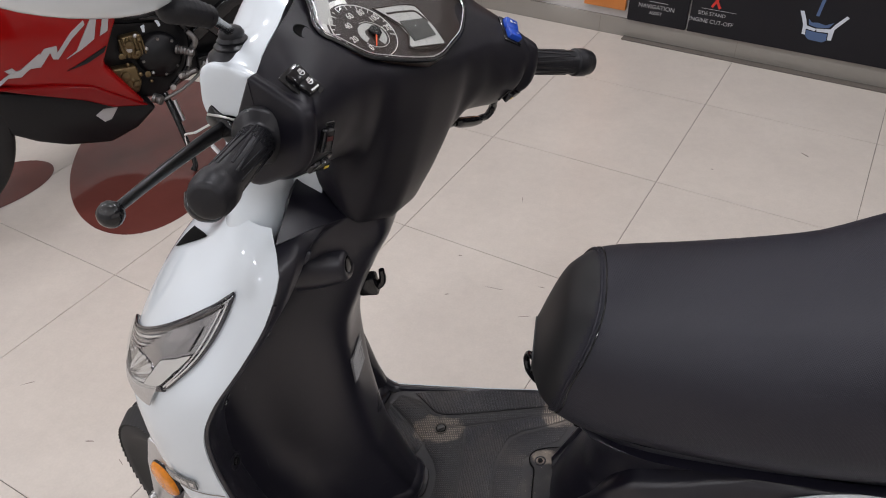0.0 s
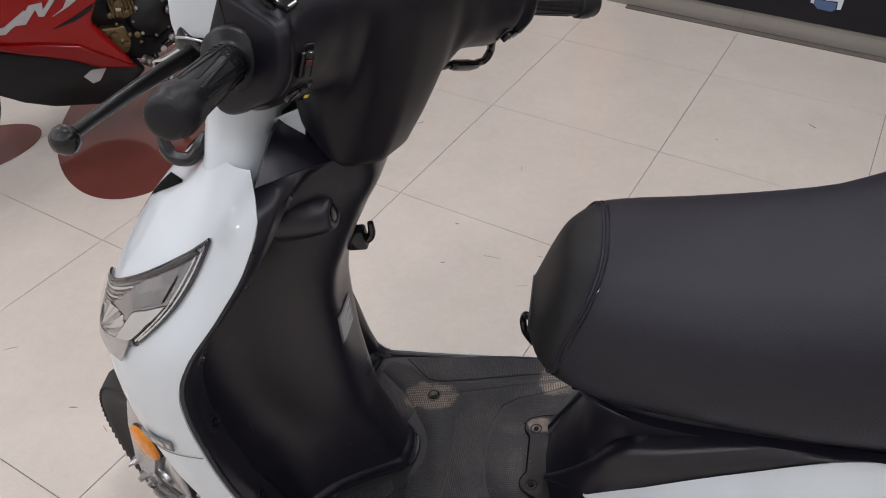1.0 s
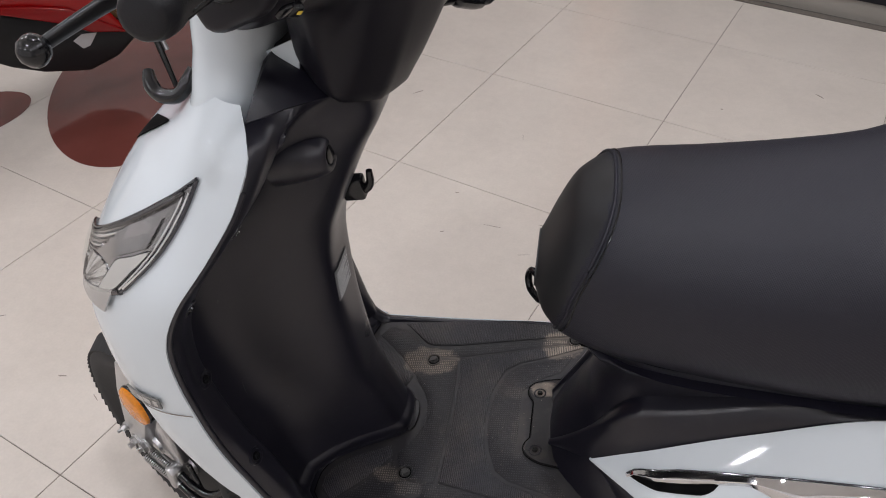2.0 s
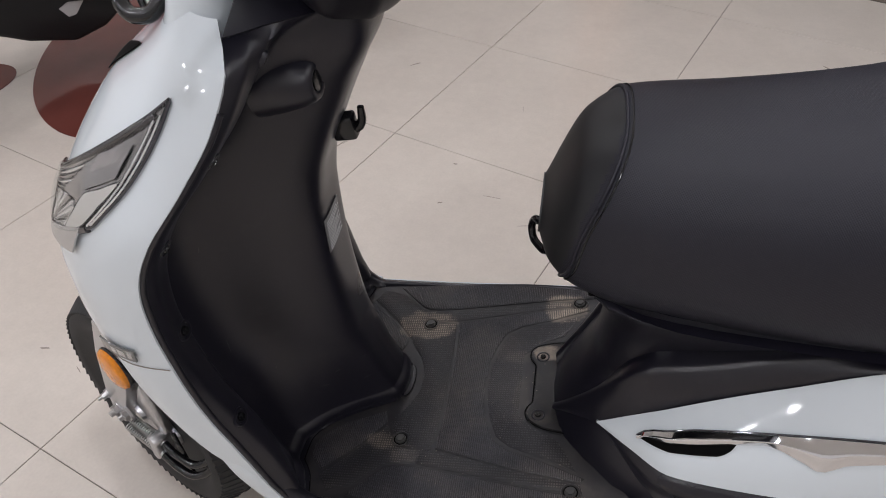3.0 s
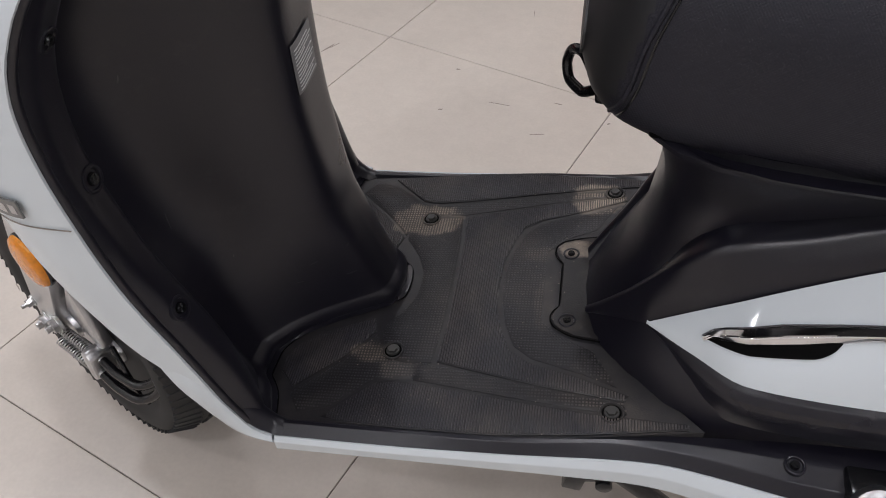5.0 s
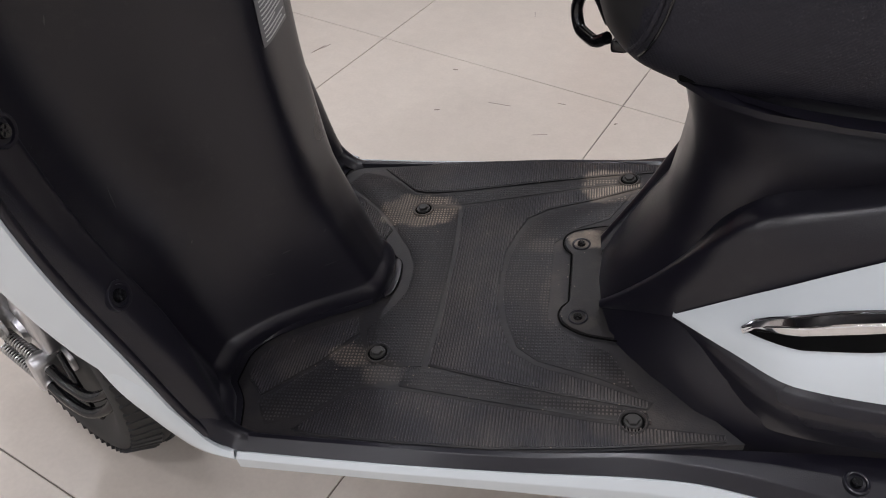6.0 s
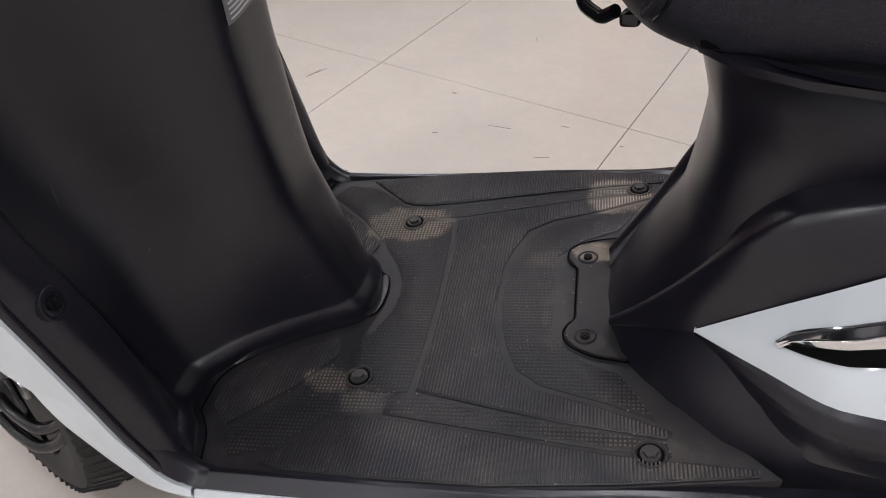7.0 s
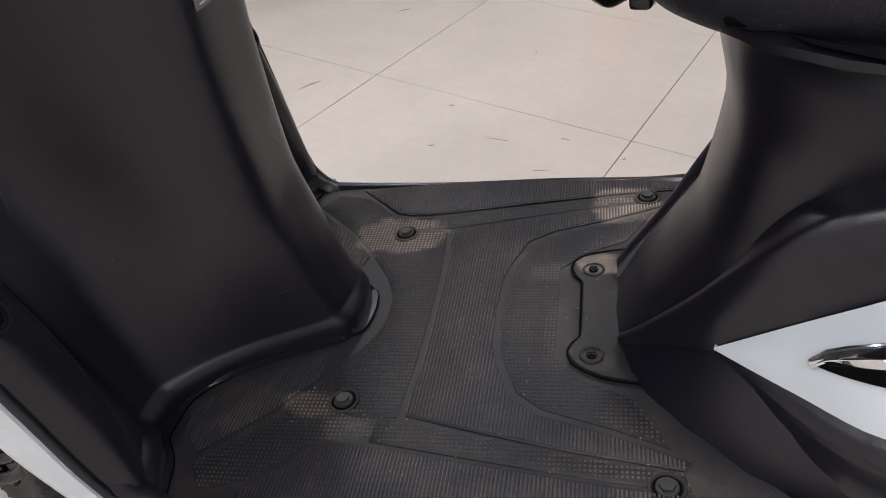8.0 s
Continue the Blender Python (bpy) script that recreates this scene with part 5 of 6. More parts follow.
def arch(m, x, y, r, mat, base):
    """A small lamp sign: a half ring with rays."""
    bm = bmesh.new()
    for k in range(7):
        a = math.pi * (k / 6 - 0.5)
        bar(bm, (0.0006, r * 0.6, 0.0004), m @ pose(x + r * math.cos(a), y + r * math.sin(a), 0.0092, 0, 0, math.degrees(a)))
    bar(bm, (0.0006, 2 * r, 0.0004), m @ pose(x, y, 0.0092))
    for k in (-0.6, 0, 0.6):
        bar(bm, (r * 0.9, 0.0005, 0.0004), m @ pose(x - r * 0.8, y + r * k, 0.0092))
    part("symbol", bm, mat, base)


m1 = cowl_frame(0.040, -0.183, 0.0335, 0.28, -0.14, 0.94, (0.9, 0.35, -0.3))
sw1 = switch("dip_switch", m1, (0.026, 0.017), GLOSSBLACK, "black rocker switch with white signs")
arch(m1, -0.006, 0.002, 0.0026, SWWHITE, sw1)
arch(m1, 0.004, 0.001, 0.0026, SWWHITE, sw1)
for k in range(4):
    box("symbol", (0.0014, 0.0026, 0.0006), m1 @ pose(0.0105 + 0.0002 * k, -0.004 + 0.0024 * k, 0.0086), SWWHITE, sw1)
m2 = cowl_frame(0.0745, -0.175, 0.0, 1, -0.15, 0.25, (0, 1, 0))
sw2 = switch("indicator_switch", m2, (0.014, 0.022), GLOSSBLACK, "black sliding switch", [(0.001, 0.003, 0.006, 0.004)], REDPRINT)
m3 = cowl_frame(0.072, -0.166, -0.034, 1, -0.1, -0.2, (0, 1, 0))
sw3 = switch("horn_switch", m3, (0.022, 0.012), GLOSSBLACK, "black horn button with yellow sign", [(0.007, 0.001, 0.0045, 0.0035)], YELLOW)
m4 = cowl_frame(0.040, 0.163, 0.034, 0.30, 0.05, 0.94, (0.9, -0.55, -0.3))
sw4 = switch("engine_stop_switch", m4, (0.028, 0.019), BLUE, "blue rocker switch", [(-0.008, 0.003, 0.001, 0.004), (-0.008, -0.003, 0.003, 0.003), (0.008, 0.003, 0.0008, 0.003)])
m5 = cowl_frame(0.073, 0.179, -0.034, 1, 0.1, -0.35, (0, 1, 0))
sw5 = switch("starter_switch", m5, (0.026, 0.013), GLOSSBLACK, "black starter button with yellow sign", [(-0.005, 0.0, 0.004, 0.004)], YELLOW)
# mirror holes: the dark interior is a flat black disc on the cowl
for y in (-0.133, 0.124):
    lathe("mirror_hole_shade", [(-0.004, 0.0105), (0.0006, 0.0105), (0.0011, 0.0092), (0.0008, 0.0086), (0.0007, 0.0002)], head(-0.014, y, 0.0395), KK + RR * 0.1, VOID, cowl, "moulded ring with a black disc for the shade inside")
screw(head(0.078, 0.050, -0.110), RR + YY * 0.3, 0.006, cowl)
# slot in the neck, its shade given by a thin black box
box("neck_slot_shade", (0.026, 0.001, 0.012), cowl_frame(0.066, 0.078, -0.085, 1, 0.75, 0.0, (0, 1, 0)) @ pose(0, 0, 0, 90, 0, 0), VOID, cowl)

LEVERBLACK = material("satin_black_lever", (0.006, 0.006, 0.007), 0.3, spec=0.35, vary=0.1, scale=30)
# grips: fluted rubber, end caps already turned; levers, perch, cable
for sy in (-1, 1):
    a, b = head(0.036, sy * (0.203 if sy < 0 else 0.197), -0.019), head(0.099, sy * 0.322, 0.003)
    d = (b - a).normalized()
    L = (b - a).length
    x = d.orthogonal().normalized()
    y = d.cross(x)
    bm = bmesh.new()
    for k in range(16):
        w = 2 * math.pi * k / 16
        u_ = x * math.cos(w) + y * math.sin(w)
        m = on(a + d * (0.020 + (L - 0.052) / 2) + u_ * 0.0150, u_, d)
        bar(bm, (L - 0.058 - (0.025 if k % 2 else 0), 0.0026, 0.003), m @ pose(0.006 if k % 2 else 0, 0, 0, 0, 0, 3 if k % 4 < 2 else -3), 0.0008)
    for k in range(6):
        for j in range(16):
            w = 2 * math.pi * (j + 0.5 * (k % 2)) / 16
            u_ = x * math.cos(w) + y * math.sin(w)
            bar(bm, (0.0022, 0.0045, 0.002), on(a + d * (0.022 + k * 0.004) + u_ * 0.0151, u_, d))
    part("grip_flute", bm, GRIPRUBBER, grips[sy], "moulded ribs")
    la, lb = head(-0.012, sy * 0.192, -0.052), head(0.012, sy * 0.320, -0.088)
    ld = (lb - la).normalized()
    lw = (KK - ld * KK.dot(ld)).normalized()
    ln = ld.cross(lw)
    rings = []
    for k in range(19):
        f = k / 18
        c = la.lerp(lb, f) + lw * 0.004 * math.sin(math.pi * f)
        wid, thk = 0.0105 - 0.0045 * f, 0.0040 - 0.0008 * f
        rings.append([c + lw * wid * math.copysign(abs(math.sin(q)) ** 0.6, math.sin(q)) + ln * thk * math.copysign(abs(math.cos(q)) ** 0.6, math.cos(q)) for q in (2 * math.pi * m / 16 for m in range(16))])
    lever = loft("brake_lever", rings, LEVERBLACK, scooter, "glossy black brake lever")
    lathe("lever_ball", [(-0.0115, 0.002), (-0.009, 0.0075), (-0.004, 0.011), (0.0, 0.012), (0.004, 0.011), (0.009, 0.0075), (0.0115, 0.001)], head(0.014, sy * 0.326, -0.089), YY, GLOSSBLACK, lever, sides=20)
    box("lever_perch", (0.04, 0.03, 0.022), on(head(-0.012, sy * 0.190, -0.050), KK, RR), GLOSSBLACK, lever, bevel=0.005)
    tube("perch_wire", [head(-0.045, sy * 0.2, -0.105), head(-0.052, sy * 0.2, -0.098), head(-0.041, sy * 0.2, -0.084), head(-0.022, sy * 0.2, -0.056), head(0.0, sy * 0.2, -0.034)], 0.0012, CHROME, lever, "chrome wire", n=24, sides=8)
    tube("perch_clip", [head(-0.03, sy * 0.196, -0.06), head(-0.028, sy * 0.205, -0.05), head(-0.008, sy * 0.207, -0.036), head(0.004, sy * 0.206, -0.03)], 0.0012, STEEL, lever, "steel clip", n=16, sides=8)
box("lever_rod", (0.004, 0.003, 0.016), on(head(-0.005, -0.205, -0.075), RR, KK), SWWHITE, lever, bevel=0.001)
cable = tube("throttle_cable", [head(0.045, 0.212, -0.055), head(0.045, 0.219, -0.077), head(0.045, 0.231, -0.095), head(0.045, 0.226, -0.110), head(0.045, 0.188, -0.108), head(0.045, 0.145, -0.099), head(0.045, 0.11, -0.097), head(0.03, 0.06, -0.09)], [0.0055, 0.0055, 0.0055, 0.005, 0.0045, 0.0035, 0.003, 0.003], GLOSSBLACK, scooter, "black throttle cable with rubber boot", n=60, sides=10)
tube("cable_boot", [head(0.045, 0.212, -0.1125), head(0.045, 0.19, -0.1085), head(0.045, 0.155, -0.1010), head(0.045, 0.143, -0.0985)], [0.0055, 0.0072, 0.0068, 0.0045], GLOSSBLACK, cable, n=16, sides=12)
lathe("cable_knob", [(0, 0.0095), (0.01, 0.0105), (0.016, 0.009), (0.018, 0.003)], head(0.055, 0.238, -0.038), YY * 0.2 - KK, GLOSSBLACK, cable)

# mirror with its boot and stem
BOOT_AX = Vector((-0.04, 0.06, 1)).normalized()
BOOT0 = head(-0.047, -0.172, -0.003)
boot = lathe("mirror_boot", [(-0.014, 0.025), (0.0, 0.0255), (0.003, 0.024), (0.008, 0.0175), (0.010, 0.018), (0.013, 0.0135), (0.015, 0.0145), (0.018, 0.0115), (0.021, 0.012), (0.025, 0.0095), (0.027, 0.006)], BOOT0, BOOT_AX, GRIPRUBBER, scooter, "black rubber mirror boot", sides=28)
P_A, P_B, P_C, P_D = BOOT0 + BOOT_AX * 0.022, Vector((-0.114, -0.200, 1.188)), Vector((-0.112, -0.235, 1.208)), Vector((-0.113, -0.268, 1.224))
tube("mirror_stem", [P_A, P_A.lerp(P_B, 0.6), P_B, P_C], 0.0046, GLOSSBLACK, boot, "black mirror stem", n=24, sides=12)
for k in range(7):
    c = P_B.lerp(P_D, 0.05 + 0.13 * k)
    lathe("stem_sleeve", [(-0.004, 0.0075), (0, 0.0095 + 0.0004 * k), (0.004, 0.0075)], c, P_D - P_B, GRIPRUBBER, boot, sides=16)
mirror_c = Vector((-0.163, -0.294, 1.2585))
rings = []
ma = Vector((1, 0.12, -0.05)).normalized()
mb = Vector((0.15, -0.55, 0.82)).normalized()
mb = (mb - ma * mb.dot(ma)).normalized()
mcx = ma.cross(mb)
for k in range(15):
    w = math.pi * k / 14
    c = mirror_c - ma * 0.075 * math.cos(w)
    s = max(0.04, math.sin(w) ** 0.6)
    rings.append([c + mb * 0.042 * s * math.sin(q) + mcx * 0.030 * s * math.cos(q) for q in (2 * math.pi * j / 28 for j in range(28))])
housing = loft("mirror_housing", rings, WHITE, boot, "glossy white mirror housing")

# brake hose guide in front of the collar, tab beside the steering head
guide = tube("hose_guide", [(-0.262, -0.055, 0.905), (-0.255, -0.068, 0.897), (-0.240, -0.077, 0.891), (-0.224, -0.079, 0.893), (-0.212, -0.072, 0.905), (-0.207, -0.063, 0.918)], [0.006, 0.008, 0.008, 0.008, 0.008, 0.005], GLOSSBLACK, scooter, "black hose guide", n=24, sides=10)
sheet("collar_tab", lambda a, b: Vector((-0.131, -0.06, 0.940)).lerp(Vector((-0.089, -0.062, 0.962)), a).lerp(Vector((-0.113, -0.058, 0.932)).lerp(Vector((-0.094, -0.060, 0.918)), a), b), 6, 6, 0.002, WHITE, scooter, "white plastic tab")
box("wire_clip", (0.006, 0.003, 0.004), pose(-0.085, -0.055, 0.905, 0, 30, 0), material("green_clip", (0.03, 0.35, 0.22), 0.4, vary=0.1), scooter, "small green clip", bevel=0.001)

# ---- instrument ----
DASHN = (KK + RR * 0.17).normalized()
DASHM = on(head(0, 0, 0.034), DASHN, YY)  # x to the right, y forwards


def dash(r, y, up=0.0):
    return head(r, y, 0.034 - 0.17 * r) + DASHN * up


DARKFACE = material("brown_black_face", (0.020, 0.0105, 0.007), 0.35, vary=0.15, scale=20)
FACEWHITE = material("cream_print", (0.72, 0.70, 0.66), 0.5, vary=0.03)
FACEGREY = material("grey_face", (0.46, 0.45, 0.42), 0.45, vary=0.05)
LCD = material("dead_display", (0.055, 0.055, 0.05), 0.25, vary=0.1)
NEEDLE = material("orange_needle", (0.85, 0.12, 0.03), 0.4, vary=0.02)
OUT = [(0.049, -0.001), (0.044, -0.030), (0.036, -0.059), (0.026, -0.086), (0.013, -0.099), (0.003, -0.108), (-0.006, -0.118), (-0.020, -0.117), (-0.031, -0.110), (-0.060, -0.095), (-0.085, -0.07), (-0.10, 0.0), (-0.085, 0.075), (-0.06, 0.105), (-0.030, 0.122), (-0.014, 0.123), (0.002, 0.109), (0.024, 0.078), (0.038, 0.042), (0.046, 0.02)]


def dash_plate(name, pts, up, thick, m, parent, label=""):
    bm = bmesh.new()
    face = bm.faces.new([bm.verts.new(dash(r, y, up)) for r, y in pts])
    bm.normal_update()
    ext = bmesh.ops.extrude_face_region(bm, geom=[face])
    bmesh.ops.translate(bm, verts=[g for g in ext["geom"] if isinstance(g, bmesh.types.BMVert)], vec=-DASHN * thick)
    return part(name, bm, m, parent, label)


def circle(cr, cy, rad, n=40, a0=0, a1=360):
    return [(cr + 0.82 * rad * math.cos(radians(a)), cy + rad * math.sin(radians(a))) for a in np.linspace(a0, a1, n, endpoint=a1 - a0 < 360)]


def band(cr, cy, r0, r1, a0, a1, n=40):
    return circle(cr, cy, r1, n, a0, a1) + circle(cr, cy, r0, n, a0, a1)[::-1]


panel_ = dash_plate("instrument", OUT, 0.004, 0.014, DARKFACE, cowl, "dark instrument face below a clear cover")
tube("bezel", [dash(r, y, 0.006) for r, y in OUT + OUT[:1]], 0.0024, GLOSSBLACK, panel_, "gloss black bezel", n=90, sides=10)
# highlight along the clear cover's edge, modelled as a thin chrome tube
tube("cover_edge_glint", [dash(-0.028 + (r + 0.028) * 0.965, -0.002 + (y + 0.002) * 0.965, 0.0085) for r, y in OUT + OUT[:1]], 0.0008, BRIGHTCHROME, panel_, "bright line for the highlight on the clear cover's edge", n=120, sides=6)
DC = (-0.002, -0.062)
dial = dash_plate("dial", circle(*DC, 0.0435), 0.0052, 0.001, DARKFACE, panel_, "dark round speed dial")
dash_plate("dial_ring", band(*DC, 0.0402, 0.0412, -130, 200), 0.0058, 0.0005, FACEWHITE, dial)
dash_plate("grey_crescent", band(0.004, -0.055, 0.009, 0.0175, 20, 300), 0.0058, 0.0005, FACEGREY, dial, "grey inner crescent")
dash_plate("crescent_line", band(0.004, -0.054, 0.0195, 0.0200, -60, 200), 0.0058, 0.0005, FACEWHITE, dial)
dash_plate("dial_surround", band(*DC, 0.0435, 0.0500, 170, 290), 0.0050, 0.001, FACEWHITE, panel_, "pale crescent beside the dial")
dash_plate("frame_left", [(-0.03, -0.112), (-0.022, -0.113), (-0.014, -0.095), (-0.03, -0.085), (-0.045, -0.075), (-0.05, -0.088)], 0.0054, 0.001, FACEGREY, panel_)
for k in range(22):
    a = 70 + 230 * k / 21
    c, s_ = 0.82 * math.cos(radians(a)), math.sin(radians(a))
    ln = 0.006 if k % 2 == 0 else 0.003
    w = 0.0004
    q = [(DC[0] + c * 0.0395 - s_ * w, DC[1] + s_ * 0.0395 + c * w), (DC[0] + c * (0.0395 - ln) - s_ * w, DC[1] + s_ * (0.0395 - ln) + c * w), (DC[0] + c * (0.0395 - ln) + s_ * w, DC[1] + s_ * (0.0395 - ln) - c * w), (DC[0] + c * 0.0395 + s_ * w, DC[1] + s_ * 0.0395 - c * w)]
    dash_plate("tick", q, 0.0059, 0.0005, FACEWHITE, dial)


def lettering(text, m, size, mat, parent, name="numeral"):
    cu = bpy.data.curves.new(name, "FONT")
    cu.body, cu.size, cu.extrude, cu.align_x, cu.align_y = text, size, 0.0002, "CENTER", "CENTER"
    tmp = bpy.data.objects.new("tmp_text", cu)
    me = bpy.data.meshes.new_from_object(tmp)
    bpy.data.objects.remove(tmp)
    me.transform(m)
    me.materials.clear()
    me.materials.append(mat)
    ob = new(name, me)
    ob.parent = parent
    return ob


def dash_m(r, y, up, turn=0):
    m = DASHM.to_3x3().to_4x4()
    m.translation = dash(r, y, up)
    return m @ pose(0, 0, 0, 0, 0, turn)


for text, r, y in (("40", -0.010, -0.074), ("60", -0.021, -0.062), ("80", -0.023, -0.044), ("100", -0.014, -0.032), ("120", 0.0, -0.026), ("0", 0.019, -0.067), ("20", 0.006, -0.080)):
    lettering(text, dash_m(r, y - 0.004, 0.0062, 12), 0.0098, FACEWHITE, dial)
dash_plate("needle", [(0.003, -0.0488), (0.003, -0.0512), (0.019, -0.0658), (0.0195, -0.0648)], 0.0085, 0.0006, NEEDLE, dial, "orange pointer")
lathe("needle_cap", [(0, 0.007), (0.003, 0.0065), (0.0035, 0.001)], dash(0.002, -0.05, 0.0058), DASHN, GLOSSBLACK, dial)
CREAM = [(-0.026, -0.026), (-0.026, -0.009), (-0.025, 0.022), (-0.020, 0.040), (-0.008, 0.042), (0.008, 0.043), (0.032, 0.038), (0.027, -0.018), (0.012, -0.005), (-0.001, -0.006), (-0.012, -0.014)]
cream = dash_plate("display_surround", CREAM, 0.0054, 0.001, FACEGREY, panel_, "pale grey display surround")
tube("surround_edge", [dash(r, y, 0.0056) for r, y in CREAM + CREAM[:1]], 0.0009, DARKFACE, cream, n=80, sides=6)
tube("surround_line", [dash(r, y, 0.0056) for r, y in ((-0.017, -0.012), (-0.016, 0.015), (-0.012, 0.034), (0.002, 0.040))], 0.0012, DARKFACE, cream, n=30, sides=6)
dash_plate("display", [(-0.005, -0.003), (-0.003, 0.038), (0.020, 0.034), (0.022, -0.005)], 0.0062, 0.001, LCD, panel_, "dark blank display")
_oy = OUT + OUT[:1]
OUT_R, OUT_Y = curve1(np.linspace(0, 1, len(_oy)), [p[0] for p in _oy]), curve1(np.linspace(0, 1, len(_oy)), [p[1] for p in _oy])
glass = sheet("clear_cover", lambda a, b: dash(-0.028 + (OUT_R(b) + 0.028) * a, -0.002 + (OUT_Y(b) + 0.002) * a, 0.006 + 0.011 * (1 - a ** 4)), 10, 65, 0.0015, CLEAR, panel_, "clear domed instrument cover")
glass.visible_shadow = False

# ---- banner wall ----
SKIRT = material("grey_stone_skirting", (0.30, 0.28, 0.25), 0.12, vary=0.08, scale=5, rough_vary=0.04)
STRIP = material("dark_stone_strip", (0.12, 0.105, 0.09), 0.2, vary=0.15, scale=8)
BOARD = material("black_board", (0.008, 0.008, 0.012), 0.45, spec=0.3, vary=0.1, scale=3)
BOARDTEXT = material("white_lettering", (0.40, 0.40, 0.41), 0.5, vary=0.02)
PALE = material("pale_print", (0.6, 0.64, 0.7), 0.5, vary=0.05)
STEELBLUE = material("steel_blue_print", (0.07, 0.12, 0.24), 0.4, vary=0.1)
REDSIGN = material("red_print", (0.6, 0.03, 0.02), 0.5, vary=0.05)
ORANGE = material("orange_panel", (0.62, 0.22, 0.05), 0.4, vary=0.12, scale=12)


def wall_box(name, u0, u1, z0, z1, out, thick, m, parent=None, label="", bevel=0.0):
    """A flat box before the banner wall, its face out metres from it."""
    return box(name, (u1 - u0, thick, z1 - z0), ROOM @ pose((u0 + u1) / 2, ROOM_V1 - out + thick / 2, (z0 + z1) / 2), m, parent, label, bevel)


sk = wall_box("baseboard", -5.3, 5.3, 0.0, 0.080, 0.012, 0.012, SKIRT, None, bevel=0.001)
tagged(sk, "glossy grey stone skirting along the wall", "skirting", kind="structure")
for k in range(-8, 8):
    wall_box("joint", 0.6 * k - 0.005, 0.6 * k - 0.002, 0.001, 0.074, 0.0125, 0.001, GROUT, sk)
tagged(wall_box("trim", 0.115, 5.3, 0.0, 0.006, 0.052, 0.038, STRIP, None, bevel=0.001), "dark stone strip on the floor below the boards", "floor strip", kind="structure")


def board(u0, u1, label):
    ob = wall_box("display_board", u0, u1, 0.086, 1.85, 0.03, 0.025, BOARD, None, bevel=0.002)
    return tagged(ob, label, "display board", group="boards on the wall")


def wall_text(text, u, z, size, parent, name="lettering", mat=None):
    lettering(text, ROOM @ pose(u, ROOM_V1 - 0.031, z, 90, 0, 0), size, mat or BOARDTEXT, parent, name)


b1 = board(0.122, 0.376, "tall black display board with white lettering")
wall_text("NAVIGATION", 0.243, 0.161, 0.0255, b1)
wall_text("ASSIST", 0.243, 0.135, 0.019, b1)
wall_box("rule", 0.21, 0.29, 0.182, 0.184, 0.0312, 0.001, BOARDTEXT, b1)
b2 = board(0.386, 2.4, "wide black display board with white lettering and a blue picture")
wall_text("SIDE STAND", 0.474, 0.175, 0.0205, b2)
wall_text("ENGINE CUT-OFF", 0.474, 0.1435, 0.0235, b2)
wall_box("rule", 0.43, 0.57, 0.194, 0.1955, 0.0312, 0.001, BOARDTEXT, b2)
for u0, z0, tilt in ((0.478, 0.222, 30), (0.492, 0.220, -30), (0.485, 0.247, 0)):
    box("red_mark", (0.010, 0.001, 0.04), ROOM @ pose(u0, ROOM_V1 - 0.031, z0, 0, tilt, 0), REDSIGN, b2)
# the blue picture: a plain emblem of pale arms and blue facets
for pts, m in (([(0.799, 0.23), (0.812, 0.232), (0.828, 0.20), (0.835, 0.178), (0.872, 0.17), (0.868, 0.160), (0.835, 0.165), (0.838, 0.14), (0.825, 0.142), (0.822, 0.178)], PALE),
               ([(0.975, 0.232), (0.965, 0.238), (0.935, 0.20), (0.922, 0.178), (0.872, 0.172), (0.876, 0.160), (0.918, 0.164), (0.922, 0.134), (0.936, 0.136), (0.936, 0.178)], PALE),
               ([(0.838, 0.160), (0.872, 0.157), (0.915, 0.158), (0.918, 0.132), (0.905, 0.122), (0.855, 0.124), (0.840, 0.136)], STEELBLUE),
               ([(0.836, 0.205), (0.842, 0.182), (0.872, 0.176), (0.915, 0.182), (0.928, 0.205), (0.900, 0.190), (0.872, 0.196), (0.85, 0.192)], STEELBLUE)):
    bm = bmesh.new()
    face = bm.faces.new([bm.verts.new((u + 0.003, 0, z + 0.022)) for u, z in pts])
    ext = bmesh.ops.extrude_face_region(bm, geom=[face])
    bmesh.ops.translate(bm, verts=[g for g in ext["geom"] if isinstance(g, bmesh.types.BMVert)], vec=(0, -0.0012, 0))
    bm.transform(ROOM @ pose(0, ROOM_V1 - 0.0302, 0))
    part("picture_piece", bm, m, b2)
box("picture_stem", (0.012, 0.001, 0.08), ROOM @ pose(0.871, ROOM_V1 - 0.031, 0.282, 0, 6, 0), STEELBLUE, b2)
tagged(wall_box("orange_board", -0.08, 0.108, 0.121, 1.6, 0.03, 0.025, ORANGE, None, bevel=0.002), "orange and brown wall panel", "wall panel", group="boards on the wall")
tagged(wall_box("wall_board", -1.4, -0.27, 0.105, 1.6, 0.03, 0.025, BOARD, None, bevel=0.002), "dark wall panel", "wall panel", group="boards on the wall")

# ---- ceiling lamps ----
DIFFUSER = emitter("lamp_diffuser", (1.0, 0.98, 0.95), 3.0)
first = None
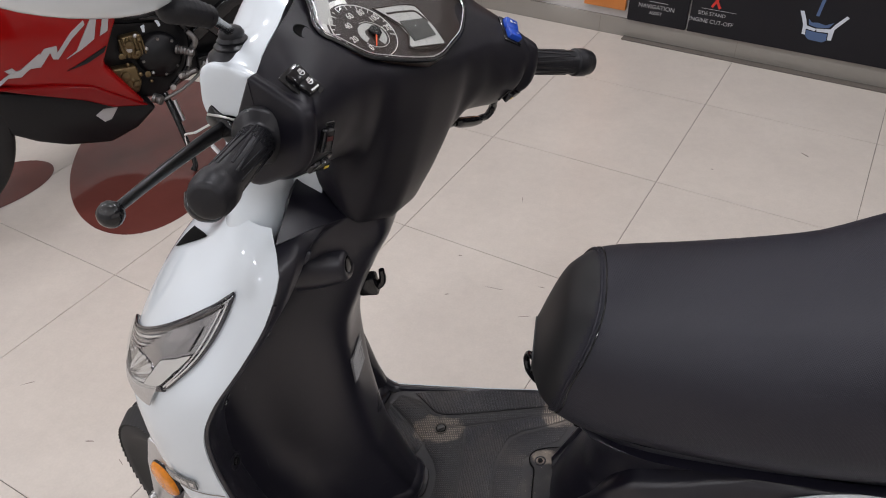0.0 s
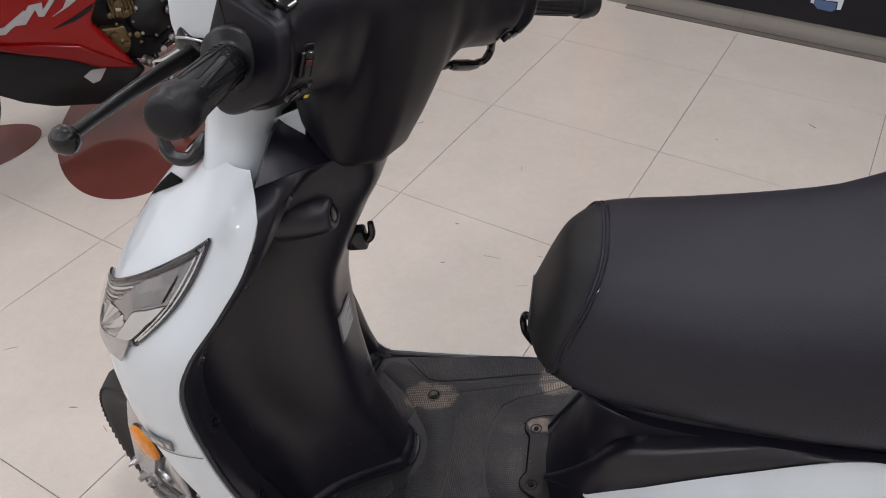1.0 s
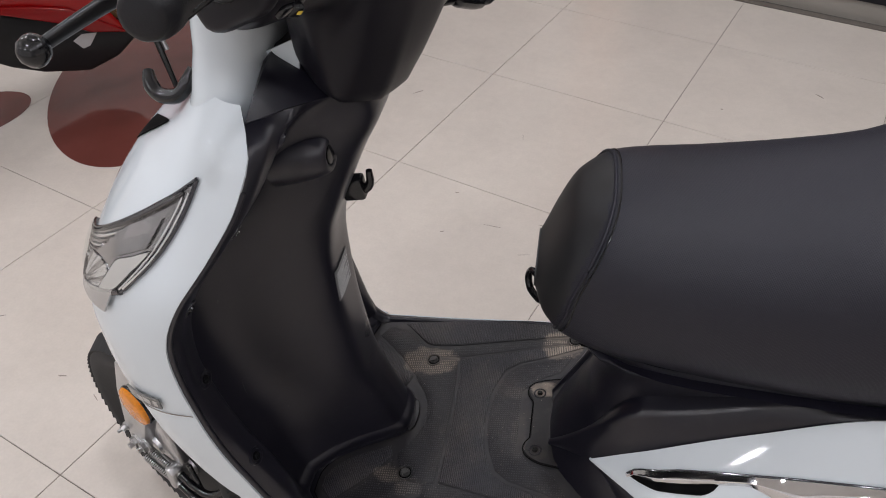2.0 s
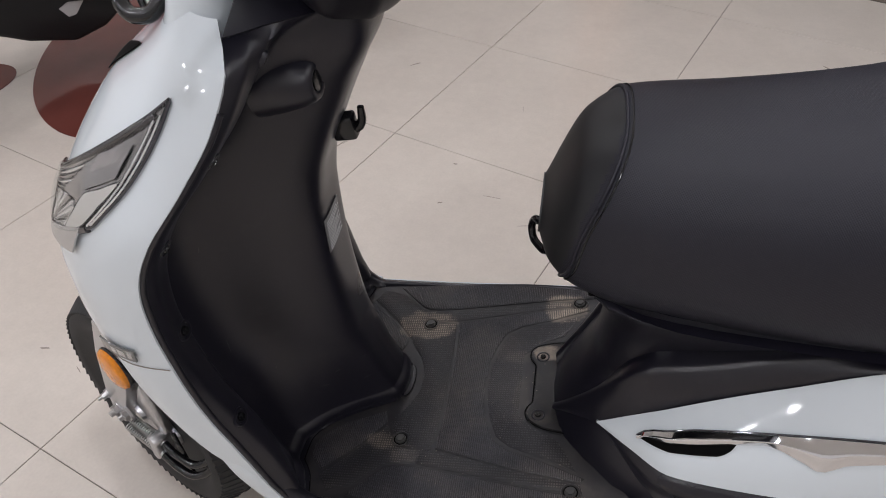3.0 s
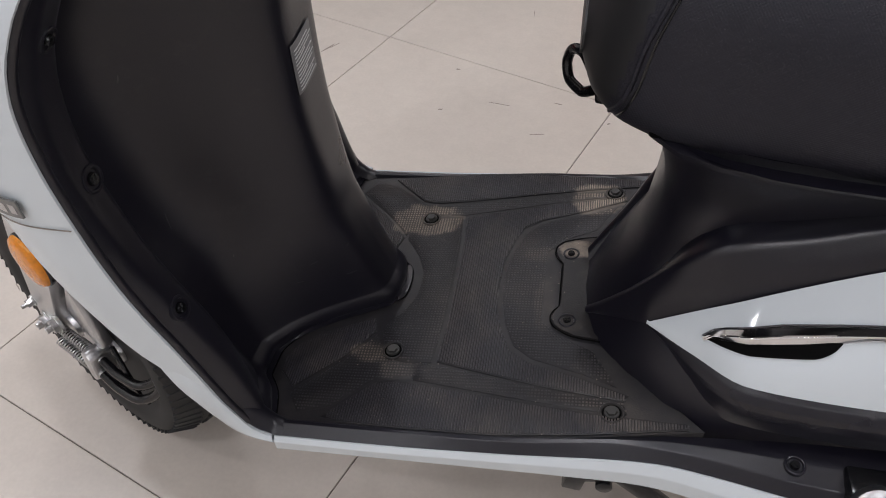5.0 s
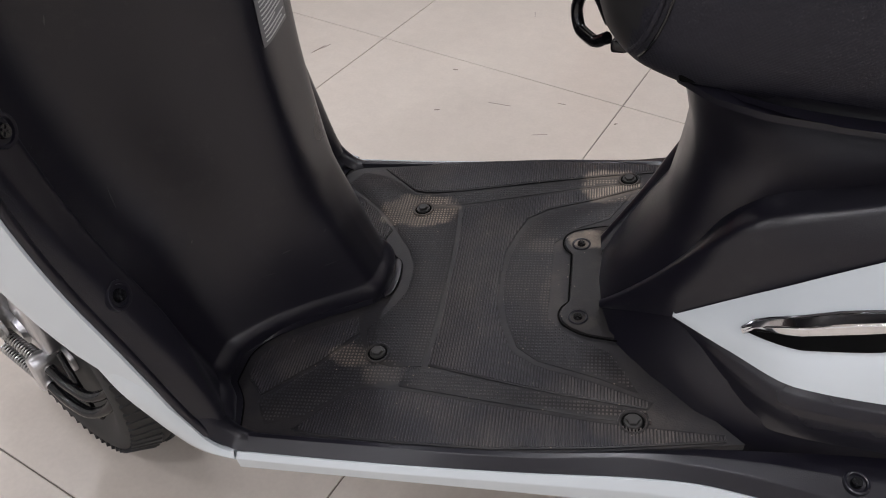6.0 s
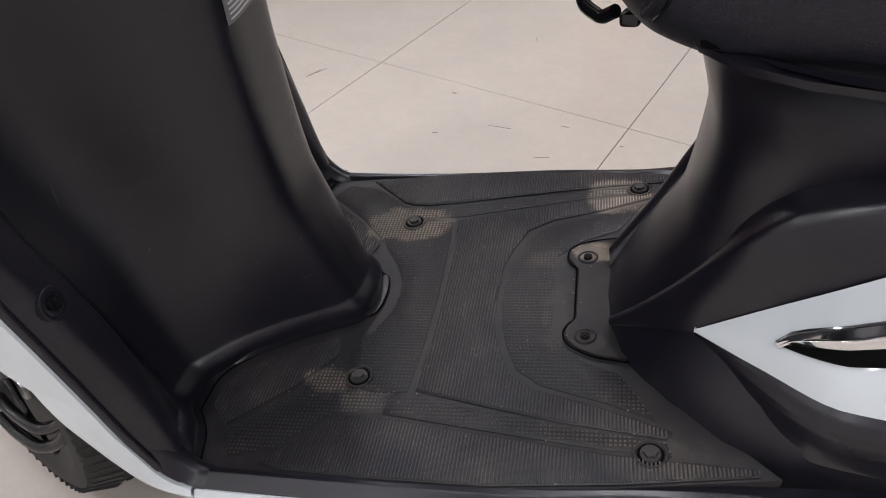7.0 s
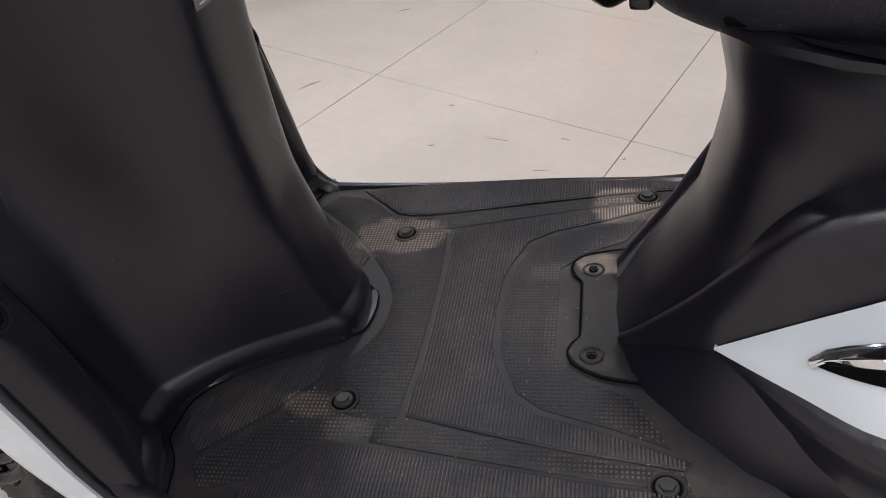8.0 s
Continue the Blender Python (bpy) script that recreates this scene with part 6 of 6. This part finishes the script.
for u, v in LAMPS:
    m = ROOM @ pose(u, v, ROOM_H)
    if first is None:
        first = new("ceiling_light")
        first.matrix_world = m
        bm = bmesh.new()
        for x, y, a, b in ((0, 0.13, 0.30, 0.04), (0, -0.13, 0.30, 0.04), (0.13, 0, 0.04, 0.22), (-0.13, 0, 0.04, 0.22)):
            bar(bm, (a, b, 0.03), pose(x, y, -0.017), 0.003)
        part("frame", bm, CEIL, first)
        box("diffuser", (0.22, 0.22, 0.008), pose(0, 0, -0.012), DIFFUSER, first)
        tagged(first, "square white recessed ceiling lamp", "ceiling lamp", group="ceiling lamps")
    else:
        copy_thing(first, m)

# ---- floor graphics under the motorcycle ----
MAROON = material("maroon_floor_film", (0.135, 0.040, 0.032), 0.07, vary=0.18, scale=9, rough_vary=0.05)


def oval(cx, cy, a, b, dx, dy, z):
    d = Vector((dx, dy)).normalized()
    n = Vector((-d.y, d.x))
    bm = bmesh.new()
    face = bm.faces.new([bm.verts.new((cx + d.x * a * math.cos(q) + n.x * b * math.sin(q), cy + d.y * a * math.cos(q) + n.y * b * math.sin(q), z)) for q in (2 * math.pi * k / 72 for k in range(72))])
    ext = bmesh.ops.extrude_face_region(bm, geom=[face])
    bmesh.ops.translate(bm, verts=[g for g in ext["geom"] if isinstance(g, bmesh.types.BMVert)], vec=(0, 0, -0.0015))
    return part("floor_sticker", bm, MAROON)


tagged(oval(-1.245, 1.378, 0.52, 0.277, -0.30, 0.95, 0.0018), "large glossy maroon oval sticker on the floor", "floor sticker", group="floor stickers")
tagged(oval(-1.70, 1.02, 0.24, 0.14, 0.62, 0.78, 0.0018), "glossy maroon oval sticker on the floor", "floor sticker", group="floor stickers")

# ---- red motorcycle ----
RED = material("red_paint", (0.25, 0.004, 0.004), 0.07, spec=0.3, coat=0.1, vary=0.06, scale=4)
DARKRED = material("dark_red_paint", (0.17, 0.002, 0.003), 0.07, spec=0.3, coat=0.1, vary=0.06, scale=4)
SILVERFILM = material("silver_film", (0.36, 0.35, 0.35), 0.35, vary=0.05)
BRONZE = material("bronze_casting", (0.14, 0.10, 0.05), 0.38, metal=0.8, vary=0.3, scale=40, bump=0.4, bump_scale=120)
DULLALU = material("dull_aluminium", (0.20, 0.195, 0.19), 0.4, metal=0.9, vary=0.2, scale=40)
ENGINE = material("black_engine", (0.006, 0.006, 0.007), 0.4, spec=0.3, vary=0.25, scale=30, bump=0.3, bump_scale=150)
bike = new("motorcycle")
BIKE0 = Vector((-0.97, 1.432, 0))
BIKE_A, BIKE_N = Vector((-0.7071, -0.7071, 0)), Vector((0.7071, -0.7071, 0))
BM_ = Matrix((BIKE_A, BIKE_N, Vector((0, 0, 1)))).transposed().to_4x4()
BM_.translation = BIKE0
bike.matrix_world = BM_
tagged(bike, "red sport motorcycle with black engine on its side stand", "motorcycle")


def bslab(name, outline, o0, o1, m, parent=None, label="", bevel=0.012):
    """A body cut in the motorcycle's long plane: outline of (forward, height), from o0 to o1 sideways."""
    bm = bmesh.new()
    face = bm.faces.new([bm.verts.new((s, o0, z)) for s, z in outline])
    ext = bmesh.ops.extrude_face_region(bm, geom=[face])
    bmesh.ops.translate(bm, verts=[g for g in ext["geom"] if isinstance(g, bmesh.types.BMVert)], vec=(0, o1 - o0, 0))
    if bevel:
        bmesh.ops.bevel(bm, geom=list(bm.edges), offset=bevel, segments=3, affect="EDGES", profile=0.5, clamp_overlap=True)
    return part(name, bm, m, parent or bike, label)


fairing = bslab("fairing", [(0.70, 0.44), (0.60, 0.40), (0.436, 0.325), (0.363, 0.278), (0.256, 0.240), (0.314, 0.348), (0.349, 0.406), (0.281, 0.523), (0.24, 0.60), (0.30, 0.72), (0.55, 0.80), (0.88, 0.78), (0.92, 0.55)], -0.34, 0.0, RED, label="glossy red side fairing", bevel=0.018)
bslab("fairing_fold", [(0.72, 0.447), (0.62, 0.412), (0.50, 0.385), (0.40, 0.352), (0.256, 0.242), (0.363, 0.270), (0.436, 0.316), (0.60, 0.39)], -0.02, 0.012, DARKRED, fairing, "lower fold of the fairing", bevel=0.006)
bslab("fairing_vent", [(0.456, 0.417), (0.398, 0.436), (0.329, 0.462), (0.339, 0.446), (0.394, 0.425)], -0.005, 0.003, ENGINE, fairing, bevel=0.0)
for pts in ([(0.640, 0.436), (0.603, 0.453), (0.575, 0.455), (0.513, 0.488), (0.504, 0.472), (0.56, 0.447), (0.579, 0.435), (0.613, 0.441), (0.640, 0.426)], [(0.545, 0.452), (0.496, 0.498), (0.462, 0.498), (0.467, 0.465), (0.482, 0.463), (0.484, 0.484), (0.521, 0.449)],
            [(0.481, 0.463), (0.413, 0.526), (0.37, 0.552), (0.37, 0.54), (0.416, 0.508), (0.469, 0.459)], [(0.447, 0.453), (0.413, 0.469), (0.35, 0.553), (0.334, 0.549), (0.356, 0.492), (0.398, 0.471)], [(0.337, 0.497), (0.317, 0.545), (0.298, 0.547), (0.313, 0.506)], [(0.615, 0.463), (0.593, 0.466), (0.575, 0.436), (0.594, 0.438)]):
    bslab("silver_stripe", pts, 0.0005, 0.0025 + 0.0004 * len(pts), SILVERFILM, fairing, bevel=0.0)
bslab("belly_pan", [(0.70, 0.42), (0.66, 0.26), (0.60, 0.215), (0.52, 0.175), (0.395, 0.142), (0.30, 0.165), (0.225, 0.218), (0.253, 0.245), (0.363, 0.28), (0.45, 0.33)], -0.31, -0.012, ENGINE, label="black belly pan", bevel=0.015)
bslab("pan_mark", [(0.417, 0.250), (0.389, 0.264), (0.346, 0.258), (0.375, 0.224), (0.397, 0.221)], -0.013, -0.010, SILVERFILM, bevel=0.0)
engine = bslab("engine", [(0.36, 0.56), (0.06, 0.50), (0.03, 0.27), (0.20, 0.215), (0.30, 0.25), (0.36, 0.40)], -0.27, -0.075, ENGINE, label="black engine block", bevel=0.012)
bslab("crankcase", [(0.275, 0.455), (0.21, 0.455), (0.205, 0.39), (0.24, 0.372), (0.285, 0.395)], -0.08, -0.045, BRONZE, engine, "bronze coloured casting", bevel=0.008)
bslab("water_pump", [(0.325, 0.365), (0.25, 0.358), (0.245, 0.30), (0.262, 0.268), (0.295, 0.28)], -0.08, -0.04, BRONZE, engine, "bronze coloured cover", bevel=0.008)
for s, z, r in ((0.255, 0.43, 0.014), (0.235, 0.40, 0.010), (0.29, 0.335, 0.016), (0.265, 0.30, 0.012), (0.222, 0.44, 0.008)):
    lathe("casting_boss", [(0, r), (0.012, r * 0.9), (0.014, r * 0.5), (0.016, 0.001)], (s, -0.045, z), (0, 1, 0), BRONZE, engine, sides=12)
rng = random.Random(5)
for k in range(16):  # cast lugs and bolt heads of the engine cover
    s0, z0, r0 = 0.205 + 0.085 * rng.random(), 0.285 + 0.175 * rng.random(), 0.004 + 0.006 * rng.random()
    lathe("cover_bolt", [(0, r0), (0.006, r0), (0.008, r0 * 0.7), (0.009, 0.0005)], (s0, -0.046 + 0.006 * rng.random(), z0), (0.1, 1, 0.1), STEEL if k % 4 == 0 else BRONZE, engine, sides=8)
for k in range(7):
    bslab("case_rib", [(0.208 + 0.011 * k, 0.39), (0.213 + 0.011 * k, 0.39), (0.217 + 0.011 * k, 0.452), (0.212 + 0.011 * k, 0.452)], -0.046, -0.038, BRONZE, engine, bevel=0.001)
for pts in ([(0.205, 0.475), (0.192, 0.478), (0.196, 0.455), (0.203, 0.455)], [(0.158, 0.482), (0.148, 0.486), (0.144, 0.462), (0.151, 0.460)], [(0.085, 0.49), (0.072, 0.492), (0.066, 0.452), (0.078, 0.450)]):
    bslab("bright_tag", pts, -0.05, -0.047, PALE, engine, bevel=0.0)
for q in range(8):
    a_ = 2 * math.pi * q / 8
    lathe("clutch_bolt", [(0, 0.005), (0.006, 0.005), (0.007, 0.0005)], (0.165 + 0.060 * math.cos(a_), -0.046, 0.365 + 0.060 * math.sin(a_)), (0, 1, 0), DULLALU, engine, sides=8)
lathe("clutch_cover", [(-0.02, 0.075), (0.02, 0.072), (0.032, 0.06), (0.038, 0.035), (0.042, 0.03), (0.043, 0.001)], (0.165, -0.075, 0.365), (0, 1, 0), ENGINE, engine, "round black engine cover", sides=32)
for k in range(5):
    bslab("cylinder_fin", [(0.34 - 0.006 * k, 0.50 + 0.022 * k), (0.08, 0.45 + 0.022 * k), (0.08, 0.457 + 0.022 * k), (0.34 - 0.006 * k, 0.507 + 0.022 * k)], -0.25, -0.06, ENGINE, engine, bevel=0.0)
bslab("frame_rail", [(0.34, 0.72), (0.02, 0.52), (-0.10, 0.36), (-0.06, 0.34), (0.05, 0.47), (0.34, 0.64)], -0.10, -0.06, GLOSSBLACK, label="black frame rail", bevel=0.008)
bslab("tank_side", [(0.35, 0.88), (-0.1, 0.80), (-0.12, 0.66), (0.0, 0.60), (0.30, 0.70)], -0.30, -0.03, RED, label="red fuel tank", bevel=0.03)
hanger = lathe("footrest", [(0, 0.010), (0.004, 0.015), (0.010, 0.015), (0.012, 0.012), (0.020, 0.0145), (0.024, 0.012), (0.032, 0.0145), (0.036, 0.012), (0.044, 0.0145), (0.048, 0.012), (0.056, 0.0145), (0.060, 0.013), (0.062, 0.004)], (0.118, -0.04, 0.380), (-0.75, 0.62, -0.22), DULLALU, bike, "ribbed aluminium footrest", sides=18)
tube("footrest_bracket", [(0.07, -0.03, 0.43), (0.055, -0.02, 0.40), (0.075, -0.03, 0.36), (0.095, -0.02, 0.32)], [0.008, 0.010, 0.010, 0.008], DULLALU, hanger, n=16)
lathe("gear_lever", [(0, 0.006), (0.002, 0.013), (0.022, 0.014), (0.024, 0.010), (0.060, 0.009), (0.062, 0.002)], (0.130, -0.01, 0.298), (-0.72, 0.42, 0.30), DULLALU, bike, "aluminium gear lever", sides=18)
tip = lathe("lever_tip", [(0, 0.006), (0.002, 0.016), (0.012, 0.016), (0.014, 0.012), (0.018, 0.0155), (0.030, 0.0155), (0.032, 0.006)], (0.232, -0.01, 0.255), (-0.6, 0.7, -0.25), DULLALU, bike, "knurled shift tip", sides=18)
tube("linkage", [(0.205, 0.005, 0.244), (0.14, 0.005, 0.262), (0.07, 0.005, 0.300), (0.045, 0.0, 0.33)], 0.0055, DULLALU, bike, "thin linkage rod", n=14)
for s0, z0 in ((0.215, 0.252), (0.13, 0.305), (0.165, 0.275)):
    lathe("linkage_joint", [(0, 0.004), (0.002, 0.010), (0.012, 0.010), (0.014, 0.004)], (s0, -0.01, z0), (0, 1, 0), STEEL, bike, sides=14)
tube("side_stand", [(0.19, -0.03, 0.25), (0.183, 0.03, 0.15), (0.178, 0.085, 0.03), (0.19, 0.09, 0.010)], [0.011, 0.010, 0.009, 0.012], GLOSSBLACK, bike, "black side stand", n=16)
tube("stand_spring", [(0.17, -0.01, 0.225), (0.165, 0.02, 0.16)], 0.008, STEEL, bike, n=6)
FRONT_HUB = (0.948, -0.06, 0.305)
front = lathe("front_wheel", [(-0.052, 0.225), (-0.056, 0.25), (-0.046, 0.285), (-0.02, 0.302), (0, 0.305), (0.02, 0.302), (0.046, 0.285), (0.056, 0.25), (0.052, 0.225)], FRONT_HUB, (0, 1, 0), TYRE, bike, "black front tyre", sides=56)
lathe("wheel_rim", [(-0.05, 0.228), (-0.03, 0.20), (-0.01, 0.19), (-0.01, 0.03), (0.01, 0.03), (0.01, 0.19), (0.03, 0.20), (0.05, 0.228)], FRONT_HUB, (0, 1, 0), GLOSSBLACK, front, sides=40)
lathe("brake_disc", [(0.065, 0.06), (0.065, 0.14), (0.07, 0.14), (0.07, 0.06)], FRONT_HUB, (0, 1, 0), STEEL, front, sides=40)
for o in (0.03, -0.15):
    tube("fork_tube", [(0.948, o, 0.305), (0.82, o, 0.62), (0.76, o, 0.78)], 0.027, GLOSSBLACK, bike, n=10, sides=14)
bslab("mudguard", [(0.66, 0.42), (0.70, 0.30), (0.68, 0.29), (0.62, 0.40), (0.64, 0.50)], -0.25, -0.10, GLOSSBLACK, label="black mudguard", bevel=0.008)
rear = lathe("rear_wheel", [(-0.065, 0.225), (-0.07, 0.25), (-0.055, 0.288), (0, 0.310), (0.055, 0.288), (0.07, 0.25), (0.065, 0.225)], (-0.42, -0.18, 0.310), (0, 1, 0), TYRE, bike, "black rear tyre", sides=56)
lathe("wheel_rim", [(-0.05, 0.228), (-0.03, 0.20), (-0.01, 0.19), (-0.01, 0.03), (0.01, 0.03), (0.01, 0.19), (0.03, 0.20), (0.05, 0.228)], (-0.42, -0.18, 0.310), (0, 1, 0), GLOSSBLACK, rear, sides=40)
bslab("rear_cover", [(0.27, 0.66), (0.22, 0.52), (0.10, 0.30), (0.02, 0.22), (-0.15, 0.20), (-0.45, 0.26), (-0.50, 0.72), (-0.10, 0.80), (0.2, 0.80)], -0.30, -0.11, ENGINE, label="black lower body", bevel=0.02)
bslab("airbox", [(0.34, 0.60), (0.27, 0.52), (0.12, 0.50), (0.02, 0.52), (0.02, 0.66), (0.30, 0.70)], -0.14, -0.085, ENGINE, label="black side cover", bevel=0.012)
bslab("hugger", [(0.02, 0.36), (-0.12, 0.44), (-0.30, 0.50), (-0.40, 0.52), (-0.40, 0.54), (-0.26, 0.53), (-0.08, 0.47), (0.04, 0.40)], -0.27, -0.09, GLOSSBLACK, label="black rear mudguard", bevel=0.006)
tube("hose", [(0.20, -0.06, 0.50), (0.10, -0.05, 0.47), (0.06, -0.05, 0.40), (0.09, -0.05, 0.31), (0.16, -0.05, 0.25)], 0.010, GLOSSBLACK, bike, "black hose", n=24)
tube("cable_run", [(0.30, -0.06, 0.53), (0.20, -0.05, 0.505), (0.08, -0.06, 0.51), (0.03, -0.06, 0.44)], 0.006, ENGINE, bike, n=24)
bslab("swing_arm", [(0.05, 0.32), (-0.44, 0.33), (-0.44, 0.28), (0.05, 0.26)], -0.10, -0.06, GLOSSBLACK, label="black swing arm", bevel=0.008)
bslab("tail", [(-0.05, 0.80), (-0.55, 0.92), (-0.60, 0.86), (-0.10, 0.66)], -0.28, -0.08, RED, label="red tail and seat", bevel=0.02)

# ---- scuffs on the floor ----
SCUFF = material("grey_scuff", (0.24, 0.20, 0.17), 0.6, vary=0.2, scale=60)
for x, y, ln, w, turn in ((-0.415, 0.968, 0.045, 0.0035, 62), (-0.40, 0.985, 0.03, 0.002, 58), (-0.097, 0.757, 0.012, 0.003, 20), (0.159, 0.823, 0.016, 0.002, -10), (0.071, 1.234, 0.03, 0.0016, 95), (0.271, 0.765, 0.008, 0.004, 30), (-0.084, 0.928, 0.010, 0.004, 0),
                          (1.009, 1.639, 0.03, 0.005, -50), (0.685, 1.503, 0.008, 0.004, 0), (-0.722, 0.106, 0.02, 0.0022, -40), (-1.061, 0.285, 0.03, 0.002, 30), (-0.821, 0.148, 0.02, 0.004, 10), (-0.294, 1.45, 0.04, 0.003, 40), (0.03, 0.80, 0.05, 0.0012, -8), (0.12, 0.70, 0.03, 0.0012, 12)):
    bm = bmesh.new()
    pts = []
    for k in range(12):
        q = 2 * math.pi * k / 12
        r = 1 + random.uniform(-0.25, 0.25)
        pts.append(bm.verts.new((ln / 2 * r * math.cos(q), w / 2 * r * math.sin(q), 0.0006)))
    bm.faces.new(pts)
    bmesh.ops.extrude_face_region(bm, geom=list(bm.faces))
    for q in list(bm.verts)[:12]:
        q.co.z = 0.0001
    bm.transform(pose(x, y, 0, 0, 0, turn))
    part("scuff", bm, SCUFF, floor)

# ---- pieces of the floor ----
_bm = bar(bmesh.new(), (0.5981, 0.5981, 0.02), pose(0, 0, -0.01), 0.0008)
tile = part("tile", _bm, TILEMAT, floor, smooth=False)
tile_mesh = tile.data
tile.matrix_world = ROOM @ pose(0.3, 0.3, 0)
for i in range(-9, 9):
    for j in range(-9, 3):
        if (i, j) != (0, 0):
            t = new("tile", tile_mesh)
            t.parent = floor
            t.matrix_world = ROOM @ pose(0.6 * i + 0.3, 0.6 * j + 0.3, 0)
